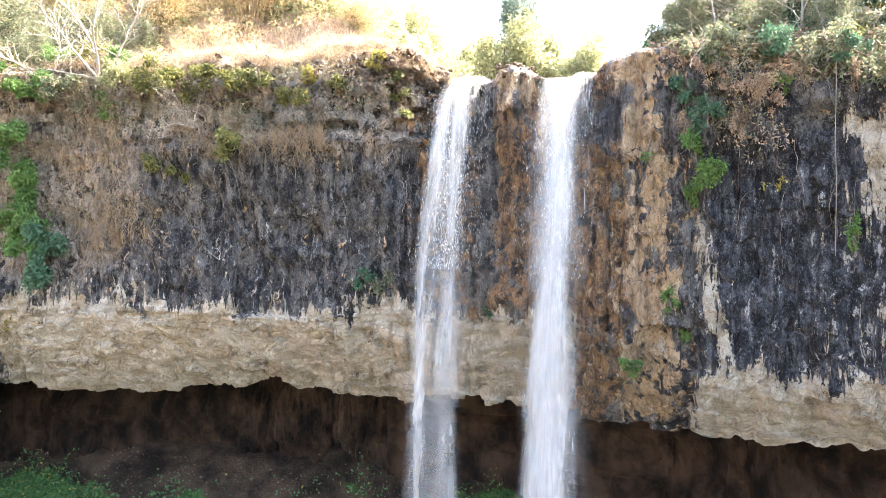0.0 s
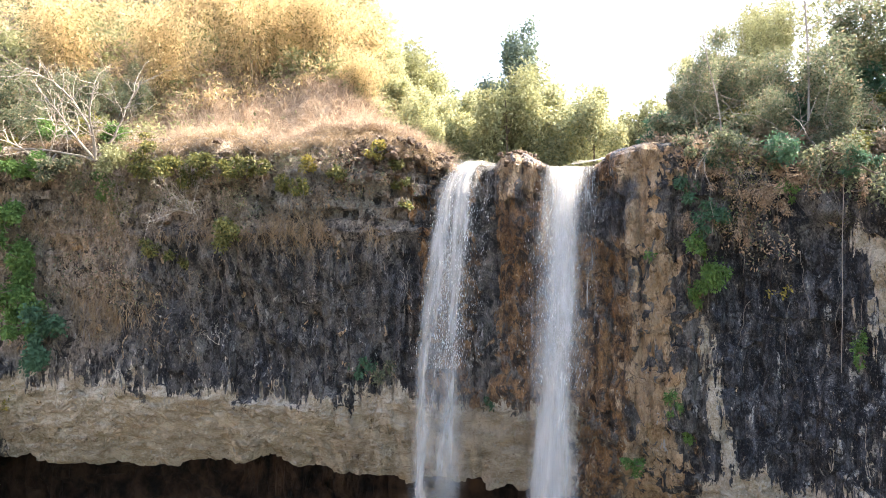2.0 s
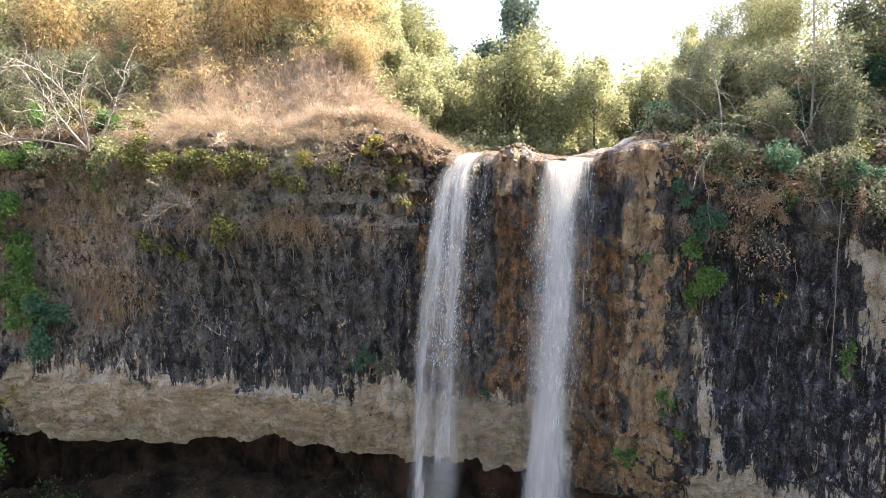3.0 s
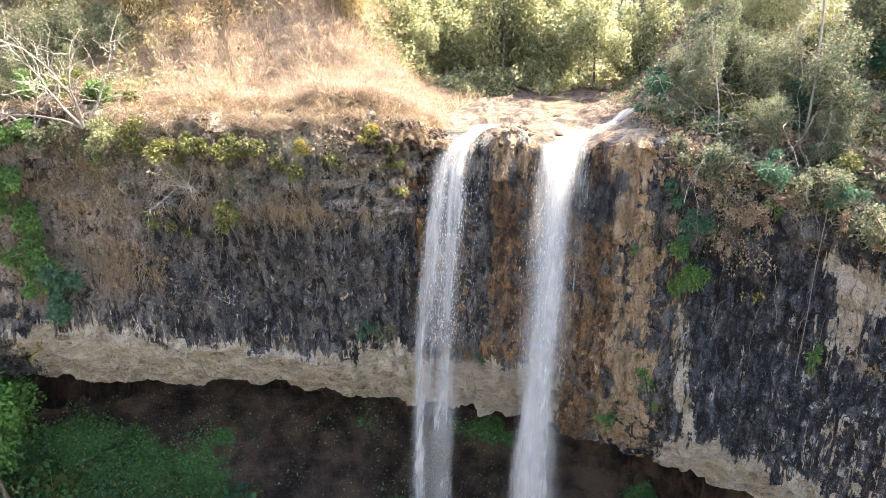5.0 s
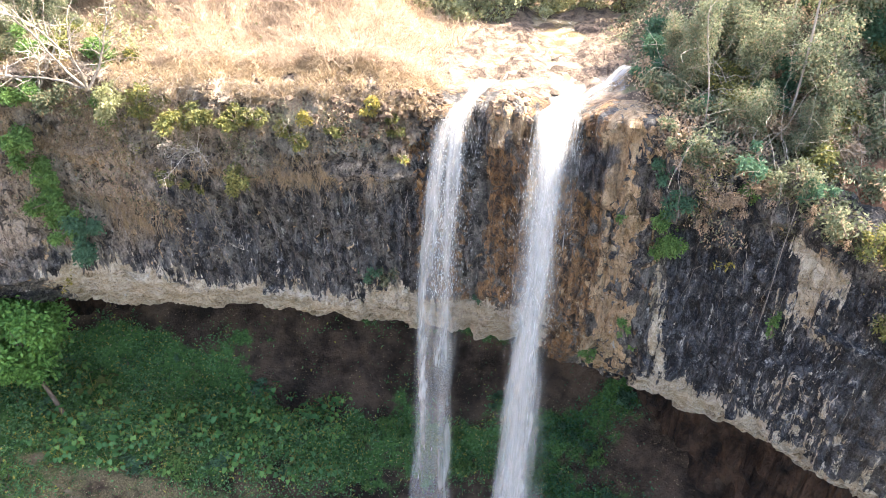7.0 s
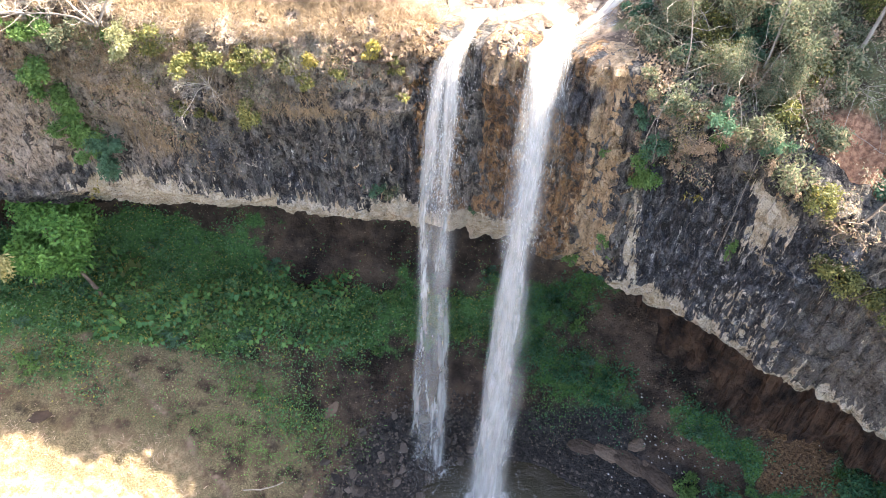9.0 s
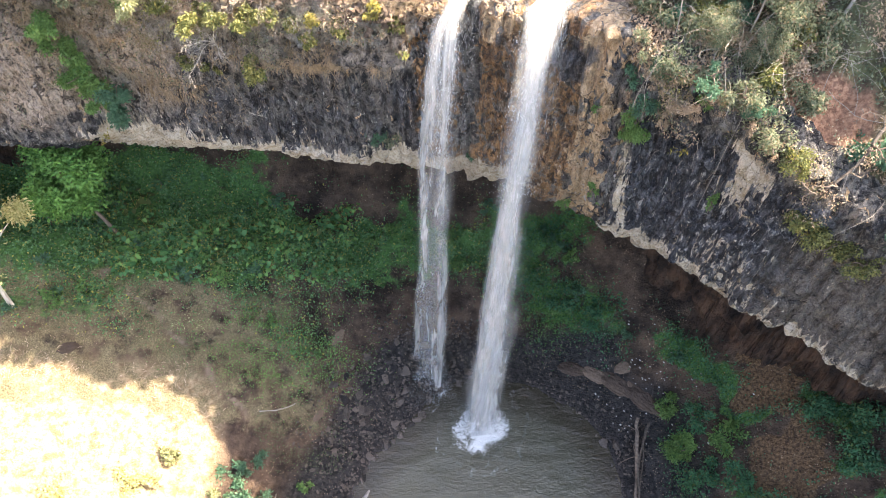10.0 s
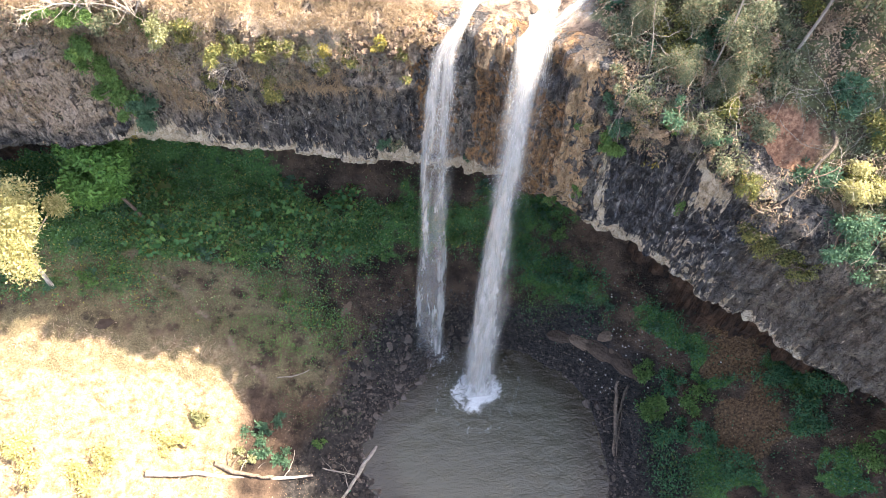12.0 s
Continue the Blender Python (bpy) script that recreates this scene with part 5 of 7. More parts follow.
        if k < 5:
            protos[k].matrix_basis = m
        else:
            copy_thing(protos[k % 5], m).scale = (size, size, size)
    for k in range(300):                                 # bare tangle of vines and sticks
        x, y = rng.uniform(8.5, 20), 0
        y = 22.5 - 0.72 * (x - 8.6) + rng.uniform(-0.8, 3.5)
        if 12.2 < x < 16.2 and 16.6 < y < 20.6:
            continue
        z = land_at(x, y)
        way = (rng.normal(), rng.normal() - 0.5, rng.uniform(0.0, 1.6))
        lines.append((wander((x, y, z), way, rng.uniform(1.2, 4.4), rng, 9, 0.26, 0.10), rng.uniform(0.006, 0.018) * np.linspace(1, 0.4, 9)))
    tagged(new("dead_tangle", tubes_mesh("dead_tangle", lines, BARK_GREY, 4)), "tangle of grey leafless vines and sticks on the bank", "vines", kind="stuff")


def stream_thicket():
    """Leafy growth that closes the gaps under the trees beyond the stream."""
    rng = np.random.default_rng(366)
    pts = []
    for _ in range(130):
        x, y = rng.uniform(-3, 15), rng.uniform(36.0, 41)
        x = x + 0.4 * (y - 36)
        if y < 38.5 and stream_bed(x, y) > 0.6 and rng.uniform() < 0.5:
            continue
        r = rng.uniform(0.5, 1.2)
        q, _, _ = blob_points(210, (r, r, r * 0.9), rng, 6)
        pts.append(q + [x, y, land_at(x, y) + 0.5 * r])
    tagged(new("thicket", leaf_mesh("thicket", np.vstack(pts), 0.19, 0.10, rng, LEAF_GROVE)), "olive thicket along the far bank of the stream", "thicket", kind="stuff")


dry_grass()
grove()
stream_thicket()
far_woods()
bank_cover()

bare = make_bare("bare_tree", 4.0, 0.8, 5, BARK_GREY, 371, "pale leafless tree leaning over the cliff edge", 0.06)
settle(bare, -13.4, 26.2, 27.6)
bare = make_bare("bare_tree", 3.2, 0.9, 4, BARK_PALE, 372, "pale leafless tree leaning over the cliff edge", 0.045)
settle(bare, -15.6, 26.8, 27.4)
for x, y, h, r, lx, seed in ((11.45, 21.6, 7.5, 0.055, 0.1, 381), (8.9, 21.9, 3.9, 0.032, -0.4, 382), (15.0, 22.2, 8.0, 0.09, 0.6, 383)):
    rng = np.random.default_rng(seed)
    z0 = land_at(x, y) - 0.3
    line = np.array([(x + lx * q + 0.1 * math.sin(q * 5), y + 0.3 * q, z0 + h * q) for q in np.linspace(0, 1, 10)])
    pole = tagged(new("slender_trunk"), "slender pale tree trunk rising from the bank", "tree", "slender trunks")
    child("trunk", tubes_mesh("trunk", [(line, 0.8 * r * np.linspace(1, 0.55, 10))], BARK_GREY, 7), pole)
    for k in (5, 7, 8, 9):
        child("limb", tubes_mesh("limb", [(wander(line[k], (rng.normal(), rng.normal(), 0.7), 1.8, rng, 7, 0.2), r * 0.3 * np.linspace(1, 0.2, 7))], BARK_GREY, 4), pole)


# ---- the stream bed above the falls ----
def make_stream():
    rng = np.random.default_rng(391)
    ys = np.linspace(25.4, 44, 90)[:, None]
    a = np.linspace(-1, 1, 40)[None]
    mid = 3.2 + 0.16 * (ys - 24) + 1.2 * step(30, 40, ys)
    half = 2.6 + 1.0 * step(25, 30, ys)
    x = mid + a * half
    z = 27.27 + 0.014 * (ys - 24) + 0.0 * a + (fbm(x * 1.5, ys * 1.5 + 0 * a, 3, 3, 392) - 0.5) * 0.12 - 0.5 * step(26.6, 25.4, ys)
    me = mesh_from("stream", np.stack([x, ys + 0 * a, z], 2).reshape(-1, 3), grid_faces(90, 40)[:, ::-1], STREAM)
    tagged(new("stream", me), "shallow golden stream glittering over flat rock", "water", kind="structure")


make_stream()


def feeder():
    """White water that slides in behind the right shoulder and joins the main fall."""
    line = spline([(7.7, 26.4), (6.9, 25.8), (6.1, 25.2), (5.4, 24.75), (4.8, 24.4)], 14)
    t = unit(np.gradient(line, axis=0))
    side = np.stack([-t[:, 1], t[:, 0]], 1)
    a = np.linspace(-1, 1, 9)
    half = np.linspace(1.0, 0.62, len(line))
    xy = line[:, None] + side[:, None] * (a[None, :, None] * half[:, None, None])
    ground = np.array([land_at(x, y) for x, y in line])
    ground = np.minimum.accumulate(np.convolve(np.pad(ground, 4, "edge"), np.ones(9) / 9, "valid"))
    z = ground[:, None] + 0.24 - 0.10 * a[None] ** 2 + 0.10 * (fbm(xy[..., 0] * 2, xy[..., 1] * 2, 3, 3, 395) - 0.5)
    edge = step(1.0, 0.5, np.abs(a))[None] * np.ones_like(z)
    uv = np.stack([(a[None] * half[:, None]) / 2 + 0 * z, np.linspace(0, 1.6, len(line))[:, None] + 0 * z], 2)
    me = mesh_from("feeder", np.concatenate([xy, z[..., None]], 2).reshape(-1, 3), grid_faces(len(line), 9), FALL_THIN, {"edge": edge, "core": edge * 1.1}, uv.reshape(-1, 2))
    child("feeder", me, FALL_R, "white rush of water sliding in over flat rock")


feeder()


def tall_weeds():
    """Thin dry stalks along the hill's edge."""
    rng = np.random.default_rng(396)
    root = upper_points(9000, lambda x, y, o: step(1.0, -0.4, x) * step(-22, -16, x) * (0.25 + 0.75 * step(3.0, 0.2, o)) * step(0.40, 0.58, fbm(x * 0.7, y * 0.7, 3, 3, 397)), 398, 26)
    v, f = blade_arrays(root, 1.0, rng, 0.45, 0.005, 0.7)
    tagged(new("dry_stalks", mesh_from("dry_stalks", v, f, STRAW, smooth=False)), "thin dry stalks standing along the cliff edge", "grass", kind="stuff")


tall_weeds()


STONE = stone_material("wet_basalt", (0.014, 0.012, 0.011), (0.120, 0.096, 0.079), 0.8)
STONE_WARM = stone_material("brown_boulder", (0.050, 0.036, 0.027), (0.20, 0.150, 0.110), 0.85)
STONE_SOIL = stone_material("earthy_block", (0.055, 0.038, 0.028), (0.17, 0.12, 0.085), 0.9)


def rock_mesh(seed, flat=0.6):
    """An angular block of broken basalt."""
    rng = np.random.default_rng(seed)
    bm = bmesh.new()
    for p in unit(rng.normal(size=(15, 3))) * rng.uniform(0.75, 1.0, (15, 1)) * [1.0, 0.75, flat]:
        bm.verts.new(p)
    bmesh.ops.convex_hull(bm, input=bm.verts)
    bmesh.ops.delete(bm, geom=[v for v in bm.verts if not v.link_faces], context="VERTS")
    me = bpy.data.meshes.new("rock")
    bm.to_mesh(me)
    bm.free()
    return me


def boulder_mesh(seed):
    """A broad rounded boulder with a rough, broken skin."""
    bm = bmesh.new()
    bmesh.ops.create_icosphere(bm, subdivisions=4, radius=1.0)
    for v in bm.verts:
        p = np.array(v.co)
        r = 0.72 + 0.5 * float(fbm(p[0] * 1.3 + seed, p[1] * 1.3, p[2] * 1.3, 4, 77)) + 0.22 * float(hash3(*(np.floor(p * 3.1)), 5))
        v.co = (p[0] * r * 1.3, p[1] * r * 0.62, p[2] * r * 0.34)
    me = bpy.data.meshes.new("boulder")
    bm.to_mesh(me)
    bm.free()
    me.materials.append(STONE_SOIL)
    return me


# ---- plants on the cliff ----
def cliff_bush(name, x, z, radii, leaves, leaf, seed, label, leaf_len=0.13, leaf_wid=0.07, hang=0.5, category="bush", group="", proud=0.22):
    p, way = face_at(np.array([float(x)]), np.array([float(z)]), proud)
    bush = make_bush(name, radii, leaves, leaf, seed, label, leaf_len, leaf_wid, 5, BARK, 7, hang, category, group)
    return settle(bush, *p[0], seed * 1.3)


for k, (x, z, r, n) in enumerate([(-7.4, 24.75, 0.85, 1500), (-10.8, 24.3, 0.48, 600), (-10.1, 24.05, 0.30, 260), (-9.6, 23.75, 0.26, 240)]):
    cliff_bush("moss_cushion", x, z, (r, r * 0.7, r * 0.75), n, LEAF_MOSS, 400 + k, "mustard-yellow moss-like cushion hanging on the dark rock", 0.12, 0.08, 0.75, "plant", "moss cushions")
for k, (x, z, r, n, mat) in enumerate([(-4.7, 27.15, 0.42, 420, LEAF_YELLOW), (-2.2, 27.6, 0.40, 380, LEAF_YELLOW), (-1.7, 27.1, 0.35, 240, LEAF_MOSS), (-10.6, 27.4, 0.75, 800, LEAF_RIM), (-9.5, 26.9, 0.8, 900, LEAF_RIM),
                                  (-8.4, 27.2, 0.6, 650, LEAF_MOSS), (-7.2, 27.0, 0.65, 700, LEAF_RIM), (-6.5, 27.1, 0.5, 500, LEAF_MOSS), (-5.6, 26.6, 0.45, 380, LEAF_RIM), (-3.6, 26.95, 0.4, 320, LEAF_MOSS), (-4.9, 26.3, 0.4, 300, LEAF_RIM),
                                  (-12.0, 27.6, 0.8, 800, LEAF_OLIVE), (-13.2, 26.6, 0.7, 700, LEAF_GREEN), (-14.6, 27.0, 0.9, 900, LEAF_DARK), (-16.0, 27.2, 0.9, 900, LEAF_GREEN), (-17.3, 27.4, 0.9, 900, LEAF_GREEN), (-1.3, 25.7, 0.28, 60, LEAF_RIM), (-1.5, 26.5, 0.3, 150, LEAF_MOSS)]):
    words = {LEAF_RIM.name: "dusty olive shrub rooted in the rock edge", LEAF_YELLOW.name: "bright yellow leafy shrub at the rock edge", LEAF_MOSS.name: "yellow-green shrub rooted in the rock edge", LEAF_OLIVE.name: "olive-green shrub hanging over the rock edge",
             LEAF_GREEN.name: "fresh green shrub on the upper cliff", LEAF_DARK.name: "dark green shrub on the upper cliff"}
    cliff_bush("shrub", x, z, (r * 1.2, r * 0.85, r * 0.8), int(n * 2.2), mat, 420 + k, words[mat.name], 0.125, 0.07, 0.45, "bush", "shrubs at the rock edge")
for k, (x, z, r, h, n, mat) in enumerate([(-17.0, 26.0, 0.9, 0.8, 1300, LEAF_GREEN), (-17.0, 24.7, 1.2, 1.1, 2200, LEAF_GREEN), (-16.8, 23.3, 1.3, 1.1, 2400, LEAF_GREEN), (-16.5, 22.0, 1.3, 1.0, 2000, LEAF_GREEN), (-16.3, 20.7, 1.1, 0.9, 1300, LEAF_BLUE), (-15.6, 22.4, 1.0, 0.9, 1300, LEAF_BLUE)]):
    cliff_bush("climbing_vine", x + 0.2, z - 0.7, (r * 0.85, 0.75, h), int(n * 1.5), mat, 450 + k, "green climbing vine hanging down the cliff", 0.16, 0.09, 0.6, "vine", "green vine curtain", 0.6)
for k, (x, z, r, h, n, mat) in enumerate([(7.6, 26.1, 0.7, 0.55, 900, LEAF_BLUE), (8.3, 25.2, 0.6, 0.5, 700, LEAF_BLUE), (7.9, 24.4, 0.65, 0.6, 900, LEAF_GREEN), (8.3, 23.5, 0.75, 0.75, 1300, LEAF_GREEN), (7.8, 22.9, 0.5, 0.45, 500, LEAF_GREEN),
                                     (7.6, 27.3, 0.7, 0.6, 700, LEAF_DARK), (8.8, 27.2, 0.8, 0.6, 900, LEAF_DARK), (9.9, 27.3, 0.9, 0.6, 900, LEAF_BLUE), (11.0, 27.0, 0.9, 0.7, 900, LEAF_DARK), (12.2, 26.3, 0.8, 0.7, 800, LEAF_DARK), (8.4, 26.9, 0.6, 0.5, 600, LEAF_BLUE), (9.4, 27.0, 0.6, 0.5, 600, LEAF_DARK), (10.5, 26.6, 0.6, 0.5, 500, LEAF_DARK), (11.5, 26.6, 0.6, 0.5, 500, LEAF_BLUE), (13.2, 25.8, 0.6, 0.6, 500, LEAF_RIM), (10.0, 26.0, 0.4, 0.4, 250, LEAF_GREEN),
                                     (6.3, 17.1, 0.5, 0.3, 380, LEAF_GREEN), (7.4, 19.3, 0.4, 0.5, 260, LEAF_GREEN), (7.5, 18.3, 0.35, 0.3, 180, LEAF_GREEN), (11.5, 21.4, 0.25, 0.7, 260, LEAF_GREEN), (-3.0, 20.0, 0.6, 0.55, 420, LEAF_BLUE), (-2.1, 19.7, 0.7, 0.5, 420, LEAF_DARK), (1.7, 18.8, 0.3, 0.35, 160, LEAF_BLUE), (6.7, 24.0, 0.2, 0.2, 80, LEAF_GREEN)]):
    cliff_bush("hanging_shrub", x, z, (r, r * 0.6, h), int(n * 1.5), mat, 470 + k, "green shrub clinging to the bare rock face", 0.11, 0.055, 0.6, "bush", "shrubs on the rock face")
for k, (x, z, r, h, n) in enumerate([(9.3, 26.0, 0.85, 0.6, 900), (9.0, 24.9, 0.6, 0.6, 600), (10.2, 26.4, 0.7, 0.5, 500), (8.2, 26.8, 0.6, 0.4, 400), (9.9, 25.4, 0.4, 0.4, 260), (10.8, 26.2, 0.6, 0.5, 420), (11.6, 25.9, 0.5, 0.5, 300), (8.6, 26.4, 0.5, 0.5, 300), (12.4, 25.6, 0.5, 0.6, 300), (7.7, 25.0, 0.4, 0.4, 220)]):
    cliff_bush("withered_shrub", x, z, (r, r * 0.5, h), n * 2, LEAF_DRY, 500 + k, "brown withered shrub hanging on the rock face", 0.075, 0.03, 0.6, "bush", "withered shrubs")
sprig = cliff_bush("leafy_sprig", 9.9, 22.9, (0.5, 0.3, 0.25), 110, LEAF_YELLOW, 510, "yellow-green sprig growing out of the dark rock", 0.12, 0.06, 0.3, "plant")
for k, (x, z, r, h, n, mat, words) in enumerate([
        (14.9, 22.6, 1.3, 0.8, 2200, LEAF_MOSS, "golden-yellow bush hanging down the cliff"), (13.9, 23.3, 0.8, 0.7, 1100, LEAF_MOSS, "golden-yellow bush hanging down the cliff"), (15.9, 22.4, 0.9, 0.6, 1000, LEAF_MOSS, "golden-yellow bush hanging down the cliff"),
        (13.0, 25.9, 0.7, 0.9, 420, LEAF_RIM, "yellowing creeper hanging below the bare clay"), (19.4, 24.6, 1.0, 0.8, 1300, LEAF_GREEN, "green bush on the cliff edge"), (20.4, 23.4, 1.1, 0.9, 1400, LEAF_DARK, "dark green bush on the cliff edge")]):
    cliff_bush("edge_bush", x, z, (r, r * 0.8, h), int(n * 1.5), mat, 520 + k, words, 0.115, 0.065, 0.4, "bush", proud=0.45)

for k, (x, y, z, r, h, n, mat, words) in enumerate([(16.8, 16.8, 26.0, 1.15, 1.0, 2600, LEAF_CREAM, "pale sunlit bush on the cliff edge"), (18.3, 16.2, 25.7, 1.2, 0.9, 2200, LEAF_CREAM, "pale sunlit bush on the cliff edge"), (16.3, 15.2, 24.7, 1.35, 1.2, 4600, LEAF_BLUE, "blue-green bush hanging over the cliff"), (17.1, 14.4, 24.2, 1.0, 0.8, 1800, LEAF_BLUE, "blue-green bush hanging over the cliff")]):
    settle(make_bush("edge_bush", (r, r * 0.85, h), n, mat, 530 + k, words, 0.13, 0.07, 6, BARK, 9, 0.3), x, y, z)
for k, (x, y, r, mat) in enumerate([(-13.2, 27.6, 0.9, LEAF_GREEN), (-14.6, 27.9, 1.0, LEAF_RIM), (-15.9, 28.2, 1.1, LEAF_GREEN), (-17.4, 28.4, 1.1, LEAF_RIM), (-18.9, 28.6, 1.2, LEAF_GREEN), (-12.1, 27.5, 0.6, LEAF_RIM), (-20.6, 28.8, 1.2, LEAF_RIM), (-16.4, 29.8, 1.2, LEAF_RIM), (-13.8, 29.4, 0.9, LEAF_RIM)]):
    words = "leafy dark green shrub under the bare trees" if mat is LEAF_GREEN else "dusty olive shrub under the bare trees"
    settle(make_bush("hill_shrub", (r, r, r * 0.8), 1500, mat, 560 + k, words, 0.14, 0.07, 5, BARK_GREY, 8, 0.0, "bush", "shrubs on the hill"), x, y, land_at(x, y) - 0.1)



def gnarled_tree():
    """A contorted tree that leans out from the clay bank and hangs over the cliff."""
    rng = np.random.default_rng(540)
    tree = tagged(new("gnarled_tree"), "gnarled half-bare tree bent over the cliff edge", "tree")
    tree.location = (16.26, 19.08, 27.2)
    trunk = spline([(0, 0, -0.4), (-0.3, -0.9, -0.1), (-1.0, -1.55, -0.5), (-1.55, -2.2, -1.0), (-2.4, -2.7, -1.6), (-2.95, -2.9, -2.1)], 6)
    child("trunk", tubes_mesh("trunk", [(trunk, np.linspace(0.10, 0.035, len(trunk)))], BARK_DARK, 7), tree)
    lines = []
    for k in range(16):
        at = trunk[rng.integers(8, len(trunk))]
        bough = wander(at, rng.normal(size=3) * [1.0, 0.6, 0.6] + [-0.3, -0.4, -0.1], rng.uniform(0.8, 1.9), rng, 10, 0.45, 0.05)
        if k < 9:
            child("bough", tubes_mesh("bough", [(bough, 0.038 * np.linspace(1, 0.35, 10))], BARK, 5), tree)
        else:
            lines.append((bough, 0.024 * np.linspace(1, 0.35, 10)))
        for i in (3, 5, 6, 7, 8, 9):
            lines.append((wander(bough[i], rng.normal(size=3) + [0, -0.2, -0.2], rng.uniform(0.3, 0.8), rng, 7, 0.45), 0.012 * np.linspace(1, 0.4, 7)))
    tagged(child("twig_spray", tubes_mesh("twig_spray", lines, BARK_DARK, 4), tree), kind="stuff")


gnarled_tree()
twig_shrub = make_bare("bare_shrub", 2.1, 0.75, 9, BARK_PALE, 541, "pale leafless shrub on a rock ledge", 0.018, "bush")
p, way = face_at(np.array([-9.2]), np.array([25.5]), 0.2)
settle(twig_shrub, *p[0])
small_twig = make_bare("bare_shrub", 0.9, 0.9, 5, BARK_PALE, 542, "small leafless shrub on the black rock", 0.013, "bush")
p, way = face_at(np.array([-8.5]), np.array([20.6]), 0.1)
settle(small_twig, *p[0])


def ledge_shrubs():
    """Twiggy, half-bare shrubs on the broken upper storey of the cliff."""
    rng = np.random.default_rng(545)
    protos = []
    for k in range(4):
        shrub = make_bare("twiggy_shrub", 1.1, 0.8, 3, (BARK_GREY, BARK, BARK_GREY, BARK)[k], 546 + k, "twiggy half-bare shrub on a rock ledge", 0.011, "bush")
        shrub["group"] = "twiggy shrubs on the ledges"
        q = rng.normal(size=(170, 3)) * [0.36, 0.36, 0.30] + [0, 0, 0.55]
        child("foliage", leaf_mesh("foliage", q, 0.075, 0.038, rng, (LEAF_RIM, LEAF_DRY, LEAF_RIM, LEAF_DARK)[k], 0.2), shrub)
        protos.append(shrub)
    for k in range(40):
        x = rng.uniform(-14.5, -2.4) if k % 4 else rng.uniform(8.2, 14)
        z = rng.uniform(24.9, 27.4) if x < 0 else rng.uniform(24.5, 26.6)
        p, way = face_at(np.array([x]), np.array([z]), -0.05)
        m = Matrix.Translation(p[0]) @ Matrix.Rotation(rng.uniform(0, 6.28), 4, "Z") @ Matrix.Scale(float(rng.uniform(0.55, 1.2)), 4)
        m = Matrix.Translation(p[0]) @ Matrix.Rotation(-0.6, 4, (way[0][1], -way[0][0], 0)) @ Matrix.Translation(-p[0]) @ m
        if k < 4:
            protos[k].matrix_basis = m
        else:
            copy_thing(protos[k % 4], m).scale = m.to_scale()


ledge_shrubs()


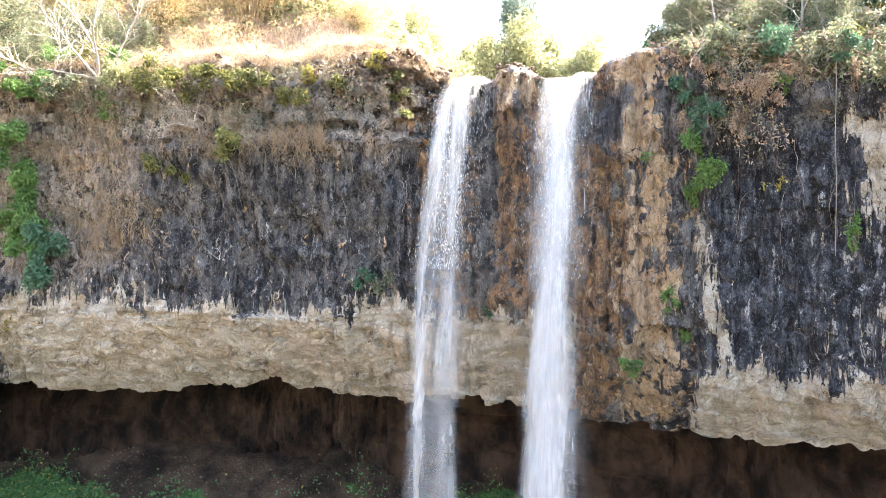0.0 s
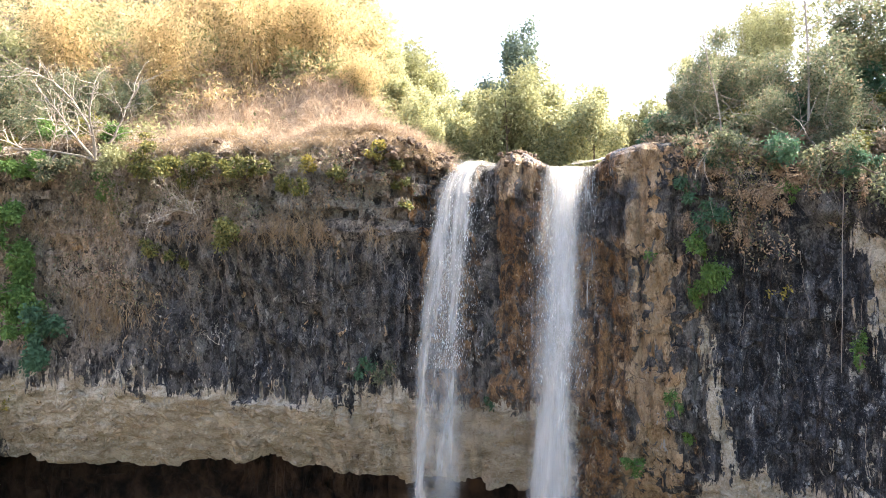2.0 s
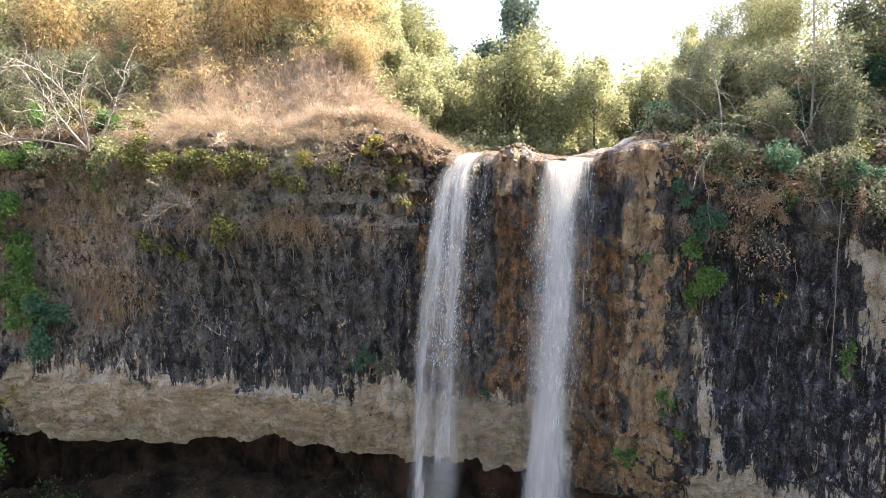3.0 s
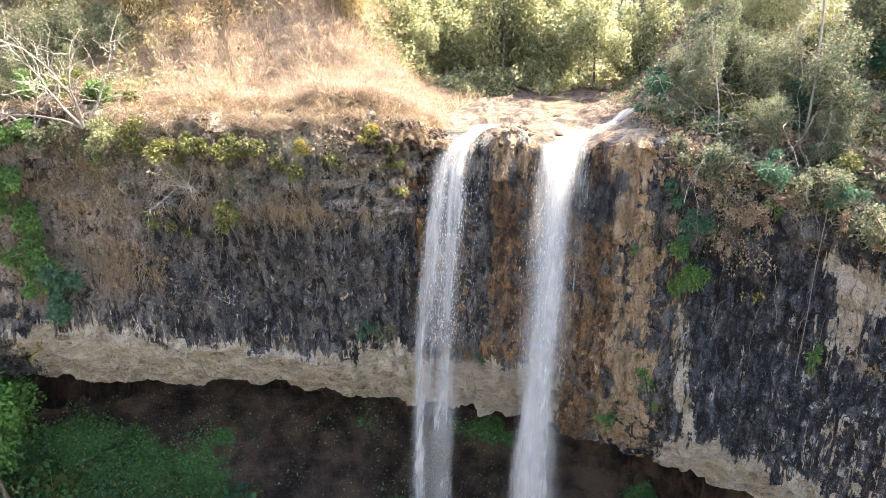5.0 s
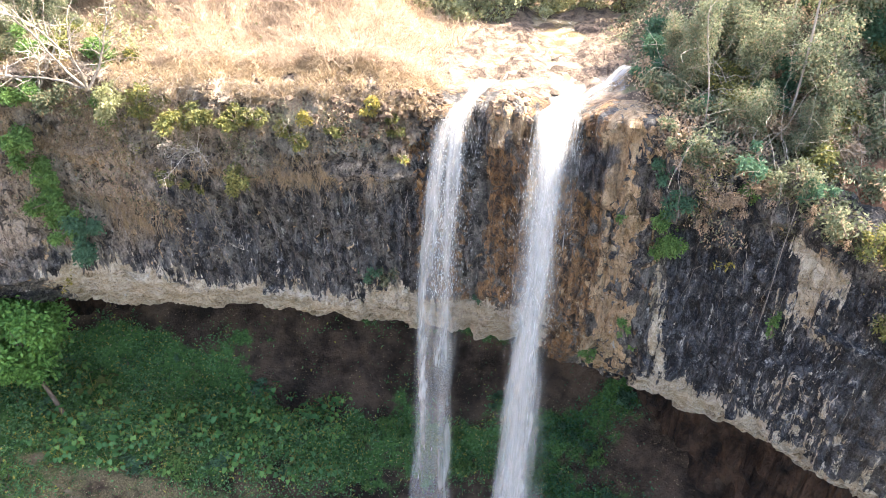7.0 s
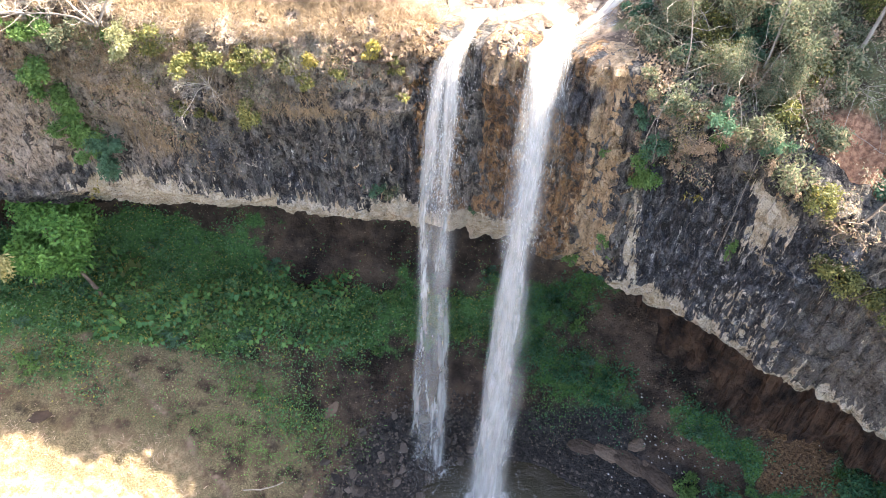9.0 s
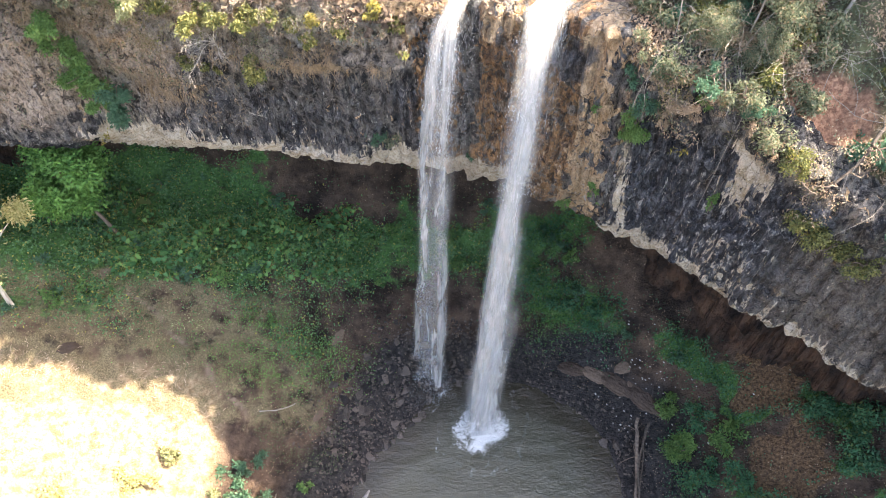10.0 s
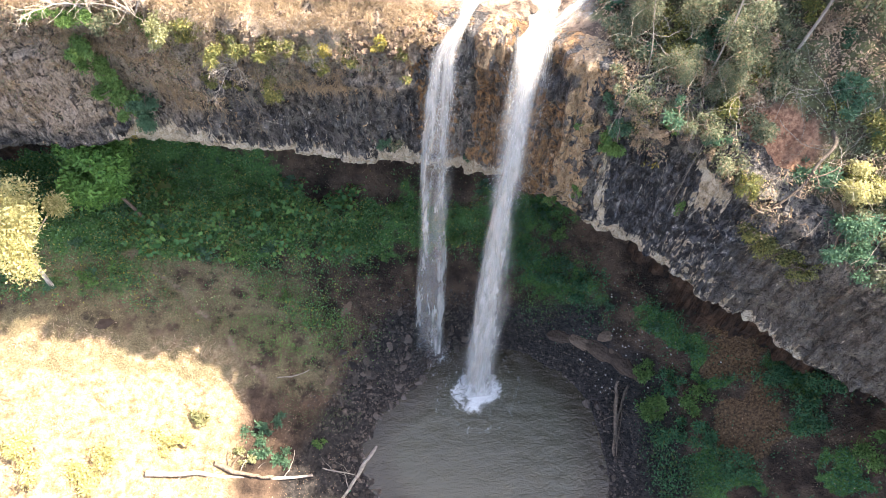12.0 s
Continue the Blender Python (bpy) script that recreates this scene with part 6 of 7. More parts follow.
def hanging_things():
    rng = np.random.default_rng(550)
    # ledge grass, hanging clumps and dead creepers
    x = np.concatenate([rng.uniform(-17, -2, 1500), rng.normal(-12.3, 0.8, 900), rng.normal(-14.3, 0.6, 500), rng.normal(-4.5, 1.3, 700), rng.uniform(-24, -9, 2200)])
    z = np.concatenate([25.0 + rng.normal(0, 0.22, 1500), rng.normal(22.0, 0.45, 900), rng.normal(21.9, 0.4, 500), rng.normal(25.0, 0.5, 700), rng.uniform(20, 28, 2200)])
    ok = (fbm(x * 0.9, z * 0.6, 2, 3, 551) > 0.47) & (x < -1.8)
    p, way = face_at(x[ok], z[ok], 0.02)
    v, f = blade_arrays(p, 0.5, rng, 0.55, 0.006, 0.6, True)
    v2, f2 = blade_arrays(p + way * 0.1, 0.36, rng, 0.8, 0.006, 0.9)
    xs, zs = rng.uniform(-25, -6.5, 22000), rng.uniform(19.3, 28.0, 22000)
    ok = (fbm(xs * 0.5, zs * 0.32, 12, 4, 556) > 0.655 + 0.10 * step(-11, -7, xs) * step(24, 22, zs)) & ((zs > 21.4) | (xs < -13)) & ((zs < 22.9) | (zs > 24.7)) & (fbm(xs * 2.1, zs * 0.9, 4, 3, 557) > 0.50)
    q, way2 = face_at(xs[ok], zs[ok], 0.03)
    v3, f3 = blade_arrays(q, 0.6, rng, 0.35, 0.007, 0.5, True)
    tagged(new("hanging_straw", mesh_from("hanging_straw", v3, f3, STRAW_DULL, smooth=False)), "pale straw and dry roots hanging down the rock", "grass", kind="stuff")
    me = mesh_from("cliff_grass", np.vstack([v, v2]), np.vstack([f, f2 + len(v)]), STRAW_DULL, smooth=False)
    tagged(new("cliff_grass", me), "dry straw tufts hanging from ledges of the cliff", "grass", kind="stuff")
    # brown withered leaves over the upper left face and the right shoulder
    x = np.concatenate([rng.uniform(-25, -8, 14000), rng.uniform(-8, -1, 4500), rng.uniform(7.2, 14.5, 6500)])
    z = np.concatenate([rng.uniform(19.5, 28.2, 14000), rng.uniform(24.6, 28, 4500), rng.uniform(23.0, 27.6, 6500)])
    n = fbm(x * 0.55, z * 0.45, 6, 4, 553)
    want = np.where(x < -8, 0.52 + 0.10 * step(-13, -8, x) + 0.14 * step(23, 20, z), np.where(x < 0, 0.54, 0.56 + 0.03 * (26 - z)))
    ok = n > want
    p, way = face_at(x[ok], z[ok], 0.05)
    p = p + way * rng.uniform(0, 0.25, (len(p), 1)) + rng.normal(size=p.shape) * 0.05
    pick = rng.uniform(size=len(p))
    for name, keep, mat, words in (("withered_creeper", pick < 0.68, LEAF_DRY, "brown withered creeper matted over the rock"), ("green_creeper", pick >= 0.68, LEAF_DARK, "dark green creeper leaves scattered over the rock")):
        tagged(new(name, leaf_mesh(name, p[keep], 0.13, 0.05, rng, mat, 0.8)), words, "creeper", kind="stuff")
    lines = []
    for _ in range(150):
        x0 = rng.uniform(-22, -1) if rng.uniform() < 0.72 else rng.uniform(7, 15)
        z0 = rng.uniform(22.5, 28)
        length = rng.uniform(0.6, 2.6)
        q = np.linspace(0, 1, 9)
        xs = x0 + np.cumsum(rng.normal(0, 0.06, 9))
        pts, way = face_at(xs, z0 - q * length, 0.08)
        pts = pts + way * (0.12 * np.sin(q * 3.1) + rng.uniform(0, 0.1))[:, None]
        lines.append((pts, rng.uniform(0.005, 0.011) * np.linspace(1, 0.5, 9)))
    tagged(new("dead_vines", tubes_mesh("dead_vines", lines, BARK_GREY, 3)), "thin pale dead vines hanging down the face", "vines", kind="stuff")
    # one long hanging rope-like vine and the yellow-leaved vine by the cave's end
    z = np.linspace(27.4, 20.8, 26)
    pts, way = face_at(11.25 - 0.02 * (27.4 - z), z, 0.35)
    pts[:, :2] = pts[:, :2].mean(0) + 0.03 * np.sin(z * 2.0)[:, None]
    tagged(new("hanging_vine", tubes_mesh("hanging_vine", [(pts, np.full(26, 0.011))], BARK_GREY, 5)), "long straight pale vine hanging down the rock", "vine")
    q = np.linspace(0, 1, 30)
    pts, way = face_at(-16.3 - 1.7 * q + 0.12 * np.sin(q * 25), 19.9 - 2.6 * q, 0.10)
    vine = tagged(new("yellow_vine"), "thin vine with yellow leaves by the cave mouth", "vine")
    child("stem", tubes_mesh("stem", [(pts, np.full(30, 0.012))], BARK, 4), vine)
    at = np.repeat(pts, 5, 0) + rng.normal(size=(150, 3)) * 0.06
    child("foliage", leaf_mesh("foliage", at, 0.12, 0.08, rng, LEAF_YELLOW, 0.6), vine)


hanging_things()


def rim_twigs():
    """Dry twigs and roots that lean out and hang over the sunlit edge."""
    rng = np.random.default_rng(580)
    dark, light = [], []
    x = np.where(np.arange(1150) % 3 > 0, rng.uniform(-19, 0.2, 1150), rng.uniform(-13, -2, 1150))
    top = np.interp(x, PLAN[:, 0], PLAN[:, 4]) - rng.uniform(-0.1, 1.0, 1150) ** 2 * 1.4
    at, out = face_at(x, top, rng.uniform(-0.5, 0.15, 1150))
    for k in range(1150):
        way = out[k] * rng.uniform(0.2, 1.2) + [rng.normal() * 0.7, 0, rng.uniform(-0.3, 0.9)]
        line = wander(at[k], way, rng.uniform(0.4, 1.3), rng, 7, 0.28, 0.24)
        (light if k % 3 == 0 else dark).append((line, rng.uniform(0.004, 0.009) * np.linspace(1, 0.4, 7)))
    tagged(new("rim_twigs", tubes_mesh("rim_twigs", light, BARK_GREY, 3)), "greyish dry twigs hanging over the cliff edge", "twigs", kind="stuff")
    tagged(new("rim_roots", tubes_mesh("rim_roots", dark, BARK, 3)), "brown roots and stems hanging over the cliff edge", "roots", kind="stuff")


rim_twigs()


def rim_rubble():
    """Broken clods and blocks along the sunlit edge."""
    rng = np.random.default_rng(570)
    verts, faces, count = [], [], 0
    bases = []
    for k in range(6):
        me = rock_mesh(571 + k, 0.6)
        v = np.empty(len(me.vertices) * 3, np.float32)
        me.vertices.foreach_get("co", v)
        bases.append((v.reshape(-1, 3), np.array([p.vertices[:] for p in me.polygons])))
        bpy.data.meshes.remove(me)
    x = np.concatenate([rng.uniform(-12, 0.3, 110), rng.uniform(-3.8, 0.3, 320), rng.uniform(1.8, 3.4, 60)])
    z = np.interp(x, PLAN[:, 0], PLAN[:, 4]) - rng.uniform(0.0, 1.0, len(x)) ** 2 * np.where(x < 0.5, 1.6, 0.5)
    at, way = face_at(x, z, 0.0)
    at = at - way * (rng.uniform(0, 1.6, len(x)) * (z > np.interp(x, PLAN[:, 0], PLAN[:, 4]) - 0.35))[:, None]
    for k, p in enumerate(at):
        v, f = bases[k % 6]
        t = rng.uniform(0, 6.28)
        turn = np.array([[math.cos(t), -math.sin(t), 0], [math.sin(t), math.cos(t), 0], [0, 0, 1]])
        verts.append(v @ turn.T * (0.06 + 0.22 * rng.uniform() ** 2) + p)
        faces.append(f + count)
        count += len(v)
    tagged(new("rim_rubble", mesh_from("rim_rubble", np.vstack(verts), np.vstack(faces), STONE_SOIL, smooth=False)), "broken brown blocks along the sunlit cliff edge", "stones", kind="stuff")


# ---- the gorge floor: plants, stones and driftwood ----
def floor_point(x, y, up=0.0):
    return np.stack([x, y, floor_height(x, y) + up], -1)


def floor_cover():
    rng = np.random.default_rng(600)
    def scatter(n, box, keep):
        x, y = rng.uniform(box[0], box[1], n), rng.uniform(box[2], box[3], n)
        ok = (rng.uniform(size=n) < keep(x, y)) & (pool_distance(x, y) > 1.0)
        x, y = x[ok], y[ok]
        return x, y
    x, y = scatter(400000, (-34, 30, 4, 36.5), lambda x, y: np.where(x > 12, 1.9, 1.0) * np.where((x < 13) & (y < 17) | (x < -10) & (y < 20.5), 0, 1) * floor_green(x, y) ** 1.5 * (0.25 + 1.2 * step(0.38, 0.6, fbm(x * 0.5, y * 0.5, 3, 3, 601))) * (1 - path_line(x, y)))
    lump = step(0.35, 0.75, fbm(x * 0.8, y * 0.8, 1, 3, 602))
    up = rng.uniform(0, 1, len(x)) * (0.15 + 1.1 * lump)
    for name, keep, mat, words in (("leafy_cover", x < 4, LEAF_DEEP, "dense dark green leafy plants on the shaded slope"), ("shaded_cover", x >= 4, LEAF_SHADED, "dense green plants in the shade beside the pool")):
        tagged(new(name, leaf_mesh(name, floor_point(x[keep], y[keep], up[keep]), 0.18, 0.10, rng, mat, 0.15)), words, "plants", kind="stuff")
    x, y = scatter(60000, (-24, -5.5, 11.5, 26), lambda x, y: step(-5.5, -8, x) * step(17.5, 19.0, y - 0.45 * np.minimum(x + 12, 0) * -0.6 + 4.0 * step(-13, -11, x)) * (1 - np.exp(-(((x + 10.2) / 3.0) ** 2 + ((y - 21.6) / 1.9) ** 2))) * step(0.46, 0.62, fbm(x * 0.5, y * 0.5, 17, 4, 606)) * (1 - 0.8 * path_line(x, y)) * 0.8)
    tagged(new("slope_weeds", leaf_mesh("slope_weeds", floor_point(x, y, rng.uniform(0, 0.16, len(x))), 0.09, 0.045, rng, LEAF_WEED, 0.0)), "low olive weeds over the shaded brown slope", "weeds", kind="stuff")
    def meadow(x, y):
        a = 1.6 * np.exp(-(((x + 10.2) / 3.5) ** 2 + ((y - 21.4) / 2.1) ** 2)) + np.exp(-(((x - 7.8) / 2.2) ** 2 + ((y - 24.4) / 1.6) ** 2))
        return np.clip(a * 1.3, 0, 1) * step(0.35, 0.6, fbm(x * 0.7, y * 0.7, 8, 3, 603) + 0.1)
    x, y = scatter(150000, (-30, 14, 11, 28), meadow)
    tagged(new("bright_moss", leaf_mesh("bright_moss", floor_point(x, y, rng.uniform(0, 0.16, len(x))), 0.11, 0.06, rng, LEAF_FRESH, 0.1)), "bright green low moss and weeds by the scree", "moss", kind="stuff")
    x, y = scatter(48000, (-42, -12, 4, 26), lambda x, y: step(-13, -17, x) * step(20.5, 18.0, y) * step(0.42, 0.6, fbm(x * 0.6, y * 0.6, 5, 3, 604)) * 0.6)
    v, f = blade_arrays(floor_point(x, y), 0.35, rng, 0.8, 0.014, 0.8)
    tagged(new("floor_grass", mesh_from("floor_grass", v, f, STRAW, smooth=False)), "short dry grass on the sunlit gorge floor", "grass", kind="stuff")
    x, y = scatter(30000, (-42, -12, 4, 26), lambda x, y: step(-13, -17, x) * step(0.64, 0.74, fbm(x * 0.5, y * 0.5, 15, 3, 605)) * 0.3)
    tagged(new("floor_weeds", leaf_mesh("floor_weeds", floor_point(x, y, rng.uniform(0, 0.35, len(x))), 0.14, 0.07, rng, LEAF_OLIVE)), "olive weeds among the sunlit dry grass", "weeds", kind="stuff")


def leaf_litter():
    """Fallen leaves and crumbs of wood over the bare earth."""
    rng = np.random.default_rng(610)
    x, y = rng.uniform(-30, 26, 42000), rng.uniform(8, 36, 42000)
    ok = (pool_distance(x, y) > 1.2) & ((x > -12) | (y > 20)) & (fbm(x * 0.8, y * 0.8, 3, 3, 611) > rng.uniform(0.35, 0.6, 42000))
    me = leaf_mesh("leaf_litter", floor_point(x[ok], y[ok], 0.02), 0.10, 0.045, rng, LEAF_DRY, 0.0)
    tagged(new("leaf_litter", me), "brown fallen leaves scattered over the earth", "litter", kind="stuff")


leaf_litter()


def broad_leaf(seed, mat, words):
    """A plant of a few wide heart-shaped leaves on stalks."""
    rng = np.random.default_rng(seed)
    plant = tagged(new("broad_leaf_plant"), words, "plant", "broad-leaved plants")
    for k in range(6):
        a = k * 1.05 + rng.uniform(-0.3, 0.3)
        tip = np.array([math.cos(a), math.sin(a), 0]) * rng.uniform(0.3, 0.55) + [0, 0, rng.uniform(0.45, 0.9)]
        q = np.linspace(0, 1, 5)[:, None]
        stalk = tip * q + np.array([0, 0, 0.15]) * np.sin(q * 3.1)
        stem = child("stalk", tubes_mesh("stalk", [(stalk, np.full(5, 0.014))], LEAF_DEEP, 4), plant)
        out = np.array([math.cos(a), math.sin(a), -0.55])
        side = np.array([-math.sin(a), math.cos(a), 0])
        s = rng.uniform(0.24, 0.38)
        rim = [(-0.25, 0.35), (0.1, 0.52), (0.5, 0.42), (1.0, 0.0), (0.5, -0.42), (0.1, -0.52), (-0.25, -0.35)]
        verts = [tip] + [tip + out * u * s + side * w * s + np.array([0, 0, 0.10 * s * abs(w)]) for u, w in rim]
        faces = [(0, i, i + 1) for i in range(1, 7)]
        child("leaf", mesh_from("leaf", verts, faces, mat, smooth=True), stem)
    return plant


def scatter_things(proto, spots):
    for k, (x, y, size) in enumerate(spots):
        m = spot(x, y, float(floor_height(np.array(x), np.array(y))) - 0.03, k * 2.4, size)
        if k == 0:
            proto.matrix_basis = m
        else:
            copy_thing(proto, m).scale = (size, size, size)


def big_leaves():
    rng = np.random.default_rng(620)
    for seed, mat, words, n in ((621, BROAD_DEEP, "dark green broad-leaved plant on the shaded slope", 80), (622, BROAD_GREEN, "green broad-leaved plant on the shaded slope", 95), (623, LEAF_YELLOW, "broad-leaved plant turned yellow among green ones", 13)):
        spots = []
        while len(spots) < n:
            x, y = rng.uniform(-22, -6), rng.uniform(24.5, 31.5)
            if fbm(x * 0.3, y * 0.3, 2, 2, 624) > 0.40 and y > 24.8 + 0.18 * (x + 14) and path_line(x, y) < 0.2:
                spots.append((x, y, rng.uniform(0.5, 0.95)))
        if mat is LEAF_YELLOW:
            spots[:3] = [(-20.6, 30.1, 1.3), (-20.1, 30.6, 1.1), (-8.2, 29.5, 1.0)]
        scatter_things(broad_leaf(seed, mat, words), spots)


def slope_shrubs():
    """Small rounded shrubs dotted over the shaded slope."""
    rng = np.random.default_rng(612)
    protos = [make_bush("slope_shrub", (0.6, 0.6, 0.45), 420, mat, 613 + k, words, 0.15, 0.085, 4, group="shrubs on the slope") for k, (mat, words) in enumerate(((LEAF_DEEP, "deep green shrub on the shaded slope"), (LEAF_GREEN, "green shrub on the shaded slope"), (LEAF_BLUE, "blue-green shrub on the shaded slope")))]
    spots = [[], [], []]
    while sum(map(len, spots)) < 84:
        x, y = rng.uniform(-28, 26), rng.uniform(8, 33)
        if floor_green(np.array(x), np.array(y)) > rng.uniform(0.35, 0.9) and pool_distance(np.array(x), np.array(y)) > 2.5 and (x > 13 or y > 19) and path_line(x, y) < 0.2:
            spots[rng.integers(0, 3)].append((x, y, rng.uniform(0.5, 1.3)))
    for proto, where in zip(protos, spots):
        scatter_things(proto, where)


floor_cover()
big_leaves()
slope_shrubs()

tree = make_tree("leaning_tree", 9.2, 2.7, 17000, LEAF_FRESH, BARK, 630, "fresh green tree leaning out from the shaded slope", lean=(-0.9, 0.4), leaf_len=0.26, leaf_wid=0.14, low=0.22, blobs=16, trunk_r=0.14)
settle(tree, -21.2, 27.6, 8.1)
tree = make_tree("sunlit_tree", 9.5, 2.5, 12000, LEAF_CREAM, BARK_PALE, 631, "sunlit pale yellow tree on the gorge floor", lean=(1.7, 0.6), leaf_len=0.19, leaf_wid=0.10, low=0.42, blobs=12, trunk_r=0.16)
settle(tree, -25.6, 21.8, 9.0)
for k, (x, y, r, h, n, mat) in enumerate([(14.6, 14.6, 1.3, 1.0, 2300, LEAF_GREEN), (17.2, 14.3, 1.5, 1.2, 2700, LEAF_GREEN), (17.2, 12.4, 1.2, 0.9, 1400, LEAF_SHADED), (22.8, 12.6, 1.6, 1.2, 2000, LEAF_SHADED), (18.6, 10.0, 1.5, 1.0, 1600, LEAF_SHADED), (24.0, 14.6, 1.6, 1.2, 1800, LEAF_SHADED), (25.5, 10.0, 1.6, 1.1, 1500, LEAF_GREEN),
                                      (23.2, 12.0, 0.8, 0.8, 700, LEAF_BLUE), (10.5, 23.6, 1.3, 0.9, 1500, LEAF_SHADED), (8.4, 25.0, 1.1, 0.8, 1300, LEAF_SHADED), (-16.2, 14.0, 0.8, 0.6, 600, LEAF_OLIVE), (-12.6, 13.6, 0.7, 0.5, 420, LEAF_BLUE), (-13.4, 13.4, 1.1, 0.45, 1300, LEAF_BLUE), (-12.5, 12.2, 0.9, 0.4, 900, LEAF_BLUE), (-11.4, 14.6, 0.7, 0.5, 500, LEAF_BLUE), (-11.2, 12.0, 0.8, 0.4, 600, LEAF_BLUE), (14.6, 17.2, 0.9, 0.7, 900, LEAF_GREEN), (16.2, 16.2, 1.1, 0.9, 1300, LEAF_SHADED), (15.6, 12.8, 1.3, 0.9, 1500, LEAF_SHADED), (21.8, 15.2, 1.2, 0.9, 1200, LEAF_SHADED), (-13.4, 11.8, 0.8, 0.5, 500, LEAF_OLIVE), (-9.0, 13.0, 0.5, 0.35, 260, LEAF_GREEN), (-25.0, 10.8, 1.9, 0.7, 2600, LEAF_CREAM), (-21.2, 10.6, 2.0, 0.8, 3000, LEAF_CREAM), (-17.6, 12.0, 1.4, 0.6, 1600, LEAF_CREAM), (-29, 19.6, 1.2, 0.7, 900, LEAF_OLIVE), (-26.5, 27.5, 1.5, 1.0, 1400, LEAF_DEEP), (-23.8, 29.6, 1.4, 1.0, 1300, LEAF_DEEP), (-29.0, 26.0, 1.6, 1.0, 1300, LEAF_DEEP)]):
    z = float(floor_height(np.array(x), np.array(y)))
    bush = make_bush("floor_bush", (r, r * 0.9, h), n, mat, 640 + k, {LEAF_FRESH.name: "fresh bright green bush by the pool", LEAF_GREEN.name: "bright green bush on the gorge floor", LEAF_RIM.name: "low olive bush at the edge of the shade", LEAF_SHADED.name: "deep green bush on the shaded gorge floor", LEAF_DEEP.name: "deep green bush on the shaded gorge floor", LEAF_BLUE.name: "blue-green bush on the gorge floor", LEAF_OLIVE.name: "dusty olive bush in the sunlit dry grass", LEAF_CREAM.name: "pale yellow bush in the dry grass"}[mat.name], 0.20, 0.11, group="bushes on the floor")
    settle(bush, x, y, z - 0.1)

def stones():
    rng = np.random.default_rng(700)
    shapes = [rock_mesh(701 + k, rng.uniform(0.45, 0.75)) for k in range(8)]
    for me in shapes:
        me.materials.append(STONE)
    def shore(x, y):
        d = pool_distance(x, y)
        left = step(7.5, 1.0, d) * step(-10.5, -5.5, x + 0.4 * (y - 14)) * (y < 24.5)
        return np.where(d > -0.5, np.where(x < 4, left, 0.45 * step(2.4, 0.3, d)), 0) * (y > 7)
    made = 0
    while made < 240:
        x, y = rng.uniform(-11, 14), rng.uniform(8, 24.5)
        if rng.uniform() > shore(np.array(x), np.array(y)):
            continue
        s = (0.14 + 0.40 * rng.uniform() ** 2.0) * (1.0 if y > 15 else 0.75)
        rock = new("rock", shapes[made % 8])
        rock.matrix_basis = Matrix.Translation((x, y, float(floor_height(np.array(x), np.array(y))) + 0.1 * s)) @ Euler(rng.uniform(-0.5, 0.5, 3) + [0, 0, rng.uniform(0, 6)]).to_matrix().to_4x4() @ Matrix.Scale(s, 4)
        tagged(rock, "angular wet basalt rock on the pool's bank", "rock", "rocks round the pool")
        made += 1
    verts, faces, count = [], [], 0
    bases = []
    for me in shapes:
        v = np.empty(len(me.vertices) * 3, np.float32)
        me.vertices.foreach_get("co", v)
        bases.append((v.reshape(-1, 3), np.array([p.vertices[:] for p in me.polygons])))
    n = 0
    while n < 3800:
        x, y = rng.uniform(-12, 14, 400), rng.uniform(7.5, 25, 400)
        ok = rng.uniform(size=400) < shore(x, y)
        for a, b, z in zip(x[ok], y[ok], floor_height(x[ok], y[ok])):
            v, f = bases[n % 8]
            t = rng.uniform(0, 6.28)
            s = 0.05 + 0.13 * rng.uniform() ** 2
            turn = np.array([[math.cos(t), -math.sin(t), 0], [math.sin(t), math.cos(t), 0], [0, 0, 1]])
            verts.append(v @ turn.T * s + [a, b, z + 0.2 * s])
            faces.append(f + count)
            count += len(v)
            n += 1
    tagged(new("scree", mesh_from("scree", np.vstack(verts), np.vstack(faces), STONE, smooth=False)), "dark broken scree round the plunge pool", "stones", kind="stuff")
    slab = boulder_mesh(720)
    for x, y, s, t in ((10.6, 20.0, 0.75, -0.5), (11.9, 19.2, 0.95, -0.6), (13.3, 18.1, 1.0, -0.8), (9.0, 20.6, 0.7, -0.2), (12.4, 20.2, 0.6, 0.4), (12.7, 18.9, 0.55, -1.4), (14.3, 17.1, 0.6, -0.6), (-22.2, 19.5, 0.5, 0.3), (-7.2, 22.6, 0.5, 1.0), (-8.3, 17.5, 0.35, 1.0)):
        rock = new("boulder", slab)
        rock.matrix_basis = spot(x, y, float(floor_height(np.array(x), np.array(y))) - 0.06 * s, t, s)
        tagged(rock, "broad brown boulder lying on the bank", "boulder", "boulders on the bank")
    # rocks that break the stream above the falls
    for k in range(110):
        y = rng.uniform(25.6, 38)
        x = 3.2 + 0.16 * (y - 24) + rng.uniform(-4.2, 4.2)
        rock = new("stream_rock", shapes[k % 8].copy() if k < 8 else STREAM_ROCKS[k % 8])
        if k < 8:
            rock.data.materials.clear()
            rock.data.materials.append(STONE_WARM)
            STREAM_ROCKS.append(rock.data)
        s = 0.18 + 0.75 * rng.uniform() ** 2.6
        rock.matrix_basis = spot(x, y, 27.2 + 0.012 * (y - 24) + 0.0 * s, rng.uniform(0, 6), s, 0.45)
        tagged(rock, "sunlit brown rock breaking the shallow stream", "rock", "rocks in the stream")


STREAM_ROCKS = []
stones()
rim_rubble()


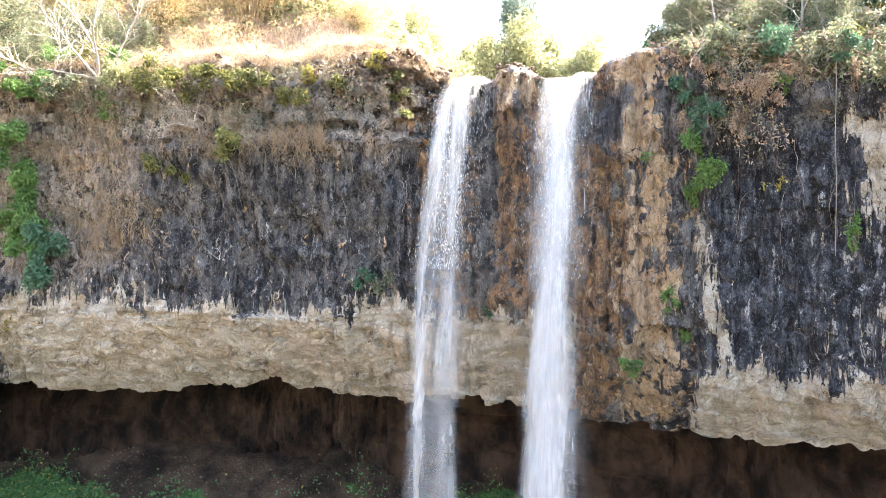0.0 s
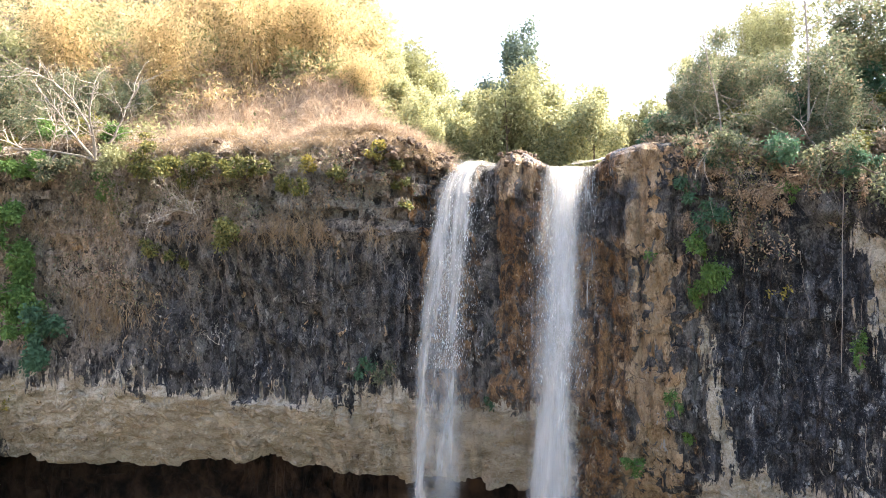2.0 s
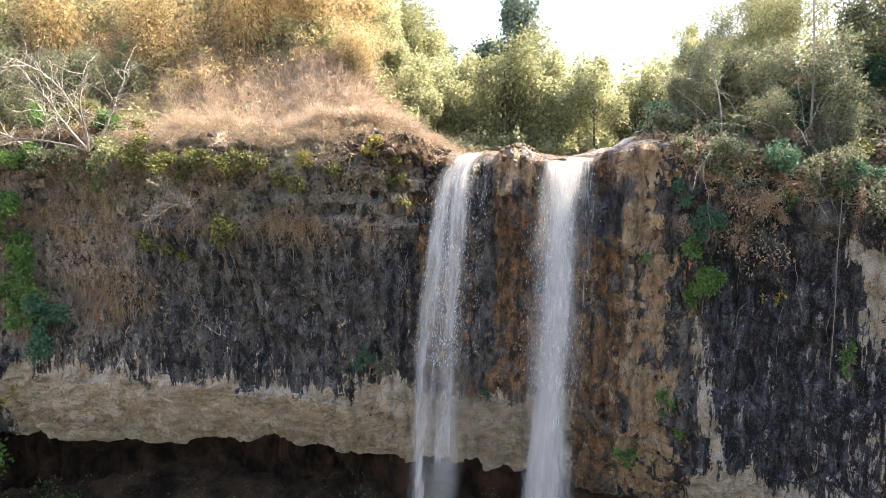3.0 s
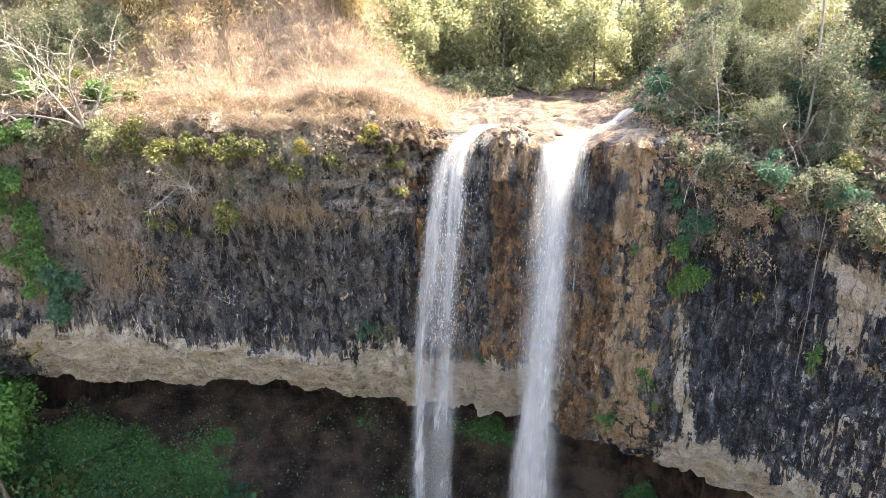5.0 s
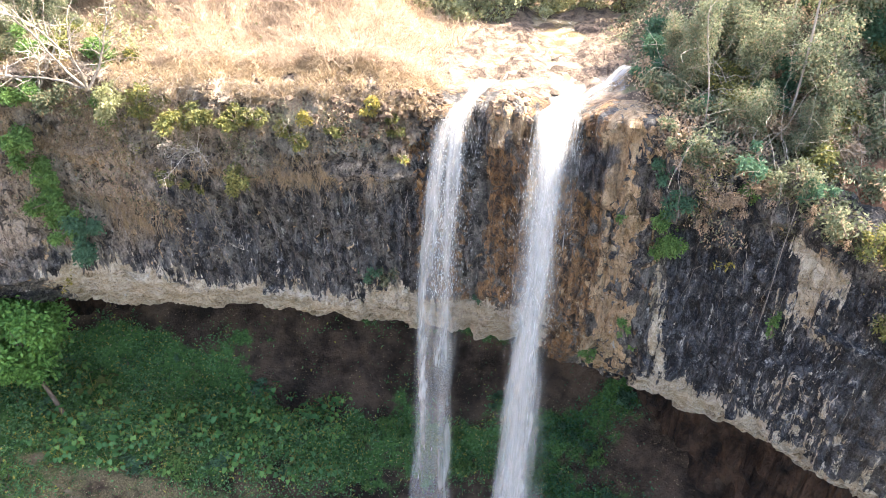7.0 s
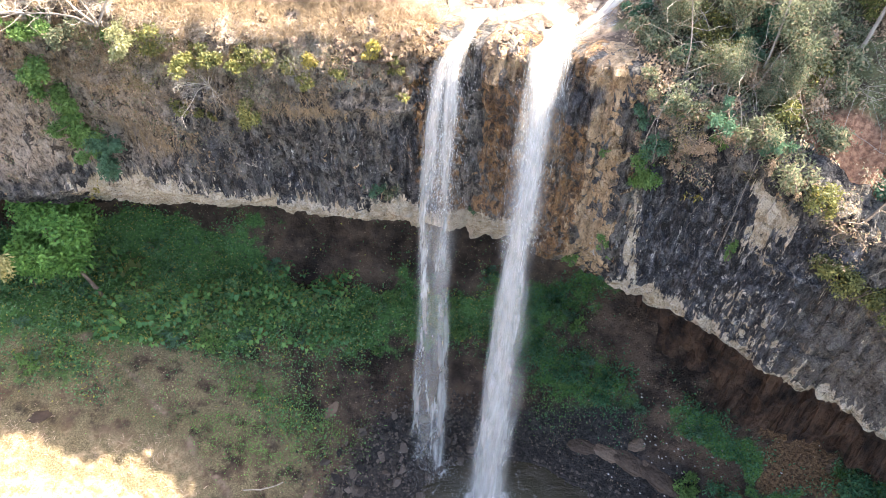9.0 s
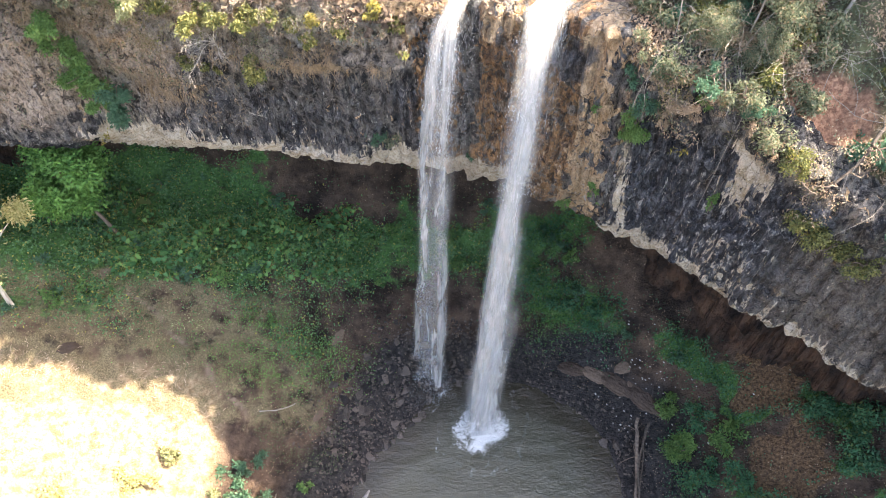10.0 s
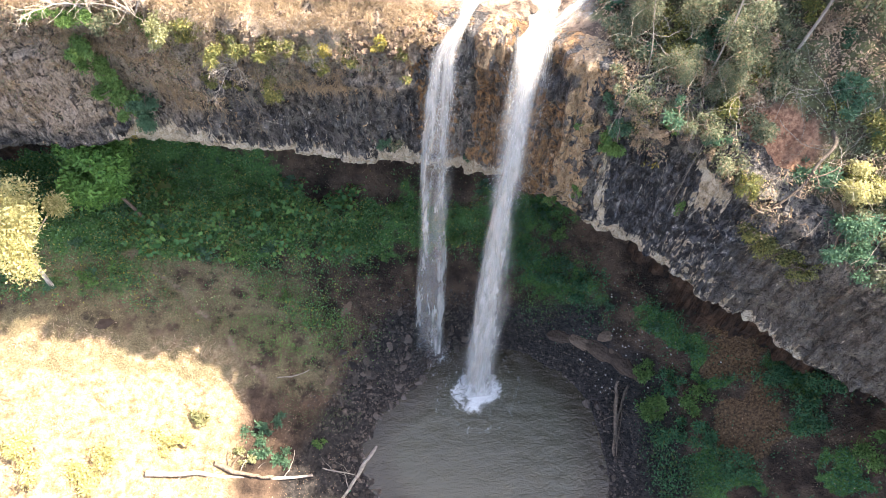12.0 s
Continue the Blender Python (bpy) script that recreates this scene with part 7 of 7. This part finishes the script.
def log(name, a, b, r, bark, label, seed, roots=0, sag=0.0):
    rng = np.random.default_rng(seed)
    a, b = np.array(a, float), np.array(b, float)
    q = np.linspace(0, 1, 12)[:, None]
    line = a + (b - a) * q + rng.normal(size=3) * [0.2, 0.2, 0.0] * np.sin(q * 3.1) + np.cumsum(rng.normal(size=(12, 3)) * [0.5, 0.5, 0.15] * r, 0) + [0, 0, sag] * np.sin(q * 3.1)
    ob = tagged(new(name), label, "log")
    child("trunk", tubes_mesh("trunk", [(line, r * np.linspace(1, 0.65, 12) * (1 + 0.12 * rng.normal(size=12)))], bark, 8), ob)
    for k in range(roots):
        i = rng.integers(2, 11)
        child("branch", tubes_mesh("branch", [(wander(line[i], rng.normal(size=3) * [1, 1, 0.4], rng.uniform(0.8, 2.0), rng, 7, 0.25), r * 0.3 * np.linspace(1, 0.3, 7))], bark, 5), ob)
    return ob


def fz(x, y, up):
    return (x, y, float(floor_height(np.array(x), np.array(y))) + up)


log("fallen_trunk", fz(-18.6, 10.4, 0.25), fz(-9.4, 10.7, 0.25), 0.16, BARK_GREY, "long pale fallen trunk lying across the bank", 801, 5)
log("fallen_trunk", fz(-15.0, 11.3, 0.2), fz(-11.8, 11.0, 0.2), 0.16, BARK, "short brown fallen trunk beside the long one", 802, 2)
log("drift_log", fz(-4.9, 12.9, 0.25), fz(-7.0, 9.2, 0.2), 0.15, BARK_GREY, "grey-brown log lying at the water's edge", 803, 1)
log("drift_log", fz(-11.7, 17.1, 0.12), fz(-9.9, 17.9, 0.12), 0.05, BARK_GREY, "thin bleached stick lying on the earth", 804, 0)
log("drift_log", fz(12.7, 16.8, 0.4), fz(11.6, 11.4, 0.3), 0.13, BARK, "dark brown rotting log leaning into the pool", 805, 7)
log("drift_log", fz(13.4, 16.4, 0.3), fz(12.3, 11.4, 0.25), 0.09, BARK_DARK, "dark thin trunk lying beside the rotting log", 808, 6)
log("drift_log", fz(12.9, 15.6, 0.2), fz(12.1, 12.4, 0.2), 0.06, BARK_DARK, "dark thin trunk lying beside the rotting log", 809, 4)
log("drift_log", fz(-8.6, 11.4, 0.1), fz(-6.4, 11.0, 0.1), 0.05, BARK_GREY, "thin grey branch on the stony bank", 806, 3)
log("drift_log", (-3.9, 20.4, 0.25), (-2.2, 21.2, 0.5), 0.05, BARK, "dark branch lodged beside the falls", 807, 0)
bottle = tagged(new("plastic_bottle"), "small green plastic bottle lying on the bank", "bottle")
PLASTIC = Nodes("green_plastic").surface((0.02, 0.35, 0.16), 0.35)
p = np.array(fz(-7.0, 9.8, 0.06))
child("body", tubes_mesh("body", [([p, p + [0.02, 0.01, 0], p + [0.26, 0.08, 0.02], p + [0.33, 0.1, 0.02]], [0.03, 0.06, 0.06, 0.025])], PLASTIC, 8), bottle)


def scraps():
    """Pale crumbs of rock and litter on the bare earth under the overhang."""
    rng = np.random.default_rng(820)
    x, y = rng.normal(13.6, 2.0, 130), rng.normal(18.6, 2.2, 130)
    ok = pool_distance(x, y) > 1.0
    p = floor_point(x[ok], y[ok], 0.04)
    verts, faces = [], []
    for k, q in enumerate(p):
        r = rng.uniform(0.03, 0.09)
        ring = unit(rng.normal(size=(6, 3))) * r * [1, 1, 0.5]
        ring = np.array([[r, 0, 0], [-r, 0.2 * r, 0], [0, r, 0], [0.2 * r, -r, 0], [0, 0, 0.6 * r], [0, 0, -0.6 * r]]) * rng.uniform(0.6, 1.2, (6, 1))
        verts.append(ring + q)
        faces += [[a + 6 * k, b + 6 * k, c + 6 * k] for a, b, c in ((0, 2, 4), (2, 1, 4), (1, 3, 4), (3, 0, 4), (2, 0, 5), (1, 2, 5), (3, 1, 5), (0, 3, 5))]
    pale = stone_material("pale_crumbs", (0.22, 0.20, 0.18), (0.55, 0.52, 0.48), 0.9)
    tagged(new("pale_crumbs", mesh_from("pale_crumbs", np.vstack(verts), faces, pale, smooth=False)), "pale crumbs of rock strewn over brown earth", "stones", kind="stuff")


scraps()
